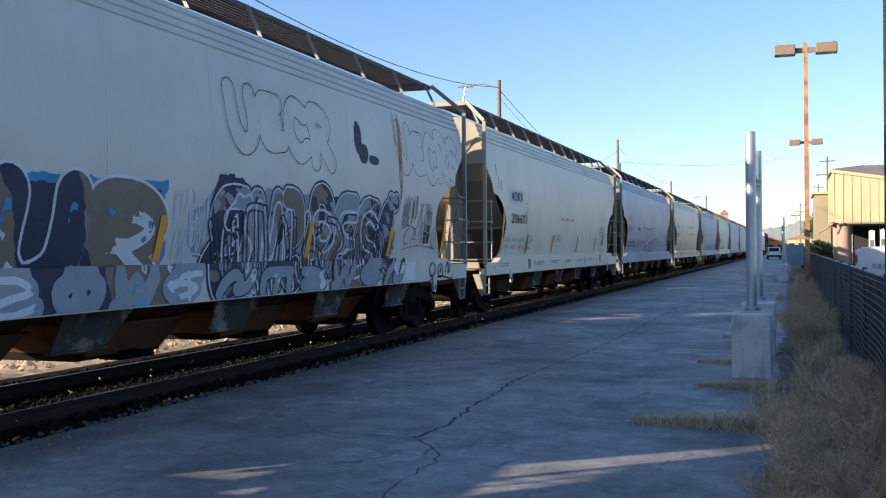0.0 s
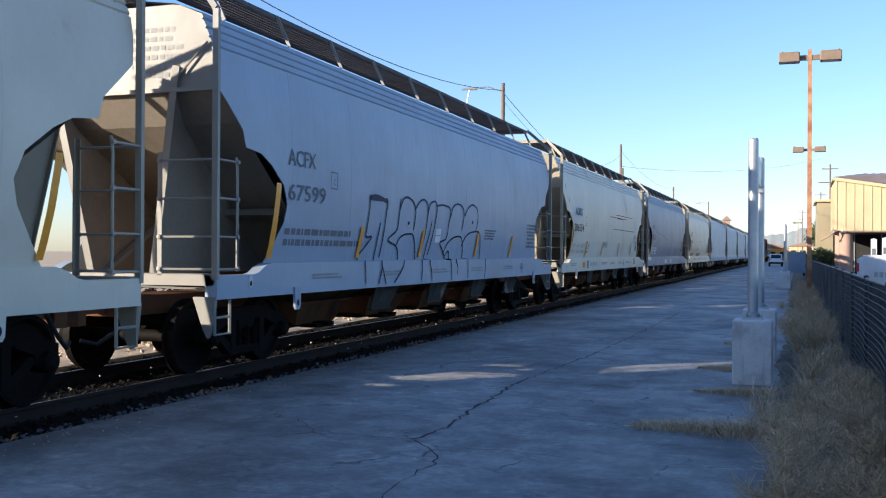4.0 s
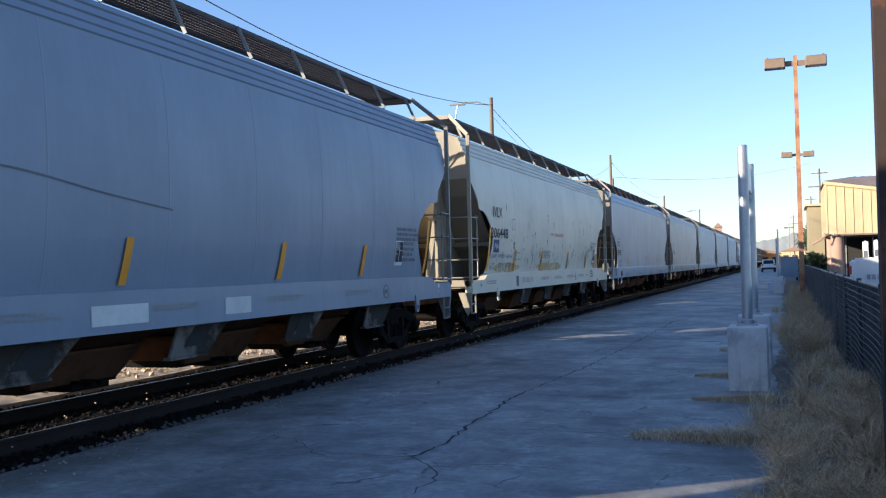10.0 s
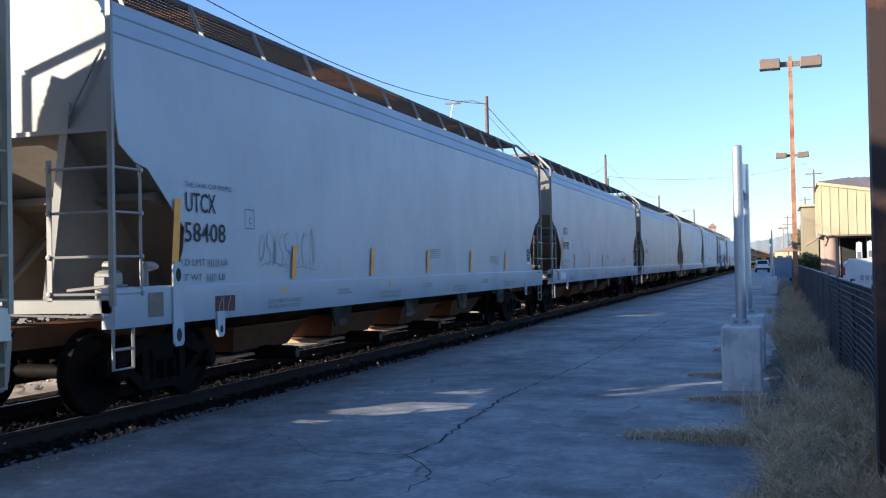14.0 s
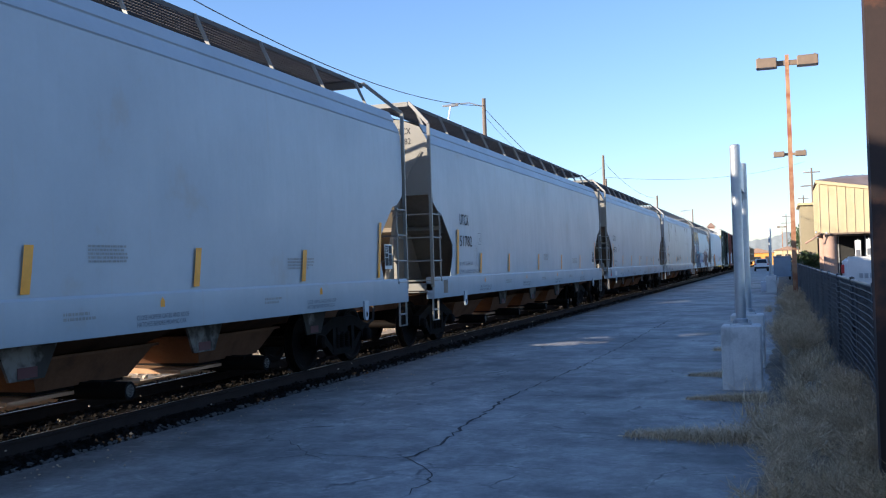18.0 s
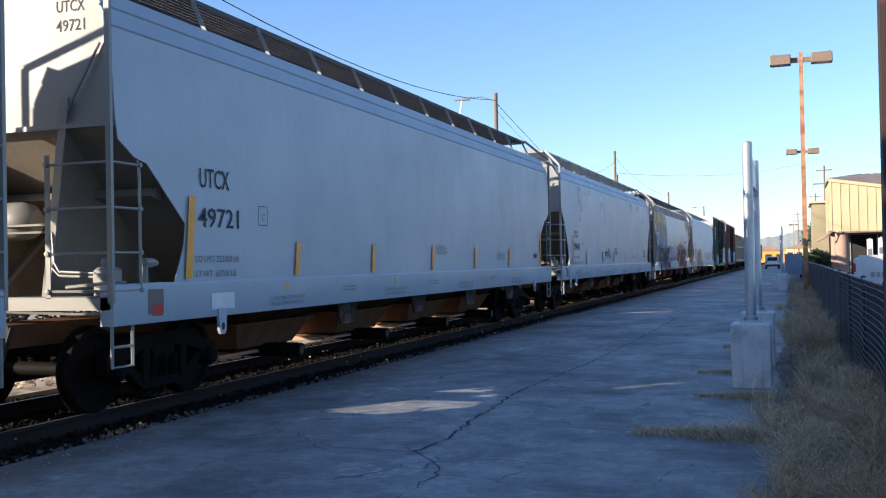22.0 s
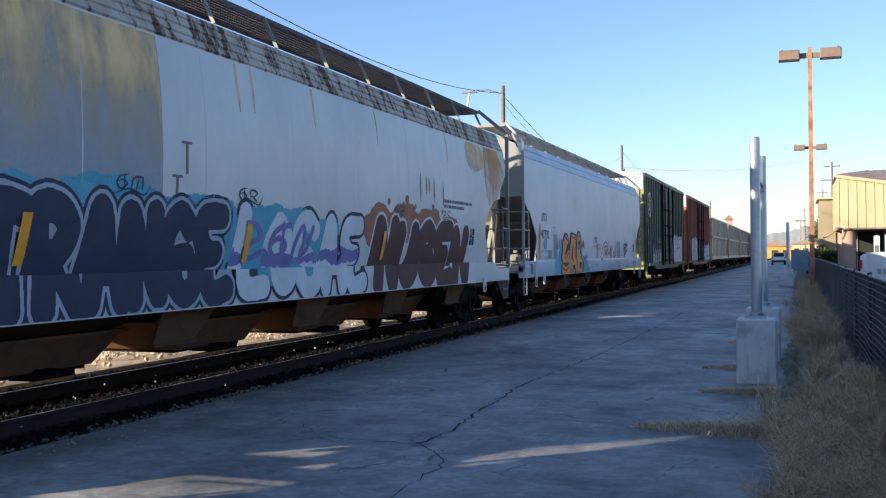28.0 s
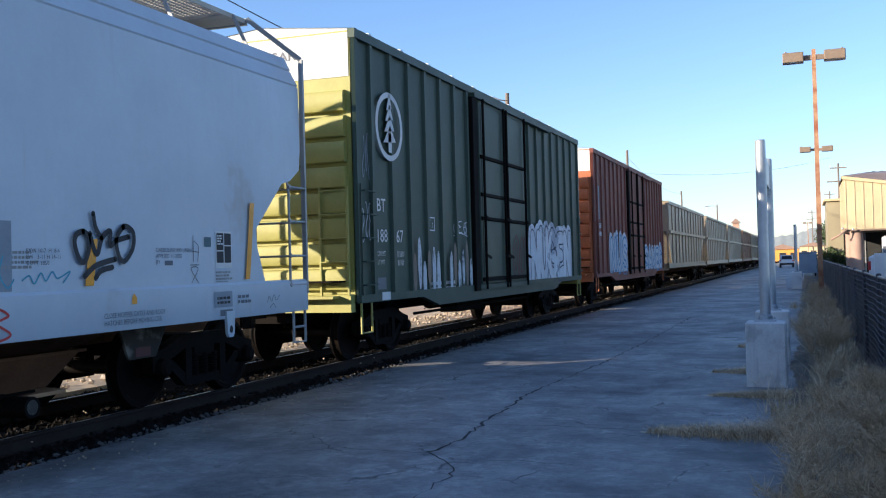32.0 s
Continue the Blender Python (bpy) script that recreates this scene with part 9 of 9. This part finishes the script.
# boxcars
def boxcar_marks():
    y, z = 1.27, 3.80
    ring = []
    for k in range(28):
        a, b = 2 * math.pi * k / 28, 2 * math.pi * (k + 1) / 28
        ring.append([(y + 0.56 * math.cos(a), z + 0.56 * math.sin(a)), (y + 0.56 * math.cos(b), z + 0.56 * math.sin(b)), (y + 0.47 * math.cos(b), z + 0.47 * math.sin(b)), (y + 0.47 * math.cos(a), z + 0.47 * math.sin(a))])
    tree_shape = [[(y - 0.05, z - 0.42), (y + 0.08, z - 0.42), (y + 0.08, z - 0.1), (y - 0.05, z - 0.1)]]
    for k in range(4):
        zz = z - 0.28 + k * 0.18
        w = 0.26 - k * 0.05
        tree_shape.append([(y - w, zz), (y + w, zz + 0.05), (y + 0.03, zz + 0.30)])
    flat_mark(c_green, "painted_emblem", ring + tree_shape, M_WHITEPAINT, 0.06, "white oval with a plain tree shape")
    lettering(c_green, "BT", 0.78, 2.41, 0.21, M_WHITEPAINT, 0.36)
    lettering(c_green, "188", 0.74, 1.92, 0.21, M_WHITEPAINT, 0.46)
    lettering(c_green, "67", 1.56, 1.92, 0.21, M_WHITEPAINT, 0.31)
    lettering(c_green, "LD LMT", 0.78, 1.70, 0.075, M_WHITEPAINT, 0.32)
    lettering(c_green, "LT WT", 0.78, 1.56, 0.075, M_WHITEPAINT, 0.28)
    lettering(c_green, "||||||", 1.58, 1.70, 0.075, M_WHITEPAINT, 0.30)
    lettering(c_green, "|||||", 1.60, 1.56, 0.075, M_WHITEPAINT, 0.26)
    bar_mark(c_green, "painted_patch", 0.78, 1.12, 1.16, 1.35, M_GREYPAINT, 0.004, "grey painted patch")
    bar_mark(c_green, "painted_patch", 0.78, 1.12, 0.99, 1.12, M_WHITEPAINT, 0.074, "small white painted patch")
    h = WAG[c_green.name][3]
    co, faces = text_mesh("BT 18867", 0.15, 1.0)
    part("lettering", Geo().add([(0.25 + a, -h - 0.014, 4.47 + b) for a, b in co], faces), M_WHITEPAINT, c_green, smooth=0)
    co, faces = text_mesh("FREIGHT CAR", 0.15, 1.5)
    part("lettering", Geo().add([(-0.9 + a, -h - 0.02, 4.75 + b) for a, b in co], faces), M_GREYPAINT, c_green, smooth=0)
    piece(c_green, "NUGEN", 9.95, 14.3, 1.12, 2.25, [(0.66, M_SPRAYWHITE), (0.66, M_SPRAYPALE, patchy(51, 1.3, 0.35))], "filled white letters with drips", 0.0, 0.08, 41, 0.06)
    outline_letters(c_green, "NUGEN", 9.95, 14.3, 1.15, 2.25, 0.40, 0.035, M_SPRAYNAVY, "thin dark lines round the letters", 0.0, 0.08, 41, 0.075)
    for k in range(14):
        yy = 2.25 + 0.235 * k
        if k in (6, 7):
            continue
        stain(c_green, yy, 1.42 + 0.12 * math.sin(k * 2.3), 0.10, 0.42 + 0.1 * math.sin(k * 1.7), S_SILVER if k % 3 else M_SPRAYBROWN, 300 + k, 0.06, "worn silver and tan overpainting", 0.35, name="graffiti")
    outline_letters(c_green, "O2", 8.15, 9.2, 1.3, 2.1, 0.2, 0.05, M_SPRAYMAROON, "maroon tag on the door", 0.1, 0.1, 45, 0.115)
    scrawl(c_green, 7.75, 9.1, 3.9, 4.6, 20, 0.055, M_SPRAYPALE, "pale blue tag on the door", 130)
    scrawl(c_green, 8.15, 8.75, 1.45, 2.12, 12, 0.06, M_SPRAYWHITE, "white tag on the door", 131)
    scrawl(c_green, 4.4, 5.3, 2.12, 2.36, 9, 0.035, M_SPRAYWHITE, "small white tag", 132)
    scrawl(c_green, 0.25, 0.6, 2.9, 3.6, 9, 0.03, M_SPRAYGREY, "grey tag", 133)
    scrawl(c_green, 0.2, 0.6, 1.9, 2.5, 9, 0.03, M_SPRAYWHITE, "white tag", 134)
    fine_print(c_green, 7.95, 3.2, 0.65, 4, 0.06, M_SPRAYWHITE, 402)
    frame_mark(c_green, 3.16, 3.42, 2.15, 2.40, 0.02, M_SPRAYWHITE)
    fine_print(c_green, 3.0, 1.16, 2.0, 2, 0.06, M_SPRAYWHITE, 403)
    piece(c_red, "NUS", 2.5, 6.0, 1.15, 2.25, [(0.62, M_SPRAYWHITE)], "filled white sprayed letters", 0.0, 0.1, 46, 0.06)
    outline_letters(c_red, "NUS", 2.5, 6.0, 1.15, 2.25, 0.36, 0.07, M_SPRAYBLUE, "blue lines in the letters", 0.0, 0.1, 46, 0.075)
    piece(c_red, "SANEG", 10.2, 15.6, 1.1, 2.0, [(0.52, M_SPRAYWHITE)], "filled white sprayed letters", 0.0, 0.1, 48, 0.06)
    outline_letters(c_red, "SANEG", 10.2, 15.6, 1.1, 2.0, 0.34, 0.07, M_SPRAYBLUE, "blue lines in the letters", 0.0, 0.1, 48, 0.075)
    fine_print(c_red, 1.0, 2.6, 0.6, 2, 0.16, M_SPRAYWHITE, 404)
    bar_mark(c_red, "painted_patch", 0.6, 1.1, 2.9, 4.0, M_SPRAYGREY, 0.004)


boxcar_marks()


# ---- what moves: the train rolls past, gently gathering speed ----
def rolled(t):
    return 7.25 * t + 0.00825 * t * t


def motions():
    times = [0, 2, 4, 6, 8, 10, 12, 14, 16, 18, 20, 22, 24, 26, 28, 30, 32]
    for car, y in CARS:
        walk(car, [(t, pose(TRACK_X, y - rolled(t), RAIL_Z)) for t in times])
        _, wheels, _, h = WAG[car.name]
        # the wheels turn while the car is near
        passing = (y - 14) / 7.55
        t0, t1 = passing - 1.6, passing + 2.0
        ts = [0.0]
        if t1 > 0.1 and t0 < 31.9:
            t = max(0.1, t0)
            while t < min(31.95, t1):
                ts.append(t)
                t += 1 / 15
        ts.append(32.0)
        for w in wheels:
            o = w.matrix_basis.translation.copy()
            rows, a = [], 0.0
            for k, t in enumerate(ts):
                if k and t - ts[k - 1] < 0.1:
                    a += (rolled(t) - rolled(ts[k - 1])) / 0.457
                elif k:
                    a += 1.0
                rows.append((t, Matrix.Translation(o) @ Matrix.Rotation(a, 4, "X")))
            walk(w, rows)


motions()
